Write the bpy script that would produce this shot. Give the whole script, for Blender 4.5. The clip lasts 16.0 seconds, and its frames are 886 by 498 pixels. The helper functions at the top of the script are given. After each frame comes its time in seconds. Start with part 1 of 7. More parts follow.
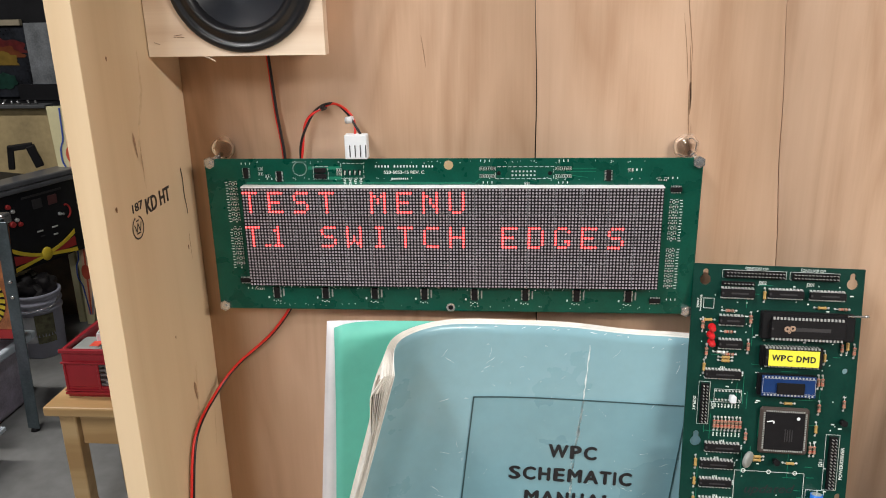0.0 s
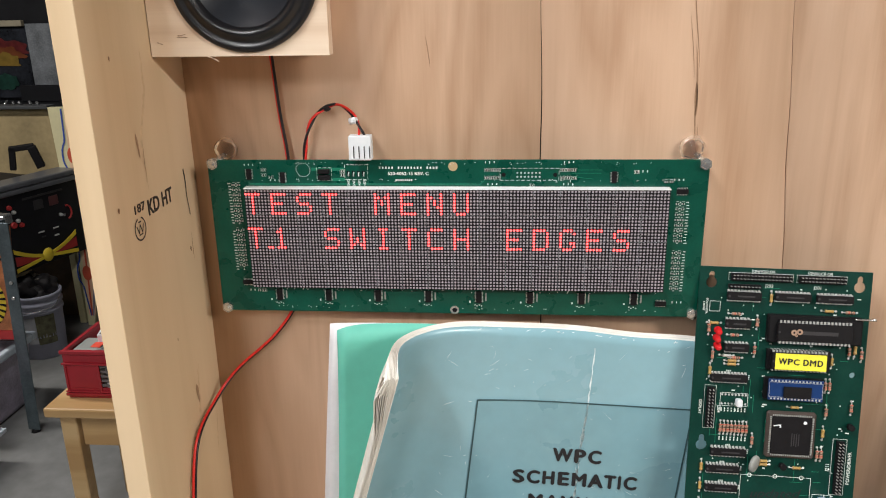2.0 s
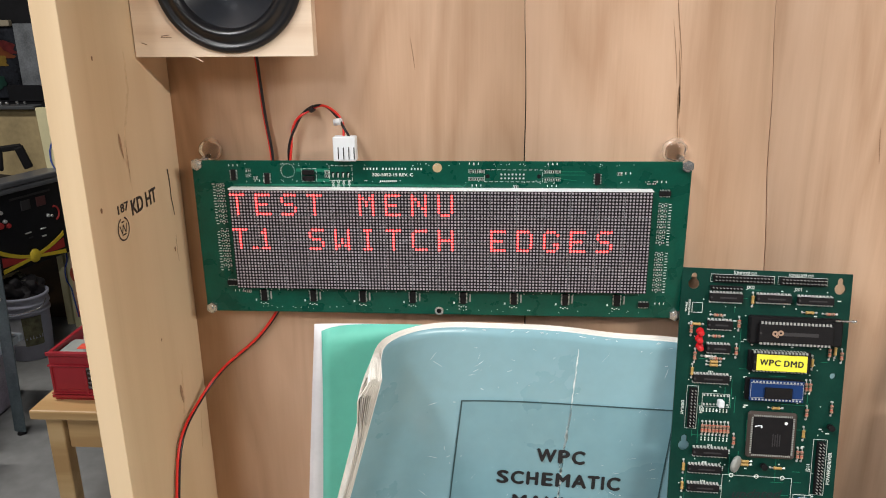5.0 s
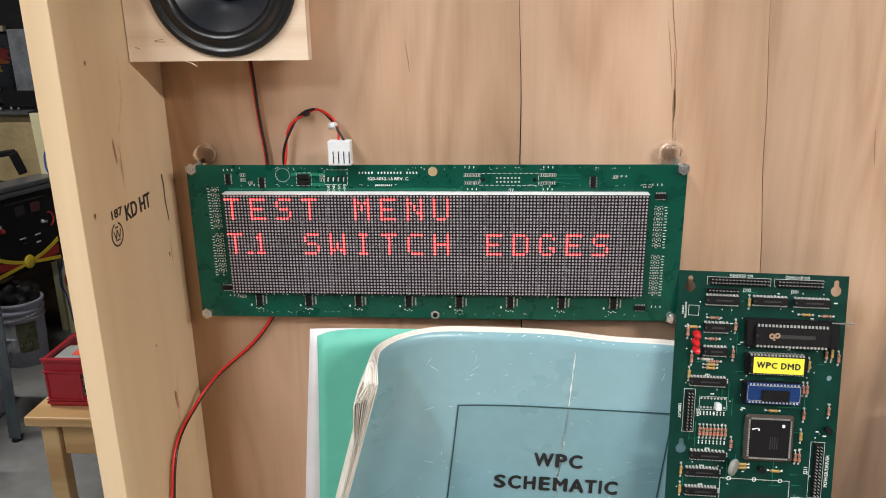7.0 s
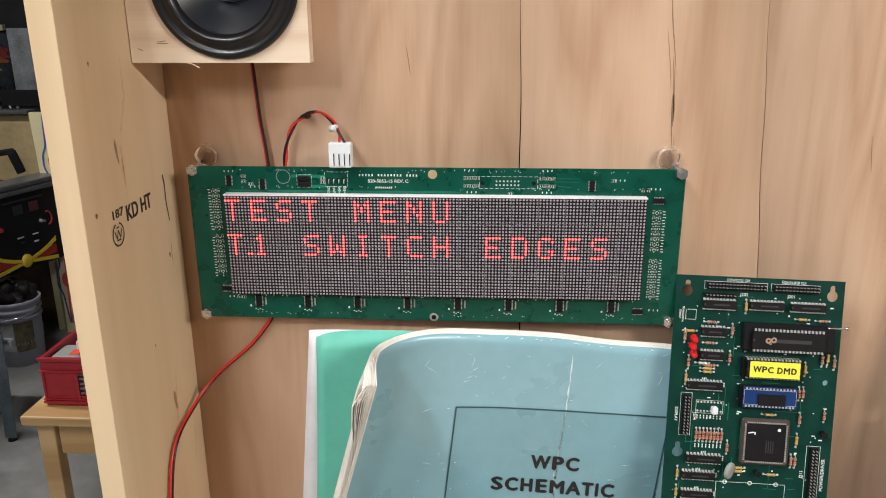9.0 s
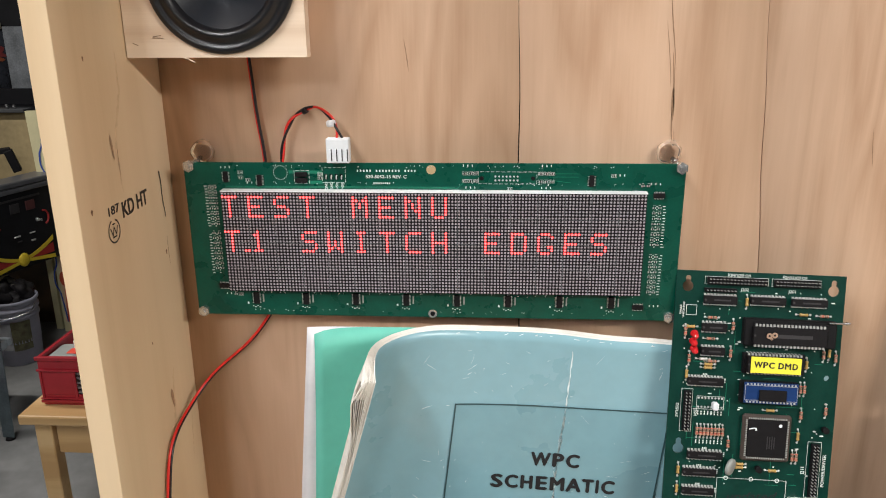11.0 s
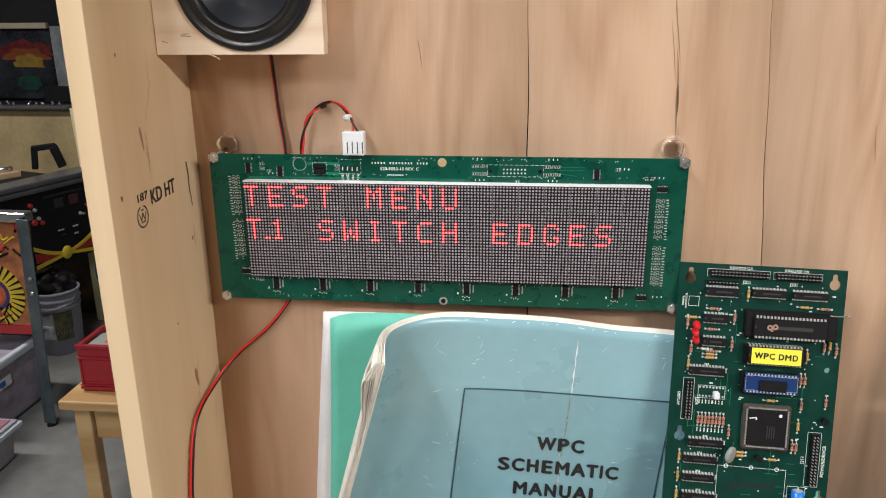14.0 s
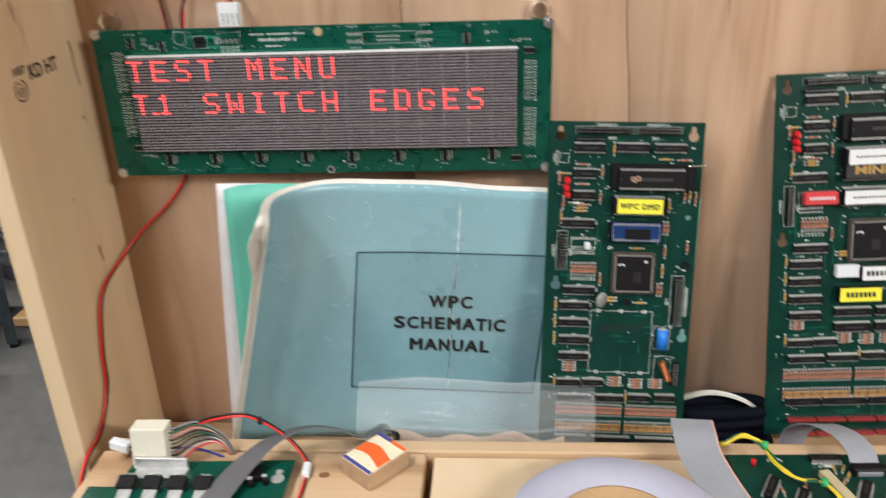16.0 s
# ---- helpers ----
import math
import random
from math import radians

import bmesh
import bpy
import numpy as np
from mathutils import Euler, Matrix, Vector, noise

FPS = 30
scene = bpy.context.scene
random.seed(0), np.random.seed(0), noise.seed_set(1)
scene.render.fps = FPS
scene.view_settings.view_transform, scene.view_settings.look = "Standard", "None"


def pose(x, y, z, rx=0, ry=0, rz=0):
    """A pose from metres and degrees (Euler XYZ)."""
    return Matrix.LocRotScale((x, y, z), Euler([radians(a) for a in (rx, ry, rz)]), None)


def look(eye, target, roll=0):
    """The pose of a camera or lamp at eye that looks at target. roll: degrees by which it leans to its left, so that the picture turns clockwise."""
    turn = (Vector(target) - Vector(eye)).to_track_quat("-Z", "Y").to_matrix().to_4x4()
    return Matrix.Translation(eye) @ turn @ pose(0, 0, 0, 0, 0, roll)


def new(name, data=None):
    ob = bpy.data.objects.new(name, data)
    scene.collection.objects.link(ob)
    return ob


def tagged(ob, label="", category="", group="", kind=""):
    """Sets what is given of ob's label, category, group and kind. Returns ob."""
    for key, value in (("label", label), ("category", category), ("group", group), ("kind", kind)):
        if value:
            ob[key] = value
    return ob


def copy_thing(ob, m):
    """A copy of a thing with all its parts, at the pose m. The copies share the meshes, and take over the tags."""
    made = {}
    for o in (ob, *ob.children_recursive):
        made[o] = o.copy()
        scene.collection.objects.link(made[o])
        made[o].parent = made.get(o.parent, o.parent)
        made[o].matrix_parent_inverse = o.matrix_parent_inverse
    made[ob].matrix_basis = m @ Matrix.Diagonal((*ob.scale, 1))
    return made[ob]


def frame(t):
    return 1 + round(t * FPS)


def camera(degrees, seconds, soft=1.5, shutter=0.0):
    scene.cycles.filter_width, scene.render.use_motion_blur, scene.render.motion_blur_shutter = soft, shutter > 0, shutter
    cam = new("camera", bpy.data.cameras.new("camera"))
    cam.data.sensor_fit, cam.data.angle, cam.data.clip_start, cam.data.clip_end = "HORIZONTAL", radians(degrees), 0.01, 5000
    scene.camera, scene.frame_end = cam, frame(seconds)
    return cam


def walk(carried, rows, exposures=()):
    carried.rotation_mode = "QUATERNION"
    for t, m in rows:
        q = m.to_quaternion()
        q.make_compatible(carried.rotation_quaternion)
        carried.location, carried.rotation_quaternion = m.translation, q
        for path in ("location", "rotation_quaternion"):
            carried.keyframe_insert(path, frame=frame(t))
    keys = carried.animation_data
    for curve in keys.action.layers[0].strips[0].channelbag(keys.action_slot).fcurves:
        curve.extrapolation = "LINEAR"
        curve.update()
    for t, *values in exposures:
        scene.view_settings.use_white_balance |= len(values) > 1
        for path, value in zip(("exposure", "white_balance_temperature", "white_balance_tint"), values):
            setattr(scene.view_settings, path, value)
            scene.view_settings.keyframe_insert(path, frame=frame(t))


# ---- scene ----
cam = camera(60.1, 16.0, soft=1.0, shutter=0.5)
PATH = [
    (0, (0.043, -0.599, 1.438), (-0.116, 1.295, 0.816), -1.1),
    (0.5, (0.043, -0.598, 1.439), (-0.114, 1.297, 0.821), -1.2),
    (1, (0.042, -0.597, 1.438), (-0.113, 1.299, 0.823), -1.1),
    (1.5, (0.043, -0.599, 1.44), (-0.112, 1.299, 0.827), -1.0),
    (2, (0.04, -0.595, 1.437), (-0.121, 1.3, 0.819), -1.0),
    (2.5, (0.039, -0.589, 1.432), (-0.119, 1.302, 0.8), -0.9),
    (3, (0.044, -0.591, 1.434), (-0.105, 1.3, 0.8), -0.9),
    (3.5, (0.043, -0.593, 1.434), (-0.098, 1.3, 0.803), -0.8),
    (4, (0.045, -0.596, 1.435), (-0.094, 1.299, 0.81), -0.7),
    (6.5, (0.045, -0.597, 1.437), (-0.085, 1.306, 0.834), -0.7),
    (7, (0.045, -0.595, 1.436), (-0.081, 1.308, 0.833), -0.8),
    (7.5, (0.046, -0.594, 1.437), (-0.078, 1.309, 0.837), -0.8),
    (8, (0.043, -0.598, 1.436), (-0.079, 1.306, 0.835), -0.4),
    (8.5, (0.043, -0.598, 1.437), (-0.079, 1.306, 0.838), -0.3),
    (9, (0.044, -0.598, 1.437), (-0.076, 1.307, 0.84), -0.3),
    (11.5, (0.043, -0.594, 1.434), (-0.07, 1.31, 0.831), -0.5),
    (12, (0.044, -0.596, 1.435), (-0.07, 1.309, 0.836), -0.6),
    (12.5, (0.044, -0.603, 1.439), (-0.075, 1.304, 0.848), -0.5),
    (13, (0.052, -0.6, 1.436), (-0.067, 1.305, 0.838), -0.4),
    (13.5, (0.064, -0.602, 1.434), (-0.093, 1.299, 0.833), 0.1),
    (13.7, (0.067, -0.608, 1.431), (-0.118, 1.293, 0.839), 0.0),
    (14, (0.065, -0.62, 1.434), (-0.141, 1.277, 0.832), -0.5),
    (14.2, (0.059, -0.625, 1.438), (-0.127, 1.268, 0.821), -0.8),
    (14.5, (0.037, -0.648, 1.432), (-0.078, 1.252, 0.819), -0.6),
    (14.7, (0.03, -0.662, 1.432), (-0.036, 1.237, 0.807), -0.2),
    (15, (0.052, -0.675, 1.43), (-0.02, 1.219, 0.79), 0.8),
    (15.3, (0.062, -0.677, 1.43), (-0.04, 1.201, 0.749), 0.9),
    (15.5, (0.083, -0.672, 1.428), (-0.048, 1.199, 0.734), 0.4),
    (15.8, (0.114, -0.671, 1.406), (-0.021, 1.178, 0.657), -1.0),
    (16, (0.143, -0.661, 1.401), (0.009, 1.167, 0.6), -2.1),
]
walk(cam, [(t, look(eye, target, roll)) for t, eye, target, roll in PATH], exposures=((0, 0.0), (14.6, 0.0), (15.4, -0.1), (16, -0.1)))

# ---- world and lights ----
world = bpy.data.worlds.new("world")
scene.world = world
world.use_nodes = True
wbg = world.node_tree.nodes["Background"]
wbg.inputs["Color"].default_value = (0.75, 0.82, 1.0, 1)
wbg.inputs["Strength"].default_value = 0.05


def ceiling_tube_or_fill(x, y, length, along_y, watts, warm=(1.0, 0.95, 0.88)):
    """A long lamp under the ceiling, out of view: a shop tube or an added fill."""
    data = bpy.data.lights.new("tube_or_fill_light", "AREA")
    data.shape, data.size, data.size_y = "RECTANGLE", length, 0.14
    data.energy, data.color = watts, warm
    ob = new("tube_or_fill_light", data)
    ob.matrix_world = pose(x, y, 2.55, 0, 0, 90 if along_y else 0)
    return ob


COOL = (1.0, 0.97, 0.93)
ceiling_tube_or_fill(-0.66, -0.87, 1.15, True, 38, (0.98, 0.98, 0.985))
# unseen front fill, added to lift the dark lower left of the panel
ceiling_tube_or_fill(-0.66, -2.65, 1.15, True, 36, (0.98, 0.98, 0.985))
ceiling_tube_or_fill(2.2, -1.95, 1.6, False, 140, (1.0, 0.955, 0.89))
# unseen too, added to brighten the workshop beyond
ceiling_tube_or_fill(-2.6, 1.3, 2.4, False, 47, COOL)

# ---- materials ----
MATS = {}


def shade(name, col, rough=0.5, metal=0.0, var=0.12, scale=30.0, bump=0.0, bscale=200.0, coat=0.0, emit=None, power=0.0, spec=0.5):
    """A plain surface with two scales of variation and fine relief."""
    if name in MATS:
        return MATS[name]
    m = bpy.data.materials.new(name)
    m.use_nodes = True
    nt = m.node_tree
    b = nt.nodes["Principled BSDF"]
    b.inputs["Roughness"].default_value = rough
    b.inputs["Metallic"].default_value = metal
    b.inputs["Coat Weight"].default_value = coat
    b.inputs["Specular IOR Level"].default_value = spec
    tc = nt.nodes.new("ShaderNodeTexCoord")
    n1 = nt.nodes.new("ShaderNodeTexNoise")
    n1.inputs["Scale"].default_value = scale
    n1.inputs["Detail"].default_value = 6
    nt.links.new(tc.outputs["Object"], n1.inputs["Vector"])
    n2 = nt.nodes.new("ShaderNodeTexNoise")
    n2.inputs["Scale"].default_value = scale * 9
    n2.inputs["Detail"].default_value = 3
    nt.links.new(tc.outputs["Object"], n2.inputs["Vector"])
    add = nt.nodes.new("ShaderNodeMath")
    add.operation = "MULTIPLY_ADD"
    add.inputs[1].default_value = 0.45
    nt.links.new(n2.outputs["Fac"], add.inputs[0])
    nt.links.new(n1.outputs["Fac"], add.inputs[2])
    ramp = nt.nodes.new("ShaderNodeValToRGB")
    ramp.color_ramp.elements[0].position, ramp.color_ramp.elements[1].position = 0.45, 1.0
    ramp.color_ramp.elements[0].color = (*[max(0, c * (1 - var)) for c in col], 1)
    ramp.color_ramp.elements[1].color = (*[min(1, c * (1 + var)) for c in col], 1)
    nt.links.new(add.outputs[0], ramp.inputs["Fac"])
    nt.links.new(ramp.outputs["Color"], b.inputs["Base Color"])
    rr = nt.nodes.new("ShaderNodeMapRange")
    rr.inputs["To Min"].default_value, rr.inputs["To Max"].default_value = max(0.02, rough - 0.08), min(1, rough + 0.1)
    nt.links.new(n1.outputs["Fac"], rr.inputs["Value"])
    nt.links.new(rr.outputs["Result"], b.inputs["Roughness"])
    if bump:
        n3 = nt.nodes.new("ShaderNodeTexNoise")
        n3.inputs["Scale"].default_value = bscale
        n3.inputs["Detail"].default_value = 5
        nt.links.new(tc.outputs["Object"], n3.inputs["Vector"])
        bp = nt.nodes.new("ShaderNodeBump")
        bp.inputs["Strength"].default_value = bump
        bp.inputs["Distance"].default_value = 0.002
        nt.links.new(n3.outputs["Fac"], bp.inputs["Height"])
        nt.links.new(bp.outputs["Normal"], b.inputs["Normal"])
    if emit:
        b.inputs["Emission Color"].default_value = (*emit, 1)
        b.inputs["Emission Strength"].default_value = power
    MATS[name] = m
    return m


def timber(name, light, mid, dark, grain=(60, 60, 2.2), rings=9.0, rough=0.55, streak=0.35, pores=0.25, lo=0.48, hi=0.78):
    """Wood: stretched figure, growth bands and fine pores along the third axis of grain."""
    m = bpy.data.materials.new(name)
    m.use_nodes = True
    nt = m.node_tree
    b = nt.nodes["Principled BSDF"]
    b.inputs["Roughness"].default_value = rough
    tc = nt.nodes.new("ShaderNodeTexCoord")
    oi = nt.nodes.new("ShaderNodeObjectInfo")
    shift = nt.nodes.new("ShaderNodeVectorMath")
    shift.operation = "MULTIPLY_ADD"
    shift.inputs[1].default_value = (3.1, 2.3, 1.7)
    nt.links.new(oi.outputs["Random"], shift.inputs[0])
    nt.links.new(tc.outputs["Object"], shift.inputs[2])

    def stretched(k, detail, distort=0.0):
        mp = nt.nodes.new("ShaderNodeMapping")
        mp.inputs["Scale"].default_value = [g * k for g in grain]
        nt.links.new(shift.outputs[0], mp.inputs["Vector"])
        n = nt.nodes.new("ShaderNodeTexNoise")
        n.inputs["Scale"].default_value = 1.0
        n.inputs["Detail"].default_value = detail
        n.inputs["Distortion"].default_value = distort
        nt.links.new(mp.outputs["Vector"], n.inputs["Vector"])
        return n

    big = stretched(0.14, 2, 0.6)
    fig = stretched(0.35, 3, 0.4)
    fine = stretched(3.5, 4)
    hair = stretched(1.0, 3)
    hair.inputs["Vector"].links[0].from_node.inputs["Scale"].default_value = [g * (11 if g > 20 else 2.2) for g in grain]
    # growth bands: a saw of the large figure
    mul = nt.nodes.new("ShaderNodeMath")
    mul.operation = "MULTIPLY"
    mul.inputs[1].default_value = rings
    nt.links.new(big.outputs["Fac"], mul.inputs[0])
    fr = nt.nodes.new("ShaderNodeMath")
    fr.operation = "PINGPONG"
    fr.inputs[1].default_value = 0.5
    nt.links.new(mul.outputs[0], fr.inputs[0])
    mix1 = nt.nodes.new("ShaderNodeMath")
    mix1.operation = "MULTIPLY_ADD"
    mix1.inputs[1].default_value = streak
    nt.links.new(fr.outputs[0], mix1.inputs[0])
    nt.links.new(fig.outputs["Fac"], mix1.inputs[2])
    mix2 = nt.nodes.new("ShaderNodeMath")
    mix2.operation = "MULTIPLY_ADD"
    mix2.inputs[1].default_value = pores
    nt.links.new(fine.outputs["Fac"], mix2.inputs[0])
    nt.links.new(mix1.outputs[0], mix2.inputs[2])
    mix3 = nt.nodes.new("ShaderNodeMath")
    mix3.operation = "MULTIPLY_ADD"
    mix3.inputs[1].default_value = pores
    nt.links.new(hair.outputs["Fac"], mix3.inputs[0])
    nt.links.new(mix2.outputs[0], mix3.inputs[2])
    mix2 = mix3
    lo, hi = lo + pores / 2, hi + pores / 2
    ramp = nt.nodes.new("ShaderNodeValToRGB")
    e = ramp.color_ramp.elements
    e[0].position, e[0].color = lo, (*dark, 1)
    e[1].position, e[1].color = hi, (*light, 1)
    em = e.new((lo + hi) / 2)
    em.color = (*mid, 1)
    nt.links.new(mix2.outputs[0], ramp.inputs["Fac"])
    nt.links.new(ramp.outputs["Color"], b.inputs["Base Color"])
    bp = nt.nodes.new("ShaderNodeBump")
    bp.inputs["Strength"].default_value = 0.12
    bp.inputs["Distance"].default_value = 0.001
    nt.links.new(fine.outputs["Fac"], bp.inputs["Height"])
    nt.links.new(bp.outputs["Normal"], b.inputs["Normal"])
    MATS[name] = m
    return m


def clear(name, col, rough, ior=1.45, alpha=1.0):
    """Clear or milky plastic."""
    m = bpy.data.materials.new(name)
    m.use_nodes = True
    b = m.node_tree.nodes["Principled BSDF"]
    b.inputs["Base Color"].default_value = (*col, 1)
    b.inputs["Roughness"].default_value = rough
    b.inputs["IOR"].default_value = ior
    b.inputs["Transmission Weight"].default_value = 1.0 if alpha == 1.0 else 0.0
    b.inputs["Alpha"].default_value = alpha
    MATS[name] = m
    return m


PLY = timber("plywood_veneer", (0.69, 0.478, 0.335), (0.615, 0.41, 0.277), (0.49, 0.305, 0.192), (52, 52, 8), 15.0, 0.42, 0.3, 0.13, 0.42, 0.90)
PINE = timber("pine_board", (0.735, 0.57, 0.395), (0.675, 0.51, 0.325), (0.555, 0.39, 0.228), (34, 34, 2.0), 9.0, 0.5, 0.2, 0.06, 0.32, 0.88)
PINE_X = timber("pine_lengthwise", (0.60, 0.42, 0.26), (0.53, 0.35, 0.205), (0.39, 0.24, 0.13), (2.2, 65, 65), 7.0, 0.5, 0.24, 0.14)
BAFFLE = timber("pine_baffle", (0.83, 0.69, 0.55), (0.79, 0.63, 0.48), (0.68, 0.51, 0.37), (2.0, 65, 65), 6.0, 0.5, 0.16, 0.12)
STOOLWOOD = timber("birch_stool", (0.66, 0.45, 0.22), (0.6, 0.385, 0.175), (0.5, 0.3, 0.125), (3, 30, 30), 6.0, 0.4, 0.2, 0.1)
STREAK = shade("mineral_streak", (0.34, 0.2, 0.115), 0.5, var=0.35, scale=400)
RESIN = shade("resin_brown", (0.60, 0.43, 0.26), 0.5, var=0.2, scale=200)
KNOT = shade("knot_wood", (0.2, 0.1, 0.045), 0.5, var=0.4, scale=300)
SOLDERMASK = shade("green_soldermask", (0.0015, 0.064, 0.041), 0.28, var=0.25, scale=60, spec=0.35)
SOLDERMASK_OLD = shade("dark_green_soldermask", (0.0015, 0.034, 0.024), 0.32, var=0.25, scale=50, spec=0.35)
TRACE = shade("masked_trace", (0.008, 0.17, 0.1), 0.3, var=0.1)
SILK = shade("white_silkscreen", (0.72, 0.76, 0.72), 0.6, var=0.08)
BLACKP = shade("black_epoxy", (0.0075, 0.0068, 0.0078), 0.55, var=0.25, scale=200, spec=0.2)
GREYCHIP = shade("faded_chip_print", (0.026, 0.024, 0.026), 0.6, var=0.2)
BLACKSOCK = shade("black_socket", (0.006, 0.006, 0.007), 0.5, var=0.2, spec=0.2)
TIN = shade("tinned_pins", (0.74, 0.74, 0.72), 0.35, 0.6, var=0.1)
STEEL = shade("zinc_steel", (0.7, 0.7, 0.69), 0.22, 0.9, var=0.15, scale=120)
DULLALU = shade("dull_aluminium", (0.52, 0.52, 0.51), 0.35, 0.75, var=0.2, scale=150)
COPPER = shade("copper_winding", (0.75, 0.3, 0.12), 0.3, 1.0, var=0.2, scale=300)
GOLD = shade("bare_pad", (0.7, 0.52, 0.3), 0.4, 0.6, var=0.15)
LEDTILE = shade("black_led_tile", (0.010, 0.009, 0.011), 0.7, var=0.2, scale=100, spec=0.25)
LEDOFF = shade("unlit_led_dome", (0.40, 0.355, 0.385), 0.3, var=0.2, scale=300)
LEDON = shade("lit_red_led", (0.6, 0.03, 0.03), 0.4, var=0.05, emit=(1.0, 0.02, 0.022), power=2.0)
LEDHOT = shade("lit_red_led_core", (0.7, 0.1, 0.1), 0.4, var=0.05, emit=(1.0, 0.10, 0.10), power=3.0)
WHITEPL = shade("white_nylon", (0.75, 0.78, 0.81), 0.45, var=0.06)
IVORY = shade("ivory_nylon", (0.74, 0.70, 0.58), 0.5, var=0.08, bump=0.05)
BEIGER = shade("tan_resistor", (0.4, 0.26, 0.18), 0.45, var=0.15, scale=200)
BAND_R = shade("red_band", (0.5, 0.06, 0.03), 0.45)
BAND_K = shade("dark_band", (0.06, 0.03, 0.02), 0.45)
AMBER = shade("amber_capacitor", (0.46, 0.29, 0.09), 0.35, var=0.15)
REDLED = shade("red_led_lens", (0.62, 0.015, 0.02), 0.15, var=0.1, coat=0.5)
YELLOWL = shade("yellow_label", (0.88, 0.82, 0.06), 0.5, var=0.05)
WHITEL = shade("white_label", (0.78, 0.8, 0.82), 0.5, var=0.05)
INK = shade("black_ink", (0.012, 0.012, 0.014), 0.55, var=0.2)
BLUEPCB = shade("blue_soldermask", (0.01, 0.04, 0.15), 0.3, var=0.2)
BLUECAP = shade("blue_sleeve", (0.02, 0.2, 0.72), 0.3, var=0.15)
REDSIP = shade("dark_red_network", (0.28, 0.03, 0.03), 0.4, var=0.2)
REDSW = shade("red_switch_body", (0.68, 0.06, 0.07), 0.35, var=0.1)
CERAMIC = shade("grey_ceramic", (0.3, 0.31, 0.29), 0.6, var=0.15)
BROWNCHIP = shade("brown_chip_carrier", (0.06, 0.045, 0.038), 0.5, var=0.2)
TEAL = shade("mint_cover_stock", (0.15, 0.56, 0.44), 0.55, var=0.08, scale=12, bump=0.04, bscale=60)
GREYTEAL = shade("grey_teal_cover", (0.245, 0.43, 0.49), 0.28, var=0.1, scale=9, bump=0.05, bscale=40, coat=0.15)
PANELTEAL = shade("printed_panel_tint", (0.185, 0.348, 0.40), 0.28, var=0.1, scale=9, bump=0.05, bscale=40, coat=0.15)
PAPER = shade("page_paper", (0.76, 0.73, 0.67), 0.7, var=0.1, scale=80)
PAPERW = shade("white_paper", (0.78, 0.76, 0.78), 0.6, var=0.06)
REDWIRE = shade("red_wire", (0.72, 0.028, 0.02), 0.35, var=0.12)
BLACKWIRE = shade("black_wire", (0.012, 0.01, 0.012), 0.35, var=0.2)
WHITEWIRE = shade("white_wire", (0.7, 0.68, 0.62), 0.4)
YELLOWWIRE = shade("yellow_wire", (0.78, 0.58, 0.04), 0.4)
GREENWIRE = shade("green_wire", (0.02, 0.12, 0.06), 0.4)
BLUEWIRE = shade("blue_wire", (0.03, 0.04, 0.28), 0.4)
PINKWIRE = shade("pink_wire", (0.72, 0.4, 0.34), 0.4)
RIBWIRE = shade("grey_wire", (0.22, 0.23, 0.25), 0.4)
RUBBER = shade("black_rubber", (0.0075, 0.0075, 0.009), 0.3, var=0.15)
CONE = shade("speaker_cone", (0.014, 0.016, 0.021), 0.3, var=0.1, scale=12)
CONCRETE = shade("concrete_floor", (0.215, 0.215, 0.21), 0.6, var=0.3, scale=2.2, bump=0.1, bscale=30)
WALLPAINT = shade("workshop_wall", (0.075, 0.075, 0.08), 0.8, var=0.3, scale=1.5)
CEILPAINT = shade("ceiling_paint", (0.22, 0.217, 0.21), 0.9, var=0.05, scale=2)

# ---- building helpers ----


def box(bm, c, s, m=None, bevel=0.0, mat=0, seg=1):
    """A box of size s at c, optionally bevelled and moved by m."""
    r = bmesh.ops.create_cube(bm, size=1.0)
    vs = r["verts"]
    for v in vs:
        v.co = Vector((v.co.x * s[0] + c[0], v.co.y * s[1] + c[1], v.co.z * s[2] + c[2]))
    fs = list({f for v in vs for f in v.link_faces})
    for f in fs:
        f.material_index = mat
    if bevel:
        es = list({e for v in vs for e in v.link_edges})
        out = bmesh.ops.bevel(bm, geom=es, offset=bevel, segments=seg, profile=0.5, affect="EDGES")
        fs = list({f for f in out["faces"]} | {f for f in fs if f.is_valid})
        for f in fs:
            f.material_index = mat
        vs = list({v for f in fs for v in f.verts})
    if m is not None:
        bmesh.ops.transform(bm, matrix=m, verts=vs)
    return vs


def rod(bm, a, b, r, seg=10, r2=None, mat=0, caps=True):
    """A round bar from a to b."""
    a, b = Vector(a), Vector(b)
    d = b - a
    q = d.to_track_quat("Z", "Y").to_matrix().to_4x4()
    out = bmesh.ops.create_cone(bm, cap_ends=caps, segments=seg, radius1=r, radius2=r if r2 is None else r2, depth=d.length, matrix=Matrix.Translation((a + b) / 2) @ q)
    for v in out["verts"]:
        for f in v.link_faces:
            f.material_index = mat
            f.smooth = len(f.verts) == 4 and seg > 6
    return out["verts"]


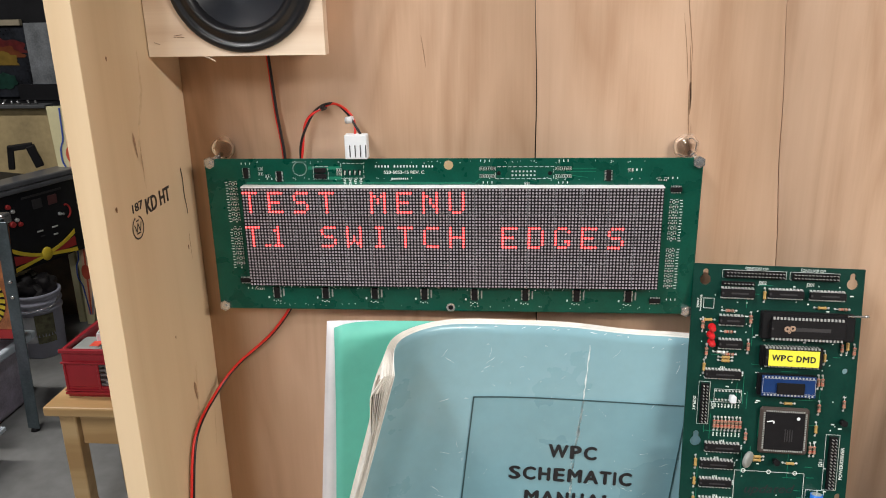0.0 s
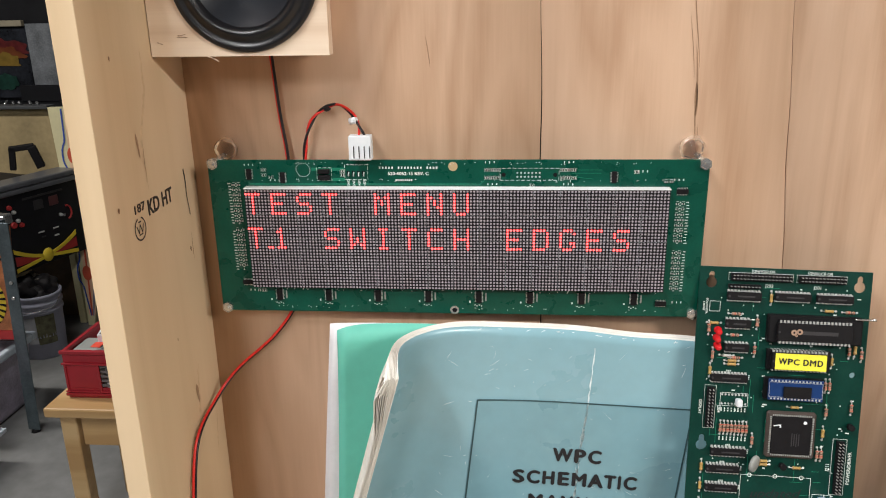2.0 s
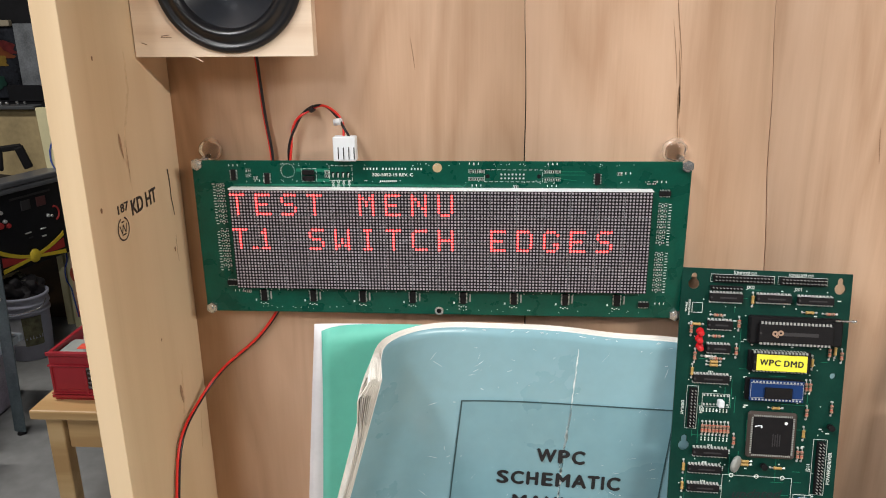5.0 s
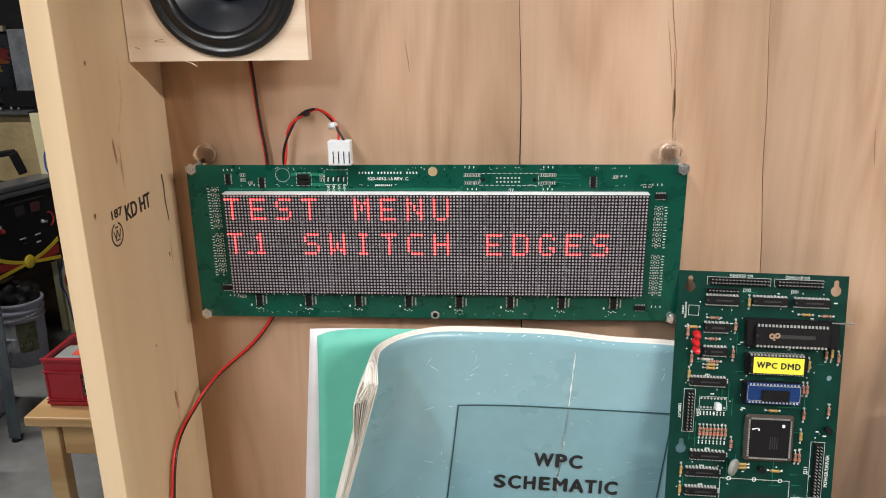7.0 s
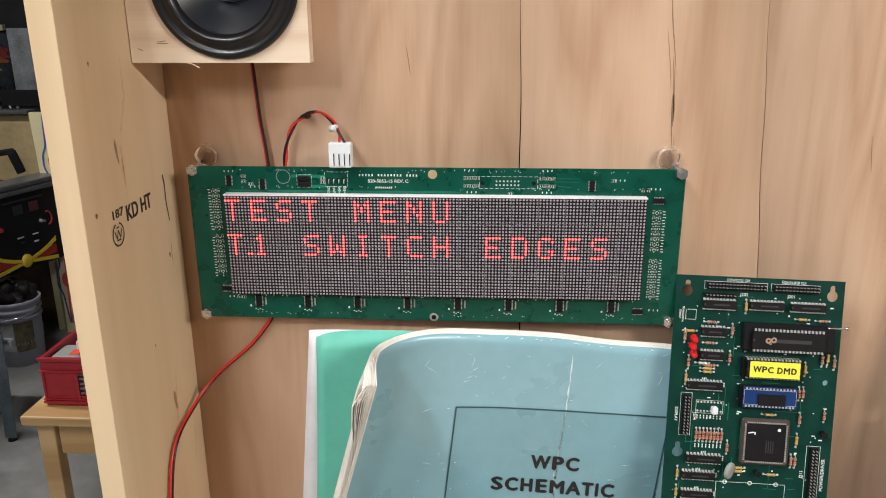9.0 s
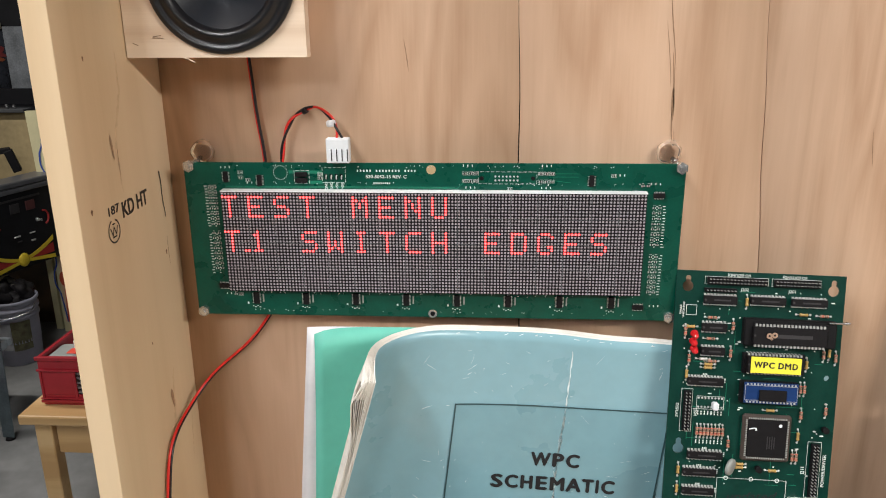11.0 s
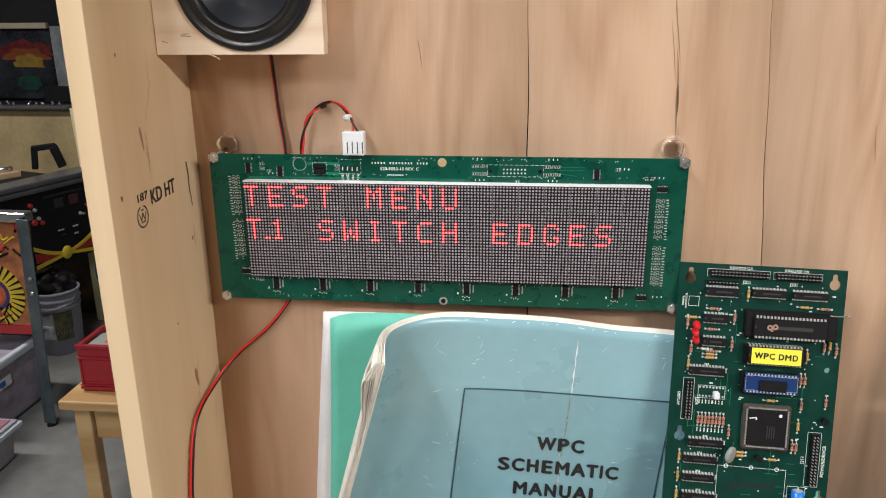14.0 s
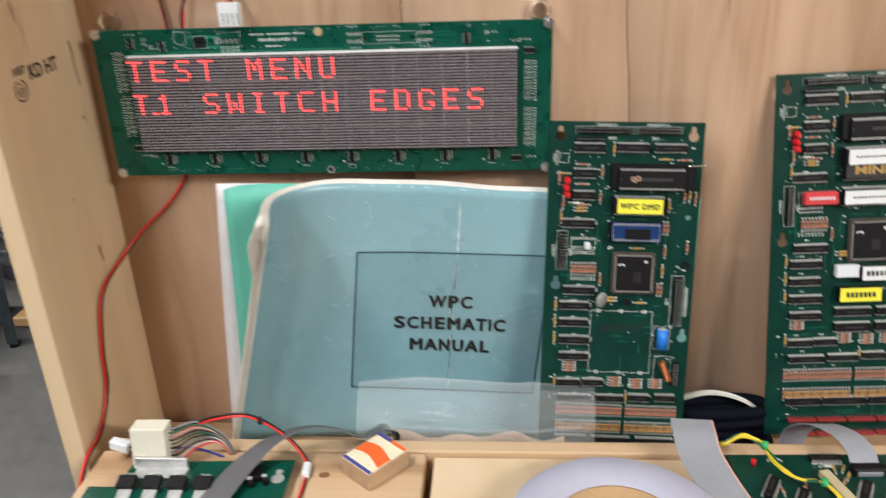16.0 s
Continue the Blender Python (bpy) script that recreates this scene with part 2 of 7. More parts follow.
def smoothed(pts, n=6):
    """A Catmull-Rom line through the points."""
    p = [Vector(q) for q in pts]
    p = [2 * p[0] - p[1]] + p + [2 * p[-1] - p[-2]]
    out = []
    for i in range(1, len(p) - 2):
        for k in range(n):
            t = k / n
            out.append(0.5 * ((2 * p[i]) + (p[i + 1] - p[i - 1]) * t + (2 * p[i - 1] - 5 * p[i] + 4 * p[i + 1] - p[i + 2]) * t * t + (3 * p[i] - p[i - 1] - 3 * p[i + 1] + p[i + 2]) * t ** 3))
    out.append(p[-2])
    return out


def tube(bm, pts, r, seg=8, mat=0, n=6):
    """A round cable along the points."""
    path = smoothed(pts, n)
    rings = []
    side = None
    for i, c in enumerate(path):
        d = (path[min(i + 1, len(path) - 1)] - path[max(i - 1, 0)]).normalized()
        if side is None:
            side = d.orthogonal().normalized()
        side = (side - d * side.dot(d)).normalized()
        up = d.cross(side)
        rings.append([bm.verts.new(c + (side * math.cos(a) + up * math.sin(a)) * r) for a in [2 * math.pi * k / seg for k in range(seg)]])
    for i in range(len(rings) - 1):
        for k in range(seg):
            f = bm.faces.new((rings[i][k], rings[i][(k + 1) % seg], rings[i + 1][(k + 1) % seg], rings[i + 1][k]))
            f.material_index, f.smooth = mat, True
    for ring in (rings[0][::-1], rings[-1]):
        bm.faces.new(ring).material_index = mat


def lathe(bm, profile, m, seg=48, mats=None):
    """A turned form: profile of (radius, height), about the z axis, moved by m."""
    rings = []
    for r, h in profile:
        rings.append([bm.verts.new(m @ Vector((r * math.cos(2 * math.pi * k / seg), r * math.sin(2 * math.pi * k / seg), h))) for k in range(seg)] if r > 1e-6 else [bm.verts.new(m @ Vector((0, 0, h)))])
    for i in range(len(rings) - 1):
        a, b = rings[i], rings[i + 1]
        for k in range(seg):
            k2 = (k + 1) % seg
            if len(b) == 1:
                f = bm.faces.new((a[k], a[k2], b[0]))
            elif len(a) == 1:
                f = bm.faces.new((a[0], b[k2], b[k]))
            else:
                f = bm.faces.new((a[k], a[k2], b[k2], b[k]))
            f.smooth = True
            if mats:
                f.material_index = mats[i]


def sheet(bm, fn, nu, nv, thick=0.0, mat=0, mat_side=None):
    """A bent sheet: fn(u, v) gives the front point; thick goes along fn's third value."""
    front = [[bm.verts.new(fn(i / nu, j / nv, 0.0)) for j in range(nv + 1)] for i in range(nu + 1)]
    for i in range(nu):
        for j in range(nv):
            f = bm.faces.new((front[i][j], front[i + 1][j], front[i + 1][j + 1], front[i][j + 1]))
            f.smooth, f.material_index = True, mat
    if thick:
        back = [[bm.verts.new(fn(i / nu, j / nv, thick)) for j in range(nv + 1)] for i in range(nu + 1)]
        ms = mat if mat_side is None else mat_side
        for i in range(nu):
            for j in range(nv):
                f = bm.faces.new((back[i][j + 1], back[i + 1][j + 1], back[i + 1][j], back[i][j]))
                f.smooth, f.material_index = True, ms
        rim = [(i, 0) for i in range(nu)] + [(nu, j) for j in range(nv)] + [(i, nv) for i in range(nu, 0, -1)] + [(0, j) for j in range(nv, 0, -1)]
        for k in range(len(rim)):
            (a, b), (c, d) = rim[k], rim[(k + 1) % len(rim)]
            f = bm.faces.new((front[c][d], front[a][b], back[a][b], back[c][d]))
            f.material_index = ms


def mesh_of(name, bm, mats):
    me = bpy.data.meshes.new(name)
    bm.normal_update()
    bm.to_mesh(me)
    bm.free()
    for m in mats if isinstance(mats, (list, tuple)) else [mats]:
        me.materials.append(m)
    return me


def part(name, bm, mats, parent=None, label="", m=None):
    """One mesh object, under a thing or a part."""
    me = bm if isinstance(bm, bpy.types.Mesh) else mesh_of(name, bm, mats)
    ob = new(name, me)
    if parent is not None:
        ob.parent = parent
    if m is not None:
        ob.matrix_basis = m
    if label:
        ob["label"] = label
    return ob


def thing(name, label, category, m=None, group=""):
    ob = new(name)
    ob.empty_display_size = 0.05
    if m is not None:
        ob.matrix_basis = m
    return tagged(ob, label, category, group)


def lettering(name, text, size, mat, parent, m, bold=0.0, align="CENTER", thick=0.00015, space=1.0, shear=0.0, width=None, label=""):
    """Raised print as a mesh, text in the plane z = 0 of m."""
    cu = bpy.data.curves.new(name, "FONT")
    cu.body, cu.size, cu.extrude, cu.offset = text, size, thick, bold
    cu.align_x, cu.align_y = align, "CENTER"
    cu.space_character, cu.shear = space, shear
    cu.resolution_u = 3
    tmp = bpy.data.objects.new(name, cu)
    scene.collection.objects.link(tmp)
    bpy.context.view_layer.update()
    me = bpy.data.meshes.new_from_object(tmp.evaluated_get(bpy.context.evaluated_depsgraph_get()))
    bpy.data.objects.remove(tmp)
    if width and len(me.vertices):
        xs = [v.co.x for v in me.vertices]
        k = width / (max(xs) - min(xs))
        for v in me.vertices:
            v.co.x *= k
    me.materials.clear()
    me.materials.append(mat)
    return part(name, me, mat, parent, label, m)


B = bmesh.new
MM = 0.001

# ---- the setting ----
CORNER_X = -0.2125      # inner face of the side board
BENCH_Z = 0.92


def setting():
    bm = B()
    box(bm, (-0.6, 0.6, -0.05), (9, 9.4, 0.1))
    tagged(part("floor", bm, CONCRETE), "smooth grey concrete workshop floor with stains", "floor", kind="structure")
    bm = B()
    box(bm, (-0.6, 0.6, 2.75), (9, 9.4, 0.1))
    tagged(part("ceiling", bm, CEILPAINT), "pale painted workshop ceiling", "ceiling", kind="structure")
    for nm, c, s in (("wall_north", (-0.6, 5.35, 1.35), (9, 0.1, 2.7)), ("wall_south", (-0.6, -4.15, 1.35), (9, 0.1, 2.7)), ("wall_west", (-5.15, 0.6, 1.35), (0.1, 9.4, 2.7)), ("wall_east", (3.95, 0.6, 1.35), (0.1, 9.4, 2.7))):
        bm = B()
        box(bm, c, s)
        tagged(part(nm, bm, WALLPAINT), "dark plain workshop wall", "wall", kind="structure")


setting()


def back_panel():
    """Plywood back of the bench: a core with face veneer that has split along the grain."""
    # core coloured near-black: the shade inside the splits is in its colour
    bm = B()
    box(bm, (0.5285, 0.0085, 1.46), (1.481, 0.012, 1.12))
    w = tagged(part("wall_back", bm, BLACKSOCK), "plywood back panel of the bench, veneer split in places", "wall panel", kind="structure")
    z0, z1 = 0.9, 2.02

    def c1(z):
        return 0.0665 + 0.0016 * math.sin(z * 9) - (z - 1.38) * 0.03 + 0.0006 * math.sin(z * 47)

    def c2(z):
        return 0.2535 - (z - 1.33) * 0.085 + 0.0015 * math.sin(z * 13 + 1) + 0.0005 * math.sin(z * 61)

    def c3(z):
        return 0.478 + 0.001 * math.sin(z * 17)

    cuts = [lambda z: -0.2124, c1, c2, c3, lambda z: 1.26]
    gaps = [0, 0.0011, 0.0008, 0.0002, 0]
    for i in range(4):
        bm = B()
        n = 60

        def fn(u, v, t, a=cuts[i], b=cuts[i + 1], ga=gaps[i], gb=gaps[i + 1]):
            z = z0 + (z1 - z0) * v
            wob = 0.35 + 0.65 * abs(math.sin(z * 7.3 + 2))
            xa, xb = a(z) + ga * wob / 2, b(z) - gb * wob / 2
            return Vector((xa + (xb - xa) * u, t, z))

        sheet(bm, fn, 1, n, 0.0022, 0)
        part("veneer", bm, PLY, w)
    # dark mineral streaks in the veneer
    for x, z, h, ww in ((0.1822, 1.363, 0.026, 0.0021), (0.1812, 1.378, 0.05, 0.001), (0.1835, 1.345, 0.03, 0.0008), (0.178, 1.425, 0.08, 0.0007), (0.1868, 1.33, 0.03, 0.0005), (0.1765, 1.40, 0.05, 0.0004), (0.335, 1.33, 0.03, 0.0006), (-0.02, 1.40, 0.025, 0.0006)):
        bm = B()
        n = 14
        vs = []
        for k in range(n + 1):
            t = k / n
            half = ww * (math.sin(math.pi * t) ** 0.7) * 0.6
            zz = z - h / 2 + h * t
            xx = x + 0.0009 * math.sin(zz * 60) - (zz - z) * 0.1
            vs.append((bm.verts.new((xx - half, -0.00025, zz)), bm.verts.new((xx + half, -0.00025, zz))))
        for a, b in zip(vs, vs[1:]):
            bm.faces.new((a[0], a[1], b[1], b[0]))
        part("grain_streak", bm, STREAK, w)


back_panel()


STAMPINK = shade("brown_black_stamp_ink", (0.035, 0.026, 0.022), 0.6, var=0.6, scale=500)


def side_board():
    """Upright pine board, one by six, with a mill stamp."""
    t = thing("side_board", "upright pine board with black mill stamp and small knots", "board")
    bm = B()
    box(bm, (CORNER_X - 0.0085, -0.0648, 1.01), (0.017, 0.1588, 2.02), bevel=0.0006, seg=2)
    b = part("board", bm, PINE, t)
    face = Matrix.Translation((CORNER_X + 0.0004, 0, 0)) @ Matrix(((0, 0, 1, 0), (1, 0, 0, 0), (0, 1, 0, 0), (0, 0, 0, 1)))

    def at(y, z, turn=0):
        return face @ Matrix.Translation((y, z, 0)) @ Matrix.Rotation(radians(turn), 4, "Z")

    lettering("stamp", "KD HT", 0.0155, STAMPINK, t, at(-0.0685, 1.3, 1.0), bold=0.0003, width=0.0405)
    lettering("stamp", "187", 0.0085, STAMPINK, t, at(-0.1015, 1.3035, 1.0), bold=0.0001, width=0.0155)
    bm = B()
    for k in range(40):
        a0, a1 = 2 * math.pi * k / 40, 2 * math.pi * (k + 1) / 40
        if 1.25 < a0 < 1.75:
            continue
        vs = [bm.verts.new((0.0085 * f * math.cos(a), 0.0085 * f * math.sin(a), 0)) for f, a in ((0.86, a0), (1, a0), (1, a1), (0.86, a1))]
        bm.faces.new(vs)
    for x0, y0, x1, y1 in ((-5, 3, -2.5, -3), (-2.5, -3, 0, 3), (0, 3, 2.5, -3), (2.5, -3, 5, 3), (-3, -4, 3, -4), (-2, 5, 2, 5)):
        a, b2 = Vector((x0, y0, 0)) * MM, Vector((x1, y1, 0)) * MM
        s = Vector((-(b2 - a).y, (b2 - a).x, 0)).normalized() * 0.0005
        bm.faces.new([bm.verts.new(p) for p in (a - s, b2 - s, b2 + s, a + s)])
    part("mill_mark", bm, STAMPINK, t, "round mill mark", at(-0.1035, 1.2895, 0))["kind"] = "stuff"
    bm = B()
    for k in range(9):
        y = 0.0006 * math.sin(k)
        box(bm, (y, 0.0165 - k * 0.0042, 0), (0.0016 - 0.00008 * k, 0.0042, 0.0001))
    part("stamp", bm, STAMPINK, t, "black ink stroke", at(-0.0215, 1.296, 4))
    for y, z, ry, rz in ((-0.129, 1.309, 0.0013, 0.002), (-0.026, 1.25, 0.0012, 0.0022), (-0.047, 1.131, 0.0022, 0.009), (-0.091, 1.345, 0.0013, 0.009), (-0.113, 1.405, 0.001, 0.0016), (-0.07, 1.19, 0.0008, 0.0014)):
        bm = B()
        vs = [bm.verts.new((ry * math.cos(a) * (1 + 0.2 * math.sin(3 * a)), rz * math.sin(a), 0)) for a in [2 * math.pi * k / 18 for k in range(18)]]
        bm.faces.new(vs)
        part("knot", bm, STREAK if rz > 0.005 else KNOT, t, "small dark knot", at(y, z, 8))

    def feather(pts, w, mt, m, seed):
        """A ragged streak of resin or dark grain along the points."""
        rnd = random.Random(seed)
        bm = B()
        prev = None
        path = smoothed([Vector((*q, 0)) for q in pts], 8)
        for k, c in enumerate(path):
            f = k / (len(path) - 1)
            h = w * (math.sin(math.pi * (0.04 + 0.92 * f)) ** 0.8) * rnd.uniform(0.55, 1.0) / 2
            j = rnd.uniform(-0.2, 0.2) * w
            cur = (bm.verts.new(m @ Vector((c.x - h + j, c.y, 0))), bm.verts.new(m @ Vector((c.x + h + j, c.y, 0))))
            if prev:
                bm.faces.new((prev[0], prev[1], cur[1], cur[0]))
            prev = cur
        part("grain_streak", bm, mt, t, "brown resin streak in the wood")

    side = at(0, 0) @ Matrix.Translation((0, 0, -0.0003))
    feather([(-0.069, 1.41), (-0.0705, 1.38), (-0.0825, 1.352), (-0.084, 1.33), (-0.083, 1.312)], 0.0048, RESIN, side, 1)
    feather([(-0.0835, 1.345), (-0.084, 1.333), (-0.0835, 1.32)], 0.0013, STREAK, side @ Matrix.Translation((0, 0, 0.00012)), 2)
    feather([(-0.0395, 1.155), (-0.045, 1.125), (-0.0478, 1.09)], 0.0055, RESIN, side, 3)
    feather([(-0.0125, 1.1), (-0.0175, 1.075), (-0.0195, 1.055)], 0.0026, RESIN, side, 4)
    feather([(-0.021, 1.262), (-0.0213, 1.25), (-0.0208, 1.238)], 0.0012, STREAK, side, 5)


side_board()


def bench():
    t = thing("workbench", "wooden workbench top on legs", "workbench")
    bm = B()
    box(bm, (0.52, -0.34, BENCH_Z - 0.02), (1.46, 0.66, 0.04), bevel=0.003)
    part("worktop", bm, PINE_X, t)
    for x in (-0.15, 1.19):
        for y in (-0.62, -0.06):
            bm = B()
            box(bm, (x, y, (BENCH_Z - 0.04) / 2), (0.07, 0.07, BENCH_Z - 0.04), bevel=0.003)
            part("leg", bm, PINE, t)


bench()

# ---- loudspeaker in the corner ----


def loudspeaker():
    t = thing("loudspeaker", "black round speaker on a raw pine baffle box", "speaker", pose(-0.1405, -0.052, 1.457))
    bm = B()
    rim = [(-0.0712, -0.0552), (0.0572, -0.0552), (0.0572, 0.0712), (-0.0712, 0.0712)]
    hole = [(0.0462 * math.cos(2 * math.pi * k / 48), 0.0462 * math.sin(2 * math.pi * k / 48)) for k in range(48)]
    edges = []
    for lp in (rim, hole):
        vs = [bm.verts.new((x, 0.0, z)) for x, z in lp]
        edges += [bm.edges.new((vs[k], vs[(k + 1) % len(vs)])) for k in range(len(vs))]
    bmesh.ops.triangle_fill(bm, use_beauty=True, use_dissolve=False, edges=edges)
    out = bmesh.ops.extrude_face_region(bm, geom=list(bm.faces))
    bmesh.ops.translate(bm, vec=(0, 0.0115, 0), verts=[v for v in out["geom"] if isinstance(v, bmesh.types.BMVert)])
    bmesh.ops.recalc_face_normals(bm, faces=list(bm.faces))
    part("baffle", bm, BAFFLE, t)
    for c, sz in (((-0.0665, 0.0315, 0.01), (0.008, 0.0395, 0.118)), ((0.044, 0.0315, 0.01), (0.008, 0.0395, 0.118)), ((-0.0113, 0.0315, -0.0455), (0.1025, 0.0395, 0.007)), ((-0.0113, 0.0315, 0.0655), (0.1025, 0.0395, 0.007))):
        bm = B()
        box(bm, c, sz, bevel=0.0006)
        part("side", bm, BAFFLE, t)
    turn = Matrix.Rotation(radians(90), 4, "X")
    bm = B()
    lathe(bm, [(0.0525, -0.001), (0.0528, 0.0015), (0.0518, 0.0032), (0.0498, 0.0036), (0.048, 0.0034), (0.0472, 0.0026), (0.0455, 0.0028)], turn, 72)
    part("rim", bm, RUBBER, t)
    bm = B()
    lathe(bm, [(0.0458, 0.0028), (0.0445, 0.0032), (0.0425, 0.0054), (0.0405, 0.006), (0.0385, 0.0052), (0.0368, 0.0028), (0.0358, 0.0012)], turn, 72)
    part("surround", bm, RUBBER, t, "glossy rubber surround")
    bm = B()
    lathe(bm, [(0.0362, 0.0014), (0.030, -0.0035), (0.022, -0.0105), (0.0155, -0.016), (0.014, -0.017)], turn, 72)
    part("cone", bm, CONE, t, "dark satin cone")
    bm = B()
    lathe(bm, [(0.0148, -0.0165), (0.0135, -0.0125), (0.0105, -0.009), (0.006, -0.0068), (0.0, -0.006)], turn, 48)
    part("dust_cap", bm, shade("gloss_black_cap", (0.008, 0.008, 0.01), 0.08, coat=1.0, var=0.05), t, "glossy black dust cap")
    # splinters and pencil marks on the baffle
    for x, z, a, ln in ((-0.048, -0.0405, -8, 0.006), (-0.0475, -0.0418, 2, 0.008), (-0.064, -0.046, 20, 0.004)):
        bm = B()
        box(bm, (0, 0, 0), (ln, 0.0002, 0.0004))
        part("scratch", bm, KNOT, t, "", Matrix.Translation((x, -0.0003, z)) @ Matrix.Rotation(radians(a), 4, "Y"))
    bm = B()
    tube(bm, [(-0.03, -0.001, -0.0553), (-0.0265, -0.0015, -0.0562), (-0.022, -0.002, -0.0585)], 0.0004, 5)
    part("splinter", bm, BAFFLE, t)


loudspeaker()


def twin(name, label, pts, off, r=0.0011, parent=None, cols=(REDWIRE, BLACKWIRE)):
    """A red and black wire pair, side by side."""
    t = thing(name, label, "wire") if parent is None else parent
    for k, mt in enumerate(cols):
        s = -1 if k == 0 else 1
        bm = B()
        tube(bm, [Vector(p) + Vector(off if i < 5 else (0.0005, 0.001, -0.0003)) * s for i, p in enumerate(pts)], r, 8)
        part("wire", bm, mt, t)
    return t


twin("speaker_cable", "red and black twin speaker cable hanging by the side board",
     [(-0.1405, -0.006, 1.412), (-0.139, -0.006, 1.396), (-0.1365, -0.005, 1.355), (-0.1325, -0.006, 1.319), (-0.131, -0.008, 1.26), (-0.1335, -0.0075, 1.2045), (-0.1385, -0.0065, 1.1892), (-0.1585, -0.0052, 1.1632), (-0.19, -0.0075, 1.1352), (-0.2045, -0.0265, 1.1165), (-0.2083, -0.0665, 1.0995), (-0.2088, -0.0861, 1.0549), (-0.2088, -0.0943, 1.0173), (-0.2085, -0.1202, 0.9883), (-0.2075, -0.155, 0.98), (-0.204, -0.2, 0.94)],
     (0.0007, -0.0007, 0.0002), 0.00115)

# ---- dot display ----
FONT57 = {
    "T": "11111 00100 00100 00100 00100 00100 00100", "E": "11111 10000 10000 11110 10000 10000 11111",
    "S": "01111 10000 10000 01110 00001 00001 11110", "M": "10001 11011 10101 10101 10001 10001 10001",
    "N": "10001 11001 10101 10101 10011 10001 10001", "U": "10001 10001 10001 10001 10001 10001 01110",
    "W": "10001 10001 10001 10101 10101 11011 10001", "I": "01110 00100 00100 00100 00100 00100 01110",
    "C": "01111 10000 10000 10000 10000 10000 01111", "H": "10001 10001 10001 11111 10001 10001 10001",
    "D": "11110 10001 10001 10001 10001 10001 11110", "G": "01110 10001 10000 10000 10011 10001 01110",
    "1": "01000 11000 01000 01000 01000 01000 11100", ".": "00000 00000 00000 00000 00000 00000 11000",
}


def lit_dots():
    on = set()
    for row, items in ((1, (("T", 0), ("E", 8), ("S", 16), ("T", 24), ("M", 40), ("E", 48), ("N", 56), ("U", 64))),
                       (12, (("T", 0), (".", 6), ("1", 9), ("S", 24), ("W", 32), ("I", 40), ("T", 48), ("C", 56), ("H", 64), ("E", 80), ("D", 88), ("G", 96), ("E", 104), ("S", 112)))):
        for ch, col in items:
            for r, line in enumerate(FONT57[ch].split()):
                for c, bit in enumerate(line):
                    if bit == "1":
                        on.add((col + c, row + r))
    return on


def soic(n_side, w, ln, h=0.0016):
    """A small chip with gull-wing pins; long side along y."""
    bm = B()
    box(bm, (0, 0, h / 2 + 0.0002), (w, ln, h), bevel=0.0002)
    for s in (-1, 1):
        for k in range(n_side):
            y = (k - (n_side - 1) / 2) * ln * 0.92 / n_side
            box(bm, (s * (w / 2 + 0.0005), y, 0.0004), (0.0011, ln * 0.4 / n_side, 0.0005), mat=1)
    return mesh_of("chip", bm, [BLACKP, TIN])


def chip_r():
    """A chip resistor with tinned ends."""
    bm = B()
    box(bm, (0, 0, 0.0004), (0.0011, 0.0012, 0.0006))
    for s in (-1, 1):
        box(bm, (s * 0.0008, 0, 0.0004), (0.0006, 0.0013, 0.0007), mat=1)
    return mesh_of("resistor", bm, [BLACKP, TIN])


def outline(bm, x0, y0, x1, y1, w=0.0003, dash=0, z=0.00012):
    """A printed rectangle of thin bars."""
    for a, b in (((x0, y0), (x1, y0)), ((x1, y0), (x1, y1)), ((x1, y1), (x0, y1)), ((x0, y1), (x0, y0))):
        a, b = Vector((*a, z)), Vector((*b, z))
        ln = (b - a).length
        n = max(1, int(ln / dash)) if dash else 1
        for k in range(n):
            p, q = a.lerp(b, k / n), a.lerp(b, (k + (0.6 if dash else 1)) / n)
            c = (p + q) / 2
            d = q - p
            box(bm, c, (abs(d.x) + w, abs(d.y) + w, 0.0001))


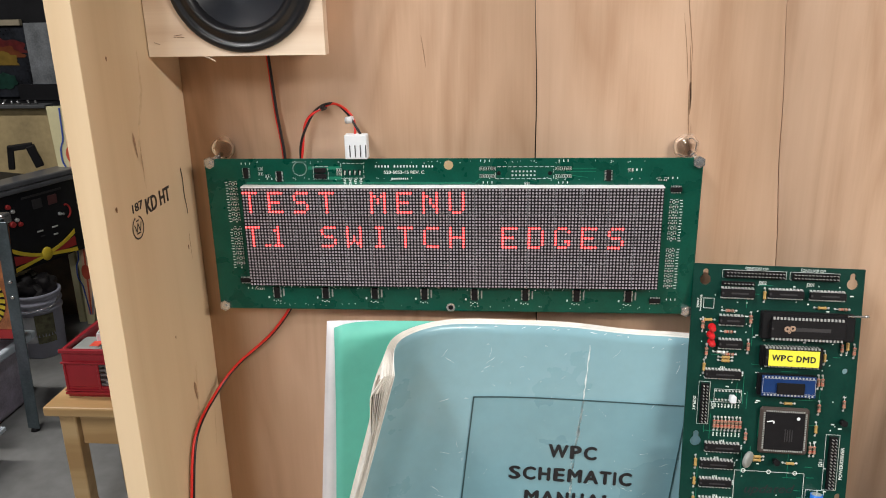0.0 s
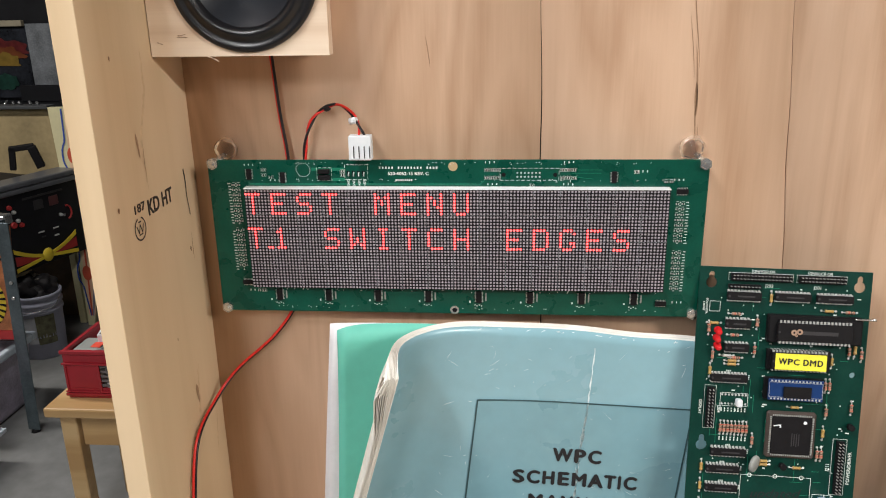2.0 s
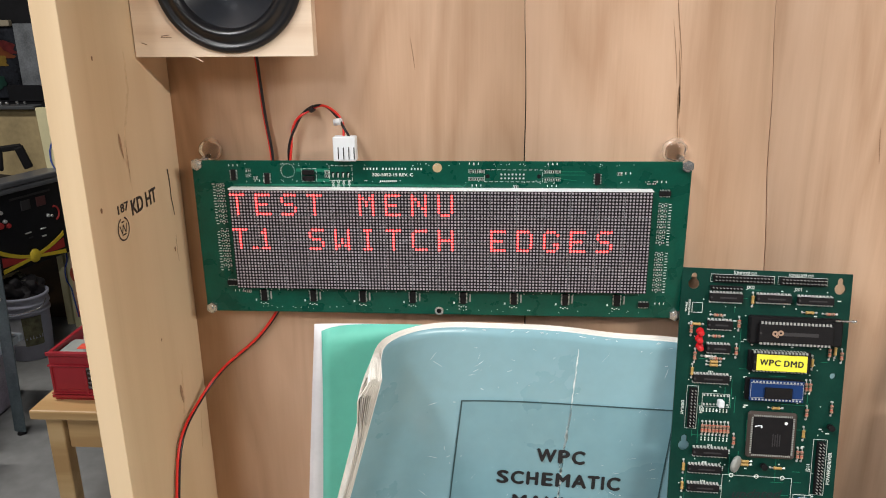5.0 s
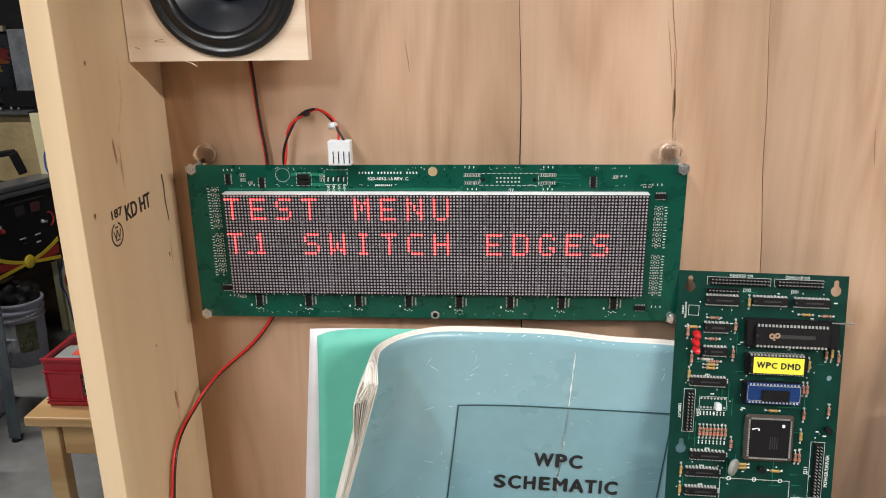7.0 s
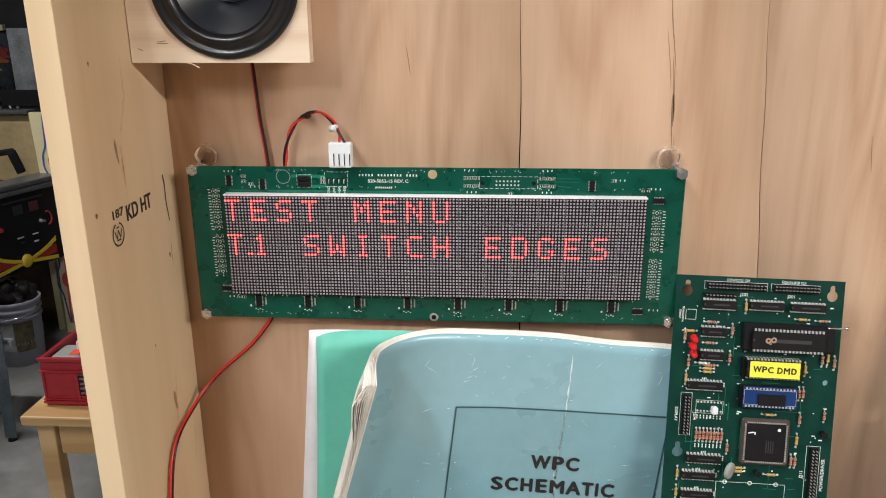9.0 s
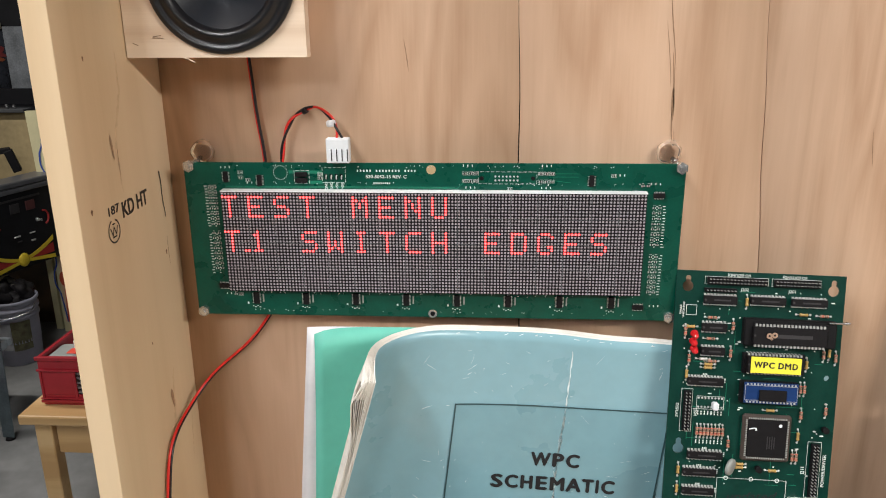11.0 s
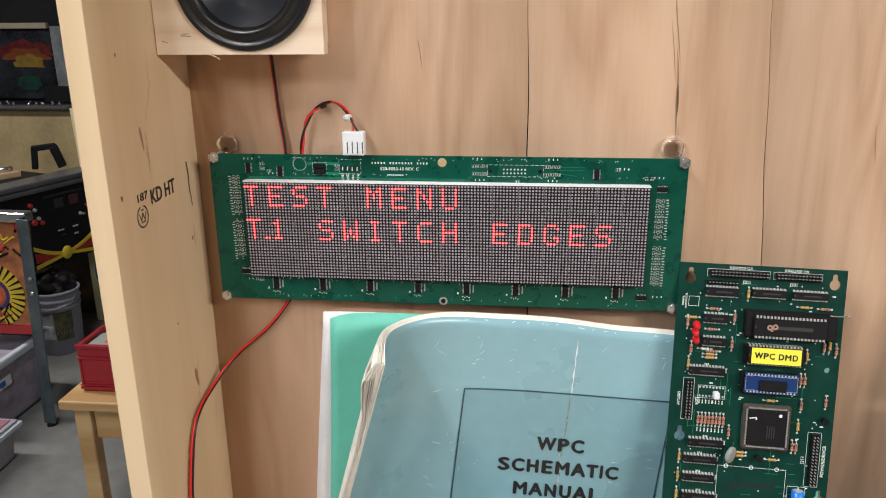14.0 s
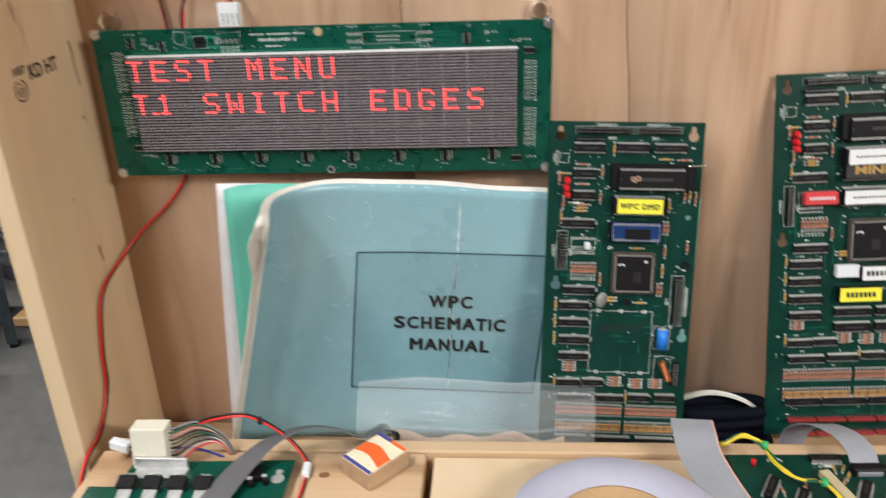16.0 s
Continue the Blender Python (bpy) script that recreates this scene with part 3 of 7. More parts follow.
def dot_display():
    """The display board: local x to the right, y up, z out of the wall."""
    up = Matrix(((1, 0, 0, 0), (0, 0, -1, 0), (0, 1, 0, 0), (0, 0, 0, 1)))
    t = thing("dot_matrix_display", "green circuit board with a lit red dot matrix display", "display", Matrix.Translation((0, -0.022, 1.2592)) @ up)
    bm = B()
    box(bm, (-0.0006, -0.0008, -0.0008), (0.3837, 0.1262, 0.0016), bevel=0.0003)
    part("circuit_board", bm, SOLDERMASK, t)
    # led tiles, eight by eight dots each
    px = 0.00254
    bm = B()
    s = px * 8 - 0.00012
    box(bm, (0, 0, 0.0037), (s, s, 0.0068))
    box(bm, (0, 0, 0.0073), (s - 0.0001, s - 0.0001, 0.0005), mat=1)
    tile = mesh_of("led_tile", bm, [WHITEPL, LEDTILE])
    for i in range(16):
        for j in range(4):
            part("led_tile", tile, None, t, "", Matrix.Translation(((i - 7.5) * px * 8, (1.5 - j) * px * 8, random.uniform(-0.00008, 0.00008))))
    bm = B()
    box(bm, (0, px * 16 + 0.0005, 0.0036), (px * 128 + 0.0008, 0.0009, 0.0082), bevel=0.0002)
    part("tile_edge", bm, shade("bright_white_plastic", (0.86, 0.88, 0.88), 0.35), t, "bright white upper edge of the tiles")
    on = lit_dots()
    n = 8
    verts, faces = [], []
    ring = [(math.cos(2 * math.pi * k / n), math.sin(2 * math.pi * k / n)) for k in range(n)]
    for c in range(128):
        for r in range(32):
            if (c, r) in on:
                continue
            x, y = (c - 63.5) * px, (15.5 - r) * px
            b = len(verts)
            verts += [(x + 0.00086 * a, y + 0.00086 * d, 0.0076) for a, d in ring] + [(x + 0.00066 * a, y + 0.00066 * d, 0.00805) for a, d in ring]
            faces += [(b + k, b + (k + 1) % n, b + n + (k + 1) % n, b + n + k) for k in range(n)] + [tuple(b + n + k for k in range(n))]
    me = bpy.data.meshes.new("unlit_dots")
    me.from_pydata(verts, [], faces)
    me.materials.append(LEDOFF)
    ob = part("unlit_dots", me, None, t, "grey unlit dots")
    ob["kind"] = "stuff"
    bm = B()
    lathe(bm, [(0.00105, 0.0), (0.0009, 0.0004), (0.00055, 0.0006), (0, 0.0007)], Matrix(), 10, [0, 1, 1])
    lit = mesh_of("lit_dot", bm, [LEDON, LEDHOT])
    for c, r in sorted(on):
        part("lit_dot", lit, None, t, "", Matrix.Translation(((c - 63.5) * px, (15.5 - r) * px, 0.0077)))
    # corner screws on clear rubber feet
    for x in (-0.1875, 0.1875):
        for y in (0.0595, -0.0605):
            bm = B()
            rod(bm, (x, y, -0.0016), (x, y, -0.0205), 0.003, 12)
            part("standoff", bm, STEEL, t)
            bm = B()
            rod(bm, (x, y, 0), (x, y, 0.0034), 0.0046, 6)
            rod(bm, (x, y, 0.0034), (x, y, 0.0036), 0.0036, 20, 0.003)
            rod(bm, (x, y, 0.0032), (x, y, 0.0046), 0.0017, 12)
            rod(bm, (x, y, 0.0046), (x, y, 0.0049), 0.0012, 12)
            part("nut", bm, STEEL, t, "zinc plated hex nut and screw end")
            if y > 0:
                bm = B()
                lathe(bm, [(0.0, -0.0118), (0.0055, -0.0128), (0.0078, -0.0145), (0.0088, -0.0165), (0.0095, -0.0205), (0.0, -0.0207)], Matrix.Translation((x + (0.004 if x < 0 else -0.006), y + 0.0075, 0.0)), 28)
                for v in bm.verts:
                    v.co += Vector((1, 1, 0.6)) * 0.0012 * noise.noise(v.co * 260)
                part("rubber_foot", bm, MATS["clear_plastic"], t, "clear plastic foot behind the corner")
    for y, filled in ((0.0572, True), (-0.0608, False)):
        bm = B()
        rod(bm, (0, y, 0), (0, y, 0.00015), 0.0036, 24)
        part("mounting_hole", bm, GOLD if filled else STEEL, t)
        if not filled:
            bm = B()
            rod(bm, (0, y, 0), (0, y, 0.0004), 0.0019, 16)
            part("hole", bm, BLACKSOCK, t)
    # chips
    drv = soic(7, 0.0037, 0.0086)
    big = soic(8, 0.0046, 0.0098)
    for k in range(8):
        part("driver_chip", big, None, t, "", pose(-0.1432 + 0.0407 * k, -0.049, 0.0001))
        bm = B()
        box(bm, (0.0055, 0, 0.0005), (0.0012, 0.0068, 0.001), bevel=0.0003)
        part("capacitor", bm, CERAMIC, t, "", pose(-0.1432 + 0.0407 * k, -0.049, 0.0001))
    for x, y, rz in ((-0.1595, 0.0512, 0), (-0.133, 0.0485, 0), (0.1215, 0.0492, 0), (0.1725, 0.0382, 90), (-0.1685, -0.0385, 90), (0.1625, -0.0525, 90)):
        part("driver_chip", drv, None, t, "", pose(x, y, 0.0001, 0, 0, rz))
    cr = chip_r()
    spots = []
    for side in (-1, 1):
        for blk, ytop in ((0, 0.0425 if side < 0 else 0.0285), (1, 0.0055 if side < 0 else -0.0105)):
            for k in range(8):
                for dx in (0, 1):
                    spots.append((side * 0.1705 + (dx - 0.5) * 0.0042 + (0.0012 if side > 0 else -0.0006), ytop - k * 0.0042))
    for gx in (0.030, 0.0875):
        for dx in (-1, 0, 1):
            for dy in (0, 1):
                spots.append((gx + dx * 0.0042, 0.0545 - dy * 0.006))
    spots += [(-0.148, 0.0545), (-0.148, 0.0505), (-0.1425, 0.0485), (-0.0855, 0.0535), (-0.0855, 0.0505), (0.138, 0.053), (0.16, 0.0455), (0.164, 0.0455), (-0.16, -0.046), (-0.156, -0.046), (0.06, 0.0425)]
    for x, y in spots:
        part("resistor", cr, None, t, "", pose(x, y, 0.0001))
    for dy in (-0.0024, 0.0024):
        bm = B()
        box(bm, (-0.1, 0.0512 + dy, 0.0016), (0.0092, 0.0036, 0.003), bevel=0.0004)
        part("inductor", bm, BLACKP, t)
    # header for the power plug and empty header footprint
    for k in range(4):
        bm = B()
        x = -0.0811 + k * 0.00396
        box(bm, (x, 0.0515, 0.0003), (0.0022, 0.0042, 0.0006), bevel=0.0002, mat=1)
        tube(bm, [(x + 0.0002, 0.0498, 0.0006), (x + 0.0005, 0.0512, 0.0022), (x + 0.001, 0.0532, 0.003)], 0.00055, 6)
        part("pin", bm, [TIN, BLACKSOCK], t)
    for x in (0.0385, 0.0775):
        bm = B()
        rod(bm, (x, 0.0508, 0), (x, 0.0508, 0.0004), 0.0016, 14)
        part("hole", bm, BLACKSOCK, t)
    for k in range(14):
        bm = B()
        rod(bm, (0.049 + (k // 2) * 0.0028, 0.0522 - (k % 2) * 0.003, 0), (0.049 + (k // 2) * 0.0028, 0.0522 - (k % 2) * 0.003, 0.0002), 0.0008, 8)
        part("pad", bm, TIN, t)
    # white print
    bm = B()
    outline(bm, 0.036, 0.0465, 0.0803, 0.0558, dash=0.004)
    outline(bm, -0.0838, 0.047, -0.066, 0.0585, dash=0.0035)
    outline(bm, -0.1058, 0.0462, -0.0942, 0.0562, dash=0.003)
    for k in range(26):
        a = 2 * math.pi * k / 26
        box(bm, (-0.1165 + 0.0054 * math.cos(a), 0.0545 + 0.0054 * math.sin(a), 0.00012), (0.00055, 0.00055, 0.0001))
    # the maker's line and unreadable small print as bars
    for k in range(19):
        if k not in (5, 14):
            box(bm, (-0.0565 + k * 0.00245, 0.0562, 0.00012), (0.0011, 0.0017, 0.0001))
    for k in range(9):
        box(bm, (-0.044 + k * 0.0015, 0.0465, 0.00012), (0.0009, 0.0014, 0.0001))
    for side in (-1, 1):
        for k in range(32):
            y = (0.0435 if side < 0 else 0.0295) - k * 0.0023
            if 15 <= k <= 16:
                continue
            box(bm, (side * 0.1705 + (0.0066 if side > 0 else -0.0062) + 0.0003 * (k % 3), y, 0.00012), (0.0022 - 0.0004 * (k % 2), 0.0006, 0.0001))
            box(bm, (side * 0.1705 + (0.0012 if side > 0 else -0.0006), y, 0.00012), (0.0009, 0.0009, 0.0001))
    for k in range(8):
        for d in range(4):
            box(bm, (-0.1465 + 0.0407 * k + d * 0.0018, -0.0562 - (d % 2) * 0.0008, 0.00012), (0.0011, 0.0007, 0.0001))
        box(bm, (-0.1505 + 0.0407 * k, -0.0535, 0.00012), (0.0013, 0.0017, 0.0001))
    for x, y in ((-0.1595, 0.0585), (-0.1395, 0.0465), (0.06, 0.0405), (0.1425, 0.0535), (0.028, 0.0605), (0.0875, 0.0605), (0.03, 0.0435), (0.0875, 0.0435), (0.1695, 0.047), (-0.164, -0.0455), (0.175, -0.0515)):
        for d in range(3):
            box(bm, (x + (d - 1) * 0.0042 * 0.8, y, 0.00012), (0.0007, 0.0016, 0.0001))
    rnd = random.Random(8)
    for x, y in spots:
        if abs(x) < 0.16:
            outline(bm, x - 0.0019, y - 0.0012, x + 0.0019, y + 0.0012, 0.00016)
        else:
            box(bm, (x, y + 0.0017, 0.00012), (0.0018, 0.0003, 0.0001))
    for k in range(160):
        x = rnd.uniform(-0.15, 0.165)
        box(bm, (x, rnd.choice((-0.0595, -0.0445, 0.0462, 0.0595)) + rnd.uniform(-0.001, 0.001), 0.00012), (rnd.uniform(0.0003, 0.0009), rnd.uniform(0.0003, 0.0007), 0.0001))
    part("silkscreen", bm, SILK, t, "white printed outlines and marks")["kind"] = "stuff"
    lettering("print", "520-5052-15 REV. C", 0.0034, SILK, t, pose(-0.0345, 0.0515, 0.0001), bold=0.00005, width=0.0315, thick=0.00008)
    for k, w in enumerate(("GND", "GND", "+5V", "+5V")):
        lettering("print", w, 0.0028, SILK, t, pose(-0.0811 + k * 0.0042, 0.0442, 0.0001, 0, 0, 90), bold=0.00005, thick=0.00008)
    # masked traces
    bm = B()
    for x0, y0, x1, y1 in ((-0.16, 0.0428, 0.02, 0.0428), (-0.16, 0.0436, 0.018, 0.0436), (0.02, 0.0428, 0.027, 0.049), (0.09, 0.0545, 0.112, 0.0545), (0.09, 0.052, 0.112, 0.052), (0.09, 0.0495, 0.106, 0.0475), (-0.11, 0.055, -0.084, 0.055), (-0.095, 0.047, -0.084, 0.047)):
        a, b = Vector((x0, y0, 0.00006)), Vector((x1, y1, 0.00006))
        s = Vector((-(b - a).y, (b - a).x, 0)).normalized() * (0.0012 if y0 in (0.055, 0.047) else 0.00022)
        bm.faces.new([bm.verts.new(p) for p in (a - s, b - s, b + s, a + s)])
    part("trace", bm, TRACE, t)
    # white power plug and its looped pair
    plug = thing("power_plug", "white four way plug on a looped red and black wire", "connector", Matrix.Translation((-0.069, -0.029, 1.3325)) @ up)
    bm = B()
    box(bm, (0, 0, 0), (0.0172, 0.0185, 0.0085), bevel=0.0006)
    for k in range(4):
        box(bm, ((k - 1.5) * 0.004, -0.0035, 0.0043), (0.0026, 0.0095, 0.0008), bevel=0.0002)
    part("housing", bm, WHITEPL, plug)
    for k in range(4):
        bm = B()
        box(bm, ((k - 1.5) * 0.004 + 0.0014, -0.003, 0.0044), (0.0007, 0.009, 0.0008))
        part("slot", bm, GREYCHIP, plug)
    loop = [(0.0015, 0.008, 0), (-0.006, 0.022, -0.010), (-0.02, 0.0295, -0.020), (-0.034, 0.0245, -0.022), (-0.0435, 0.0135, -0.022), (-0.0485, -0.006, -0.021), (-0.0495, -0.03, -0.02)]
    for k, mt in enumerate((BLACKWIRE, REDWIRE)):
        bm = B()
        pts = []
        for i in range(len(loop) - 1):
            q = [Vector(loop[max(0, min(len(loop) - 1, i + d))]) for d in (-1, 0, 1, 2)]
            for j in range(5):
                f = j / 5
                c = 0.5 * (2 * q[1] + (q[2] - q[0]) * f + (2 * q[0] - 5 * q[1] + 4 * q[2] - q[3]) * f * f + (3 * q[1] - q[0] - 3 * q[2] + q[3]) * f ** 3)
                a = 0.62 * (5 * i + j) + math.pi * k
                wide = 0.0022 if i == 0 and j < 3 else 0.00095
                pts.append(c + Vector((math.cos(a) * wide, math.sin(a) * 0.0008, math.sin(a) * 0.0009)))
        tube(bm, pts, 0.0010, 8)
        part("wire", bm, mt, plug)
    bm = B()
    rod(bm, (-0.0085, 0.0185, -0.0075), (-0.0035, 0.0195, -0.0055), 0.0026, 12)
    box(bm, (-0.0058, 0.0195, -0.0042), (0.004, 0.0035, 0.003), bevel=0.0008)
    part("cable_tie", bm, WHITEPL, plug, "white cable tie")
    bm = B()
    rod(bm, (-0.0275, 0.0275, -0.021), (-0.0305, 0.026, -0.022), 0.0026, 10)
    part("cable_tie", bm, BLACKWIRE, plug, "black tape wrap")


clear("clear_plastic", (0.97, 0.96, 0.95), 0.03)
dot_display()

# ---- manuals leaning on the back panel ----


def cover_y(z):
    return -0.0225 - (1.19 - z) * 0.05


def cover_point(u, z, off=0.0):
    """The bent cover in plan at height z: u from the curled free edge to the far end; off goes behind it."""
    ex, ey = -0.0345 + 0.28 * (z - 1.181), -0.108 + 0.1 * (1.181 - z)
    y0 = cover_y(z)
    p = [Vector((ex, ey)), Vector((ex - 0.025, ey + 0.053)), Vector((ex + 0.034, y0 - 0.001)), Vector((0.09, y0))]
    if u < 0.45:
        t = u / 0.45
        q = p[0] * (1 - t) ** 3 + p[1] * 3 * t * (1 - t) ** 2 + p[2] * 3 * t * t * (1 - t) + p[3] * t ** 3
        d = (p[1] - p[0]) * (1 - t) ** 2 + (p[2] - p[1]) * 2 * t * (1 - t) + (p[3] - p[2]) * t * t
    else:
        q = p[3] + Vector(((u - 0.45) / 0.55 * 0.228, 0))
        d = Vector((1, 0))
    d.normalize()
    return Vector((q.x - d.y * off, q.y + d.x * off, z))


def cover_at(x, z, off=0.0):
    """The cover's point at a given x on its flat and gently bent run."""
    a, b = 0.12, 1.0
    for _ in range(24):
        m = (a + b) / 2
        if cover_point(m, z).x < x:
            a = m
        else:
            b = m
    return cover_point((a + b) / 2, z, off)


def cover_top(u):
    x = cover_point(u, 1.185).x
    return 1.1925 - 0.082 * max(0.0, x + 0.03) - 0.0125 * math.exp(-u / 0.035) + 0.0006 * math.sin(u * 30)


def embolden(me, d):
    """Thicker strokes: the same print laid over itself a few times, slightly shifted."""
    bm = B()
    for k, (dx, dy) in enumerate(((0, 0), (d, 0), (-d, 0), (0, d * 0.7), (0, -d * 0.7))):
        n = len(bm.verts)
        bm.from_mesh(me)
        bm.verts.ensure_lookup_table()
        bmesh.ops.translate(bm, vec=(dx, dy, 0.00004 * k), verts=bm.verts[n:])
    bm.to_mesh(me)
    bm.free()


# left bearing, ink width and advance of bold grotesque capitals, in thousandths of the body
CAPS = {"W": (2, 940, 944), "P": (73, 553, 667), "C": (48, 631, 722), "S": (40, 585, 667), "H": (73, 577, 722), "E": (73, 547, 667), "M": (71, 692, 833), "A": (0, 720, 722), "T": (21, 570, 611), "I": (68, 142, 278), "N": (74, 574, 722), "U": (69, 584, 722), "L": (77, 507, 611), "D": (77, 603, 722), " ": (0, 0, 300)}


def grotesque(name, text, cap, mat, parent, heavy, thick=0.00012):
    """Bold capitals with even, wide proportions; centred, in the plane z = 0."""
    k = cap / 716
    x = -sum(CAPS[c][2] for c in text) * k / 2
    bm = B()
    for c in text:
        lb, ink, adv = CAPS[c]
        if ink:
            tmp = lettering(name, c, cap * 1.4, mat, None, Matrix(), thick=thick)
            embolden(tmp.data, heavy)
            xs, ys = [v.co.x for v in tmp.data.vertices], [v.co.y for v in tmp.data.vertices]
            x0, y0 = min(xs), min(ys)
            for v in tmp.data.vertices:
                v.co.x = x + lb * k + (v.co.x - x0) * ink * k / (max(xs) - x0)
                v.co.y = (v.co.y - y0) * cap / (max(ys) - y0) - cap / 2
            bm.from_mesh(tmp.data)
            bpy.data.objects.remove(tmp)
        x += adv * k
    return part(name, bm, mat, parent)


def manuals():
    t = thing("schematic_manual", "thick worn grey-green manual with curled page edges", "manual")
    zb = BENCH_Z + 0.002

    def cov(u, v, off):
        zt = cover_top(u)
        z = zb + (zt - zb) * v
        return cover_point(u, z, off)

    bm = B()
    sheet(bm, cov, 64, 30, 0.0005, 0, 1)
    part("cover", bm, [GREYTEAL, PAPER], t, "scuffed grey-green card cover")
    for k in range(13):
        f = min(1.0, (k + random.uniform(0.4, 1.5)) / 13)
        jit, top = random.uniform(-0.03, 0.02), random.uniform(-0.0025, 0.0022)
        ragged = random.uniform(0, 6)

        def page(u, v, off, f=f, jit=jit, top=top, ragged=ragged):
            u2 = max(0.0, u + (0.012 + jit * 0.6) * (1 - u) * (0.6 + 0.4 * math.sin(v * 5 + ragged)) * f + 0.004 * (1 - u) * math.sin(v * 31 + ragged * 2) * f)
            fan = 0.0038 + 0.0115 * math.exp(-u2 / 0.055) * (0.06 + 0.16 * v + 0.78 * math.exp(-((v - 0.925) / 0.065) ** 2))
            zt = cover_top(u) + top * 0.6 + 0.0013 * f
            z = zb + (zt - zb) * v
            return cover_point(u2, z, 0.0008 + f * fan + off)

        bm = B()
        sheet(bm, page, 48, 16, 0.0003)
        part("page", bm, PAPER, t)
    # printed panel, its border and the title
    tl, tr, bl, br = Vector((0.0185, 1.1225)), Vector((0.1945, 1.1155)), Vector((0.0025, 0.98)), Vector((0.1785, 0.973))

    def panel(u, v, off, k=-0.0005, a=0.0, b=1.0, c=0.0, d=1.0):
        u, v = a + (b - a) * u, c + (d - c) * v
        p = (bl.lerp(br, u)).lerp(tl.lerp(tr, u), v)
        return cover_at(p.x, p.y, k)

    bm = B()
    sheet(bm, panel, 20, 12)
    part("printed_panel", bm, PANELTEAL, t, "darker printed panel")
    for a, b, c, d in ((-0.002, 1.002, 0.994, 1.003), (-0.002, 1.002, -0.003, 0.006), (-0.003, 0.004, 0, 1), (0.996, 1.003, 0, 1)):
        bm = B()
        sheet(bm, lambda u, v, off, a=a, b=b, c=c, d=d: panel(u, v, off, -0.0009, a, b, c, d), 16, 8)
        part("border_line", bm, shade("dark_teal_ink", (0.03, 0.075, 0.085), 0.4), t)
    tilt = math.degrees(math.atan2(-0.007, 0.176)) - 0.4

    def title(text, x, z, cap):
        ob = grotesque("title", text, cap, INK, t, 0.00085)
        c, sn = math.cos(radians(tilt)), math.sin(radians(tilt))
        for v in ob.data.vertices:
            v.co = cover_at(x + c * v.co.x - sn * v.co.y, z + sn * v.co.x + c * v.co.y, -0.0011 - v.co.z)

    title("WPC", 0.1025, 1.0705, 0.0128)
    title("SCHEMATIC", 0.1005, 1.0482, 0.0128)
    title("MANUAL", 0.0992, 1.0255, 0.0128)
    bm = B()
    for k in range(7):
        p = cover_at(0.036 + k * 0.003, 0.93, -0.0005)
        box(bm, p, (0.0019, 0.0002, 0.0028))
        p = cover_at(0.036 + k * 0.003, 0.9245, -0.0005)
        if k < 5:
            box(bm, p, (0.0019, 0.0002, 0.0024))
    part("small_print", bm, INK, t, "small dark print")
    # worn crease and scuffs
    wear = shade("worn_card_fibre", (0.74, 0.82, 0.82), 0.6, var=0.2, scale=200)

    def scuff(x0, z0, x1, z1, w, seed):
        rnd = random.Random(seed)
        bm = B()
        n = max(3, int(math.hypot(x1 - x0, z1 - z0) / 0.004))
        prev = None
        for k in range(n + 1):
            f = k / n
            x, z = x0 + (x1 - x0) * f + rnd.uniform(-0.0004, 0.0004), z0 + (z1 - z0) * f
            h = w * rnd.uniform(0.25, 1.0) * (0.3 if k in (0, n) else 1) / 2
            dx, dz = (z1 - z0), -(x1 - x0)
            ln = math.hypot(dx, dz)
            a = cover_at(x + dx / ln * h, z + dz / ln * h, -0.0005)
            b = cover_at(x - dx / ln * h, z - dz / ln * h, -0.0005)
            cur = (bm.verts.new(a), bm.verts.new(b))
            if prev:
                bm.faces.new((prev[0], prev[1], cur[1], cur[0]))
            prev = cur
        part("scuff", bm, wear, t)

    scuff(0.1135, 1.168, 0.1095, 1.118, 0.0016, 1)
    scuff(0.1095, 1.118, 0.104, 1.069, 0.0028, 2)
    scuff(0.104, 1.069, 0.0965, 0.978, 0.0022, 3)
    scuff(0.1105, 1.13, 0.1065, 1.09, 0.0007, 4)
    scuff(0.1065, 1.1, 0.1, 1.05, 0.0006, 5)
    rnd = random.Random(11)
    for k in range(125):
        x, z = rnd.uniform(-0.015, 0.185), rnd.uniform(0.95, 1.17)
        a, ln = rnd.choice((0.2, 0.8, 1.4, 2.6)) + rnd.uniform(-0.3, 0.3), rnd.choice((0.002, 0.003, 0.005, 0.009))
        scuff(x, z, x + ln * math.cos(a), z + ln * math.sin(a), 0.0005, 100 + k)

    for k in range(26):
        u = rnd.uniform(0.3, 0.95)
        p = cover_point(u, cover_top(u) - 0.001)
        scuff(p.x, p.z - rnd.uniform(0.0, 0.003), p.x + rnd.uniform(0.001, 0.004), p.z - rnd.uniform(0.0, 0.002), 0.0009, 300 + k)

    # the mint folder behind it, with loose white sheets
    f = thing("paper_folder", "mint green folder with white sheets inside", "folder")

    def behind(x0, zdrop, off0):
        def fn(u, v, off):
            z = zb + (1.2 - zb) * v
            xl = -0.099 - 0.085 * (1.199 - z) + x0 * (1 - 0.6 * v * v)
            x = xl + (0.325 - xl) * u
            y = cover_y(z) + 0.0095 - 0.029 * (0.3 + 0.7 * v) * math.exp(-(x + 0.1) / 0.055) + off0 + off
            top = 1.1862 - 0.43 * (y - cover_y(1.19)) - 0.062 * max(0, x - 0.03) - zdrop * math.exp(-(x - xl) / 0.012)
            return Vector((x, y, zb + (top - zb) * v))
        return fn

    bm = B()
    sheet(bm, behind(0.0125, 0.007, 0.0), 60, 16, 0.0004)
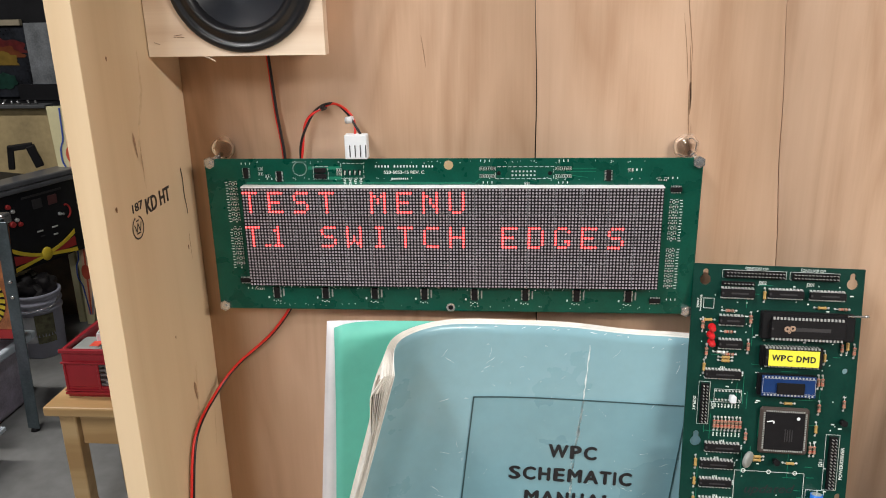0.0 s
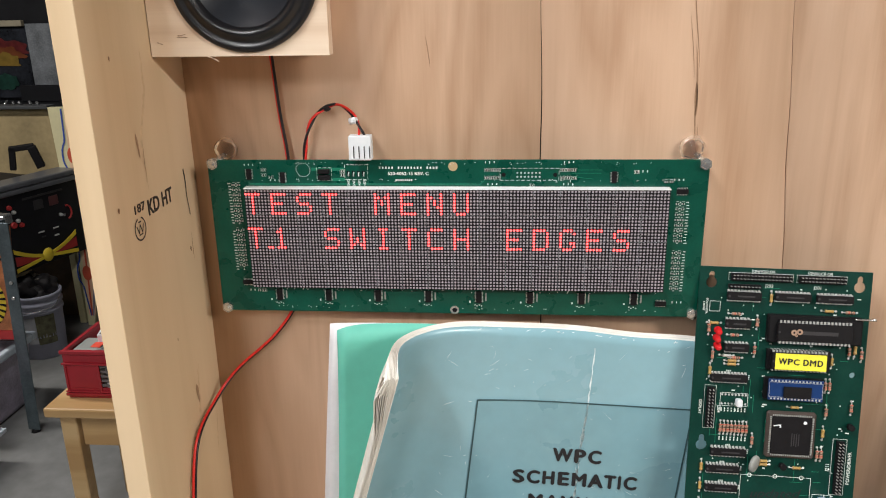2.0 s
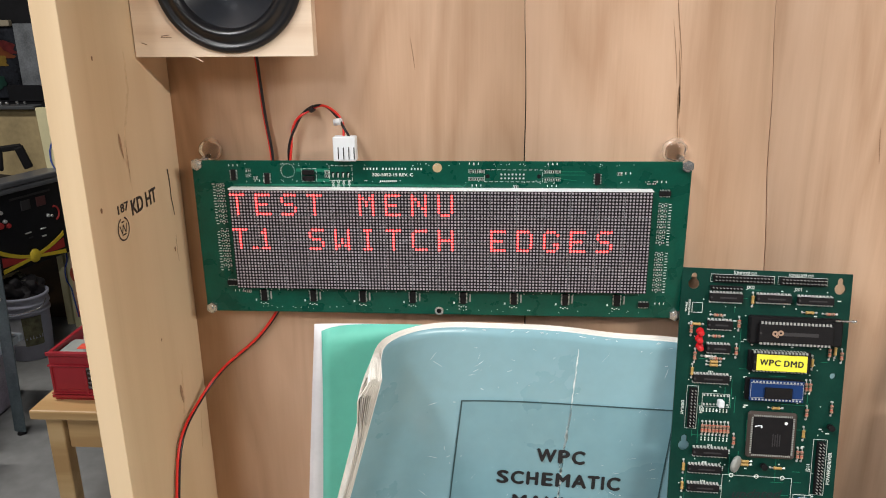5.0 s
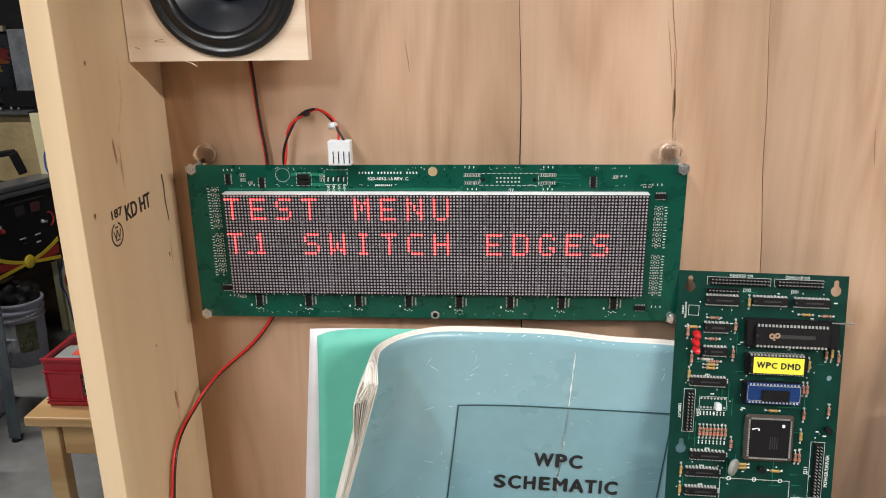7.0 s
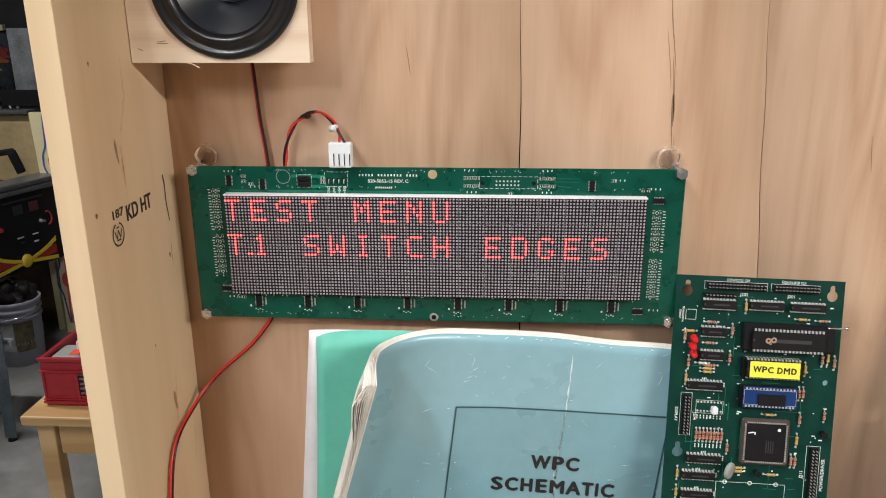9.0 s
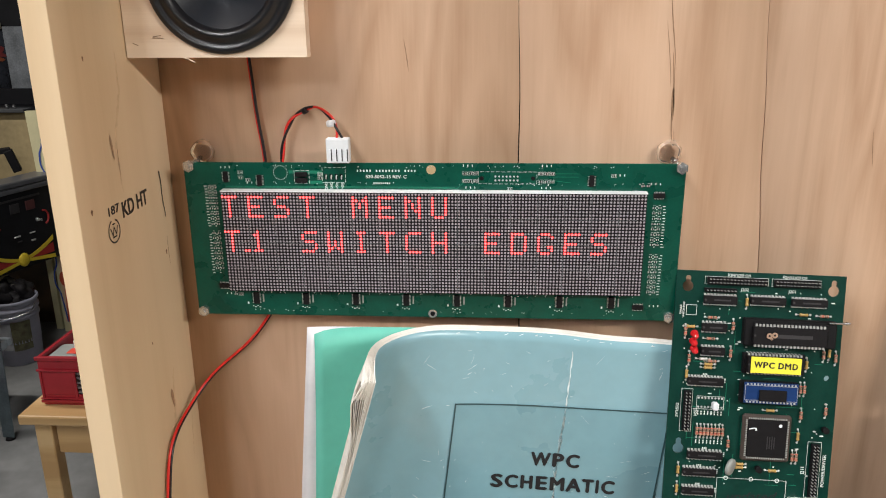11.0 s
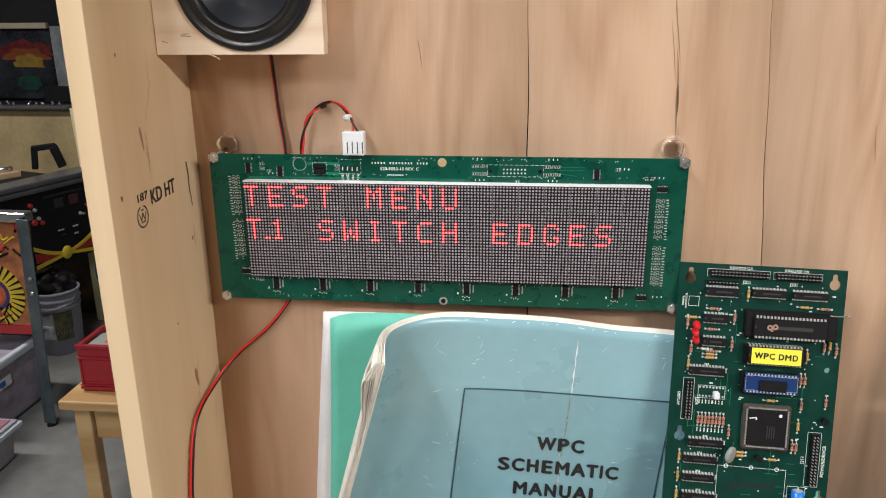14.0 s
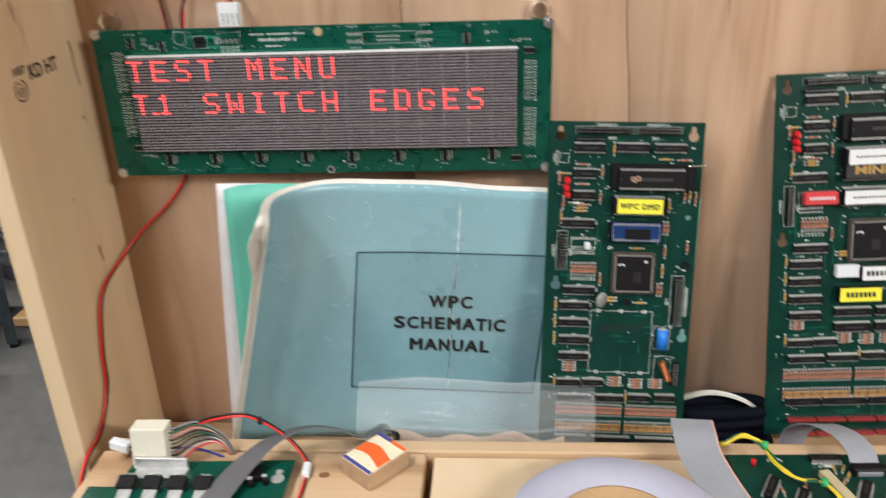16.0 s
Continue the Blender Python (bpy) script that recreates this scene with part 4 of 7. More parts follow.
    part("cover", bm, TEAL, f, "mint green card")
    for k in range(5):
        bm = B()
        g = behind(random.uniform(-0.0005, 0.002), 0.001, 0.0012 + 0.0007 * k)
        sheet(bm, g, 60, 16, 0.0002)
        part("sheet", bm, PAPERW, f)


manuals()

# ---- circuit boards ----
MESHES = {}


def cached(key, make):
    if key not in MESHES:
        MESHES[key] = make()
    return MESHES[key]


def dip(w, h, n, tall=0.0042):
    """A dual in-line chip: long side along x, pins on both long sides."""
    def make():
        bm = B()
        vs = box(bm, (0, 0, tall * 0.58), (w, h, tall * 0.84), bevel=0.0004)
        rod(bm, (-w / 2 + 0.0011, 0, tall), (-w / 2 + 0.0011, 0, tall + 0.00005), 0.0009, 10, mat=2)
        box(bm, (w * 0.05, 0, tall + 0.00004), (w * 0.5, h * 0.2, 0.00006), mat=2)
        return mesh_of("chip", bm, [BLACKP, TIN, GREYCHIP])
    return cached(("dip", round(w, 4), round(h, 4)), make)


def pin_row(n, pitch, tall, wide=0.0011, deep=0.0007):
    def make():
        bm = B()
        for k in range(n):
            x = (k - (n - 1) / 2) * pitch
            box(bm, (x, 0, tall * 0.42), (wide, deep, tall * 0.78))
            box(bm, (x, 0, 0.0003), (0.0016, 0.0018, 0.0006))
        return mesh_of("pin_row", bm, TIN)
    return cached(("pins", n, round(pitch, 5), round(tall, 4), wide), make)


def resistor(kind="tan"):
    """An axial part lying along x."""
    def make():
        bm = B()
        prof = [(0.0, -0.0031), (0.0010, -0.003), (0.00125, -0.0026), (0.00125, -0.0019), (0.00105, -0.0016), (0.00105, 0.0016), (0.00125, 0.0019), (0.00125, 0.0026), (0.0010, 0.003), (0.0, 0.0031)]
        lathe(bm, prof, Matrix.Translation((0, 0, 0.0014)) @ Matrix.Rotation(radians(90), 4, "Y"), 10, [0, 0, 0, 2, 0, 3, 0, 2, 0] if kind == "tan" else [0] * 9)
        if kind == "tan":
            for x in (-0.0008, 0.0007):
                rod(bm, (x - 0.0003, 0, 0.0014), (x + 0.0003, 0, 0.0014), 0.00112, 10, mat=2 if x < 0 else 3)
        for s in (-1, 1):
            rod(bm, (s * 0.003, 0, 0.0014), (s * 0.0052, 0, 0.0012), 0.0003, 6, mat=1)
            rod(bm, (s * 0.0052, 0, 0.0012), (s * 0.0052, 0, 0), 0.0003, 6, mat=1)
            rod(bm, (s * 0.0052, 0, 0), (s * 0.0052, 0, 0.0004), 0.0009, 8, mat=1)
        body = {"tan": BEIGER, "amber": AMBER, "glass": TIN, "black": BLACKP}[kind]
        return mesh_of("resistor", bm, [body, TIN, BAND_R, BAND_K])
    return cached(("res", kind), make)


def header(n, rows, pitch=0.00254):
    """A shrouded row of pins, along x."""
    def make():
        bm = B()
        w, h = n * pitch + 0.001, rows * pitch + 0.0006
        box(bm, (0, 0, 0.0014), (w, h, 0.0028), bevel=0.0003)
        for k in range(n):
            for r in range(rows):
                x, y = (k - (n - 1) / 2) * pitch, (r - (rows - 1) / 2) * pitch
                box(bm, (x, y, 0.0038), (0.0005, 0.0005, 0.004), mat=1)
        return mesh_of("pin_header", bm, [BLACKSOCK, TIN])
    return cached(("hdr", n, rows), make)


def hole_loop(kind, x, y):
    pts = []
    if kind == "key":
        for k in range(22):
            a = radians(120) + radians(300) * k / 21
            pts.append((x + 0.0041 * math.cos(a), y + 0.0041 * math.sin(a)))
        for k in range(12):
            a = radians(-10) + radians(200) * k / 11
            pts.append((x + 0.0021 * math.cos(a), y + 0.0062 + 0.0021 * math.sin(a)))
    else:
        for k in range(16):
            a = 2 * math.pi * k / 16
            pts.append((x + 0.0022 * math.cos(a), y + 0.0022 * math.sin(a)))
    return pts


def board_plate(w, h, holes, mat, t):
    """A circuit board with real holes; origin at its top left corner."""
    bm = B()
    loops = [[(0, 0), (w, 0), (w, -h), (0, -h)]] + [hole_loop(*q) for q in holes]
    edges = []
    for lp in loops:
        vs = [bm.verts.new((x, y, 0)) for x, y in lp]
        edges += [bm.edges.new((vs[k], vs[(k + 1) % len(vs)])) for k in range(len(vs))]
    bmesh.ops.triangle_fill(bm, use_beauty=True, use_dissolve=False, edges=edges)
    out = bmesh.ops.extrude_face_region(bm, geom=list(bm.faces))
    vs = [v for v in out["geom"] if isinstance(v, bmesh.types.BMVert)]
    bmesh.ops.translate(bm, vec=(0, 0, -0.0016), verts=vs)
    bmesh.ops.recalc_face_normals(bm, faces=list(bm.faces))
    part("circuit_board", bm, mat, t)


def controller_board(label, m, second=False):
    t = thing("controller_board", label, "circuit board", m, "boards leaning on the back panel")
    P = lambda u, v, w=0.0, rz=0.0: Matrix.Translation((u * MM, -v * MM, w * MM)) @ Matrix.Rotation(radians(rz), 4, "Z")
    keys = [(9, 12), (116, 11.5), (9.6, 138), (118.5, 182)]
    board_plate(0.1245, 0.311, [("key", u * MM, -v * MM) for u, v in keys] + [("round", 0.1162, -0.0779)], SOLDERMASK_OLD, t)

    def put_dip(u0, v0, u1, v1, tall=0.0042, socket=False):
        w, h = (u1 - u0) * MM, (v1 - v0) * MM
        n = max(4, int(round(w / 0.00254)))
        c = part("chip", dip(w, h * 0.82, n, tall), None, t, "", P((u0 + u1) / 2, (v0 + v1) / 2))
        for s in (-1, 1):
            part("pinning", pin_row(n, w / n, tall), None, c, "", Matrix.Translation((0, s * (h * 0.41 + 0.0006), 0)))["kind"] = "stuff"
        return c

    rows_a = [(20.5, 17.6, 45, 25), (55, 17.4, 80.6, 24), (85, 17.7, 111, 24), (20.4, 38.6, 39, 46), (21, 57, 38.7, 64), (12.5, 80.7, 39.5, 87.5), (16, 138.4, 42.6, 145), (13.4, 152, 38.5, 158.3), (13.6, 167, 38, 173.3), (14, 182.5, 40, 189), (14.5, 197.3, 39.8, 203.5)]
    rows_b = [(14, 221.5, 34, 227.5), (35.5, 221, 53.7, 226.6), (15, 236, 44, 242), (48, 235.5, 72, 241), (76, 234, 94, 239.6), (98.6, 233.5, 115.7, 239), (14, 274, 42, 281), (46, 274, 80, 281), (84, 274, 117, 281)]
    for q in rows_a + rows_b:
        d = 2.0 if second and q[1] > 130 else 0.0
        put_dip(q[0] + (2.5 if second else 0), q[1] + d, q[2] + (3.5 if second else 0), q[3] + d)
    if second:
        for q in ((54, 196, 84, 203), (54, 209, 84, 217), (88, 196, 112, 203), (88, 209, 114, 217)):
            put_dip(*q)
    # headers
    for u0, v0, u1, v1, n, r in ((21.7, 4.4, 67.3, 9.4, 17, 2), (71, 4.4, 105.8, 9.4, 13, 2), (20.5, 12.5, 45, 15.5, 9, 1)):
        part("pin_header", header(n, r), None, t, "", P((u0 + u1) / 2, (v0 + v1) / 2))
    part("pin_header", header(12, 2), None, t, "", P(13.6, 107.5, 0, 90))
    part("pin_header", header(16, 2), None, t, "", P(111.5, 149.3, 0, 90))
    part("pin_header", header(8, 2), None, t, "", P(114.5, 214, 0, 90))
    # large sockets
    bm = B()
    box(bm, (0, 0, 0.0035), (0.0675, 0.0208, 0.007), bevel=0.001)
    box(bm, (0, 0.0065, 0.0073), (0.054, 0.0022, 0.0008))
    box(bm, (0, -0.0065, 0.0073), (0.054, 0.0022, 0.0008))
    sock = part("socket", bm, BLACKSOCK, t, "black lever socket", P(84.2, 43.9))
    if not second:
        bm = B()
        tube(bm, [(0.027, 0.0095, 0.008), (0.034, 0.0098, 0.009), (0.0395, 0.0100, 0.0095), (0.041, 0.0101, 0.0096)], 0.0007, 8)
        rod(bm, (0.0385, 0.01, 0.0094), (0.0413, 0.0102, 0.0096), 0.0011, 8)
        part("lever", bm, STEEL, sock, "steel lever")
    big = part("chip", dip(0.0536, 0.0136, 20, 0.0098), None, t, "large black processor chip", P(83.4, 45.7))
    for s in (-1, 1):
        part("pinning", pin_row(20, 0.0026, 0.0112, 0.0013, 0.0022), None, big, "", Matrix.Translation((0, s * 0.0076, 0)))
    if not second:
        for dx, dy, rr in ((-0.0155, 0.0002, 0.0022), (-0.0116, 0.0008, 0.0022), (-0.0138, -0.002, 0.001)):
            bm = B()
            lathe(bm, [(rr * 0.36, 0.0107), (rr, 0.0107)], Matrix.Translation((dx, dy, 0)) @ Matrix.Rotation(0.5, 4, "Z"), 18)
            part("chip_logo", bm, BEIGER, big, "tan printed swirl")
    # labelled memory chip
    bm = B()
    box(bm, (0, 0, 0.002), (0.0455, 0.0156, 0.004), bevel=0.0004)
    part("socket", bm, BLACKSOCK, t, "", P(75, 68))
    rom = part("chip", dip(0.041, 0.0128, 16, 0.0085), None, t, "memory chip under a label", P(75, 68))
    for s in (-1, 1):
        part("pinning", pin_row(16, 0.00254, 0.0075, 0.0012, 0.0015), None, rom, "", Matrix.Translation((0, s * 0.0071, 0)))
    bm = B()
    box(bm, (0, 0, 0.0088), (0.0368, 0.0122, 0.0002))
    lab = part("label", bm, YELLOWL if not second else WHITEL, rom, "yellow paper label" if not second else "white paper label")
    if not second:
        ob = grotesque("label_text", "WPC DMD", 0.0047, INK, rom, 0.00022)
        ob.matrix_basis = Matrix.Translation((0, 0, 0.00895)) @ Matrix.Rotation(radians(-1.2), 4, "Z")
    else:
        bm = B()
        for k in range(9):
            box(bm, (-0.012 + k * 0.003, 0, 0.00895), (0.0018, 0.0016, 0.0001))
        part("label_text", bm, GREYCHIP, rom)
    if not second:
        bm = B()
        box(bm, (0, 0, 0.002), (0.0425, 0.0166, 0.004), bevel=0.0004)
        part("socket", bm, BLACKSOCK, t, "", P(73, 89.9))
        bm = B()
        box(bm, (0, 0, 0.0065), (0.0396, 0.016, 0.0014), bevel=0.0002)
        mod = part("memory_module", bm, BLUEPCB, t, "blue memory module", P(73.6, 89.9))
        bm = B()
        box(bm, (0.001, -0.0014, 0.0081), (0.02, 0.0084, 0.0018), bevel=0.0003)
        part("module_chip", bm, BLACKP, mod)
        bm = B()
        for k in range(15):
            for s in (-1, 1):
                box(bm, ((k - 7) * 0.0025, s * 0.0068, 0.0073), (0.0013, 0.0013, 0.0003))
        outline(bm, -0.0192, -0.0055, 0.0192, 0.0058, 0.0003, 0, 0.0073)
        part("module_pads", bm, TIN, mod)
    else:
        for v0, v1, mt, txt in ((71.6, 86.4, BLACKP, "MINE"), (94.5, 107.5, WHITEL, "")):
            bm = B()
            box(bm, (0, 0, 0.004), (0.043, (v1 - v0) * MM, 0.008), bevel=0.0004)
            c = part("chip", bm, BLACKSOCK, t, "", P(76, (v0 + v1) / 2))
            for s in (-1, 1):
                part("pinning", pin_row(16, 0.00254, 0.0075), None, c, "", Matrix.Translation((0, s * ((v1 - v0) * MM / 2 + 0.0006), 0)))
            bm = B()
            box(bm, (0, 0, 0.0083), (0.042, (v1 - v0) * MM * 0.86, 0.0002))
            part("label", bm, mt if mt is WHITEL else GREYCHIP, c)
            if txt:
                lettering("label_text", txt, 0.0095, AMBER, c, Matrix.Translation((0, 0, 0.0085)), bold=0.0003, width=0.029)
            else:
                bm = B()
                for k in range(10):
                    box(bm, (-0.0135 + k * 0.003, 0, 0.00845), (0.0018, 0.0016, 0.0001))
                part("label_text", bm, GREYCHIP, c)
        bm = B()
        box(bm, (0, 0, 0.004), (0.0262, 0.0104, 0.008), bevel=0.0006)
        sw = part("switch_block", bm, REDSW, t, "red bank of small switches", P(37, 100.8))
        for k in range(8):
            bm = B()
            box(bm, ((k - 3.5) * 0.0026, 0.0002, 0.0083), (0.0013, 0.0026, 0.0012))
            part("switch", bm, WHITEPL, sw)
        bm = B()
        box(bm, (0, 0, 0.003), (0.019, 0.0105, 0.006), bevel=0.0006)
        part("crystal", bm, WHITEPL, t, "white block", P(62, 163.5))
        for u, v, mt in ((88, 165.5, WHITEL), (72.5, 183.5, YELLOWL)):
            bm = B()
            box(bm, (0, 0, 0.0035), (0.035, 0.0125, 0.007), bevel=0.0004)
            c = part("chip", bm, BLACKSOCK, t, "", P(u, v))
            bm = B()
            box(bm, (0, 0, 0.0072), (0.0335 if mt is YELLOWL else 0.03, 0.0118, 0.0002))
            part("label", bm, mt, c, "paper label")
            bm = B()
            for k in range(7):
                box(bm, (-0.0105 + k * 0.0035, 0, 0.0074), (0.0024, 0.0042, 0.0001))
            part("label_text", bm, INK, c)
    # square chip in its carrier
    qu, qv, qs = (73.7, 125.5, 0.0362) if not second else (80, 138, 0.037)
    bm = B()
    box(bm, (0, 0, 0.0022), (qs, qs, 0.0044), bevel=0.0016)
    q = part("chip_carrier", bm, BROWNCHIP, t, "brown square chip carrier", P(qu, qv))
    bm = B()
    box(bm, (0, 0, 0.0047), (qs * 0.8, qs * 0.8, 0.0012), bevel=0.0004)
    part("chip", bm, BLACKP, q)
    bm = B()
    n = 21
    for k in range(n):
        p = (k - (n - 1) / 2) * qs * 0.8 / n
        for s in (-1, 1):
            box(bm, (p, s * qs * 0.425, 0.0046), (0.0008, 0.0012, 0.0006))
            box(bm, (s * qs * 0.425, p, 0.0046), (0.0012, 0.0008, 0.0006))
    part("contacts", bm, CERAMIC, q)
    bm = B()
    rod(bm, (0.0095, 0.0105, 0.0053), (0.0095, 0.0105, 0.00535), 0.0013, 14)
    a = Matrix.Rotation(radians(12), 4, "Z")
    box(bm, (-0.0095, 0.0098, 0.00533), (0.0045, 0.0009, 0.0001), a)
    box(bm, (-0.0068, 0.0088, 0.00533), (0.0012, 0.0022, 0.0001), a)
    part("chip_mark", bm, WHITEL, q)
    bm = B()
    for k in range(4):
        box(bm, (0.0005 + k * 0.0017, -0.003, 0.00533), (0.0007, 0.010 - 0.001 * (k % 2), 0.0001))
    part("chip_mark", bm, GREYCHIP, q)
    # small axial parts
    ax = [("amber", 52.8, 22.1, 90), ("amber", 95, 30, 0), ("tan", 110, 30.5, 0), ("tan", 28, 35, 0), ("tan", 28, 51.2, 0), ("tan", 9, 46.5, 90), ("tan", 43.5, 62, 90), ("glass", 23.5, 67, 0), ("tan", 30, 68.5, 0), ("amber", 27.5, 71, 0), ("amber", 27.5, 73.6, 0), ("amber", 11.8, 79, 90)]
    ax += [("tan", 117, 103, 90), ("tan", 99, 107, 90), ("amber", 76, 104.5, 0), ("tan", 97, 87, 90), ("tan", 100, 87, 90), ("amber", 98, 123.5, 90), ("tan", 46.5, 132, 90), ("tan", 95, 140, 90), ("tan", 98, 140, 90), ("amber", 56, 147.5, 0), ("amber", 56, 150.2, 0), ("amber", 81, 151.5, 0)]
    ax += [("amber", 10.3, 154.5, 90), ("amber", 10.2, 169.5, 90), ("amber", 10.2, 185, 90), ("tan", 121, 62, 90), ("tan", 112, 60, 90), ("amber", 116, 58.5, 90), ("tan", 44, 41, 90), ("amber", 100, 68, 90), ("tan", 13, 67, 90), ("amber", 12, 224, 90), ("amber", 74, 237, 90), ("amber", 12.6, 42.5, 0)]
    for kind, u, v, rz in ax:
        part("resistor", resistor(kind), None, t, "", P(u + (2.5 if second else 0), v, 0, rz))
    bank = [("tan", 22.5 + 2.75 * k + (2.5 if second else 0), 123.3, 90) for k in range(8)]
    bank += [("tan", 24, 206.5 + 2.4 * k, 0) for k in range(4)] + [("tan", 63.5, 219.2 + 2.4 * k, 0) for k in range(4)] + [("tan", 82, 220.5 + 2.4 * k, 0) for k in range(4)] + [("tan", 98.5, 220 + 2.4 * k, 0) for k in range(4)]
    bank += [("tan", 15 + 2.62 * k, 250 + (6 if second else 0), 90) for k in range(40) if k != 22]
    bank += [("amber" if k % 3 else "tan", 15 + 2.62 * k, 265.5 + (8 if second else 0), 90) for k in range(40) if k != 22]
    for kind, u, v, rz in bank:
        part("resistor", resistor(kind), None, t, "", P(u, v, 0, rz))
    for k in range(4):
        for v in ((290, 302) if not second else (296, 309)):
            bm = B()
            box(bm, (0, 0, 0.0035), (0.0235, 0.0026, 0.007), bevel=0.0005)
            part("resistor_network", bm, REDSIP, t, "dark red resistor network", P(30 + 25 * k, v))
    # three red lamps
    bm = B()
    rod(bm, (0, 0, 0), (0, 0, 0.001), 0.0029, 16)
    lathe(bm, [(0.0025, 0.001), (0.0025, 0.0045), (0.0021, 0.0062), (0.0012, 0.0071), (0, 0.0074)], Matrix.Rotation(radians(12), 4, "X"), 16)
    lamp = mesh_of("indicator_lamp", bm, REDLED)
    for k, u in enumerate((15.8, 15.3, 16.1)):
        part("indicator_lamp", lamp, None, t, "red indicator lamp", P(u + (1.5 if second else 0), 48 + 5.8 * k))
    # jumper block
    for k in range(8):
        for r in range(2):
            bm = B()
            rod(bm, (0, 0, 0), (0, 0, 0.0005), 0.0008, 8)
            part("pad", bm, TIN, t, "", P(22.5 + 2.5 * k, 97.5 + 7 * r if not second else 110 + 3 * r))
    if not second:
        bm = B()
        box(bm, (0, 0, 0.003), (0.0046, 0.0058, 0.006), bevel=0.0008)
        part("jumper", bm, WHITEPL, t, "white jumper", P(34.4, 102.8))
        # leaning grey capacitor, blue capacitor, copper coil, small transistors
        bm = B()
        lathe(bm, [(0, -0.0016), (0.0058, -0.0016), (0.0066, -0.0008), (0.0066, 0.0008), (0.0058, 0.0016), (0, 0.0016)], Matrix.Translation((0, 0, 0.0062)) @ Matrix.Rotation(radians(50), 4, "Y"), 20)
        part("capacitor", bm, CERAMIC, t, "grey disc capacitor", P(48, 148.5, 0, -12))
        bm = B()
        rod(bm, (0, -0.0085, 0.0046), (0, 0.0085, 0.0046), 0.0046, 18)
        rod(bm, (0, 0.0085, 0.0046), (0, 0.0087, 0.0046), 0.0038, 18, mat=1)
        rod(bm, (0, 0.0087, 0.0046), (0, 0.0115, 0.0046), 0.0004, 6, mat=1)
        part("capacitor", bm, [BLUECAP, TIN], t, "blue sleeved capacitor", P(101.3, 182))
        bm = B()
        pts = []
        for k in range(161):
            a = 2 * math.pi * k / 10
            pts.append((0.0025 * math.cos(a), -0.009 + 0.018 * k / 160, 0.0042 + 0.0025 * math.sin(a)))
        tube(bm, pts, 0.00062, 5, n=1)
        part("coil", bm, COPPER, t, "copper wire coil", P(105.4, 211, 0, 24))
        for u, v in ((70, 150.3), (117, 117)):
            bm = B()
            rod(bm, (0, 0, 0.001), (0, 0, 0.0055), 0.0024, 12)
            part("transistor", bm, BLACKP, t, "", P(u, v))
    # white print
    bm = B()
    outline(bm, 0.0212, -0.0098, 0.0678, -0.0040)
    outline(bm, 0.0705, -0.0098, 0.1063, -0.0040)
    outline(bm, 0.0094, -0.1242, 0.0178, -0.0908)
    outline(bm, 0.1064, -0.1712, 0.1166, -0.1275)
    outline(bm, 0.0088, -0.0338, 0.0164, -0.0262)
    outline(bm, 0.0212, -0.1062, 0.0415, -0.0962)
    if not second:
        outline(bm, 0.0405, -0.2145, 0.0925, -0.1595, 0.00032)
        for u, v in ((47, 159.5), (66, 159.5), (85.5, 159.5), (47.5, 214.5), (66.5, 214.5), (85.5, 214.5)):
            lathe(bm, [(0.0011, 0.0002), (0.0017, 0.0002)], P(u, v), 16)
        outline(bm, 0.0945, -0.1925, 0.108, -0.172)
        outline(bm, 0.0965, -0.2215, 0.1105, -0.1985)
    rnd = random.Random(5)
    for k in range(170):
        u, v = rnd.uniform(6, 119), rnd.uniform(14, 300)
        if 41 < u < 93 and 158 < v < 216 and rnd.random() < 0.7:
            continue
        if rnd.random() < 0.55:
            box(bm, (u * MM, -v * MM, 0.0002), (0.0008, 0.0008, 0.0003))
        else:
            box(bm, (u * MM, -v * MM, 0.00012), (rnd.uniform(0.001, 0.003), 0.0009, 0.0001))
    for q in rows_a[5:] + rows_b[:3]:
        for k in range(3):
            box(bm, ((q[2] + 1.6) * MM, -(q[1] + 1.5 + k * 1.3) * MM, 0.00012), (0.0011, 0.0008, 0.0001))
            box(bm, ((q[0] + q[2]) / 2 * MM + (k - 1) * 0.0013, -(q[1] - 1.6) * MM, 0.00012), (0.0008, 0.0012, 0.0001))
    for k in range(8):
        for j in range(2):
            box(bm, ((22.5 + 2.75 * k) * MM, -(131 + 1.7 * j) * MM, 0.00012), (0.0009, 0.0013, 0.0001))
            box(bm, ((22.5 + 2.5 * k) * MM, -(108.3 + 1.7 * j) * MM, 0.00012), (0.0009, 0.0013, 0.0001))
    pm = part("silkscreen", bm, SILK, t, "white printed outlines and marks")
    pm["kind"] = "stuff"
    for txt, u, v, rz, sz in (("I/O (SOUND)", 46, 2.4, 180, 2.9), ("I/O (EXTEND)", 87, 2.4, 180, 2.9), ("J202", 51, 13.2, 0, 3.4), ("J201", 86, 13.2, 0, 3.4), ("DISPLAY", 6.6, 108, -90, 3.0), ("J204", 20.6, 109, -90, 3.4), ("J211", 103.8, 150, 90, 3.6), ("POWER/DRIVER", 119.5, 150, 90, 3.6), ("WATCH DOG", 6.8, 30, 90, 1.9), ("DISABLE", 4.6, 30, 90, 1.9)):
        lettering("print", txt, sz * MM, SILK, t, P(u, v, 0.12, rz), bold=0.00004, thick=0.00006)
    if not second:
        lettering("handwriting", "updated", 0.0095, INK, t, P(66, 173.5, 0.12, 3), bold=0.0, shear=0.35, width=0.038, thick=0.00004, label="black marker handwriting")
    # masked trace glints
    bm = B()
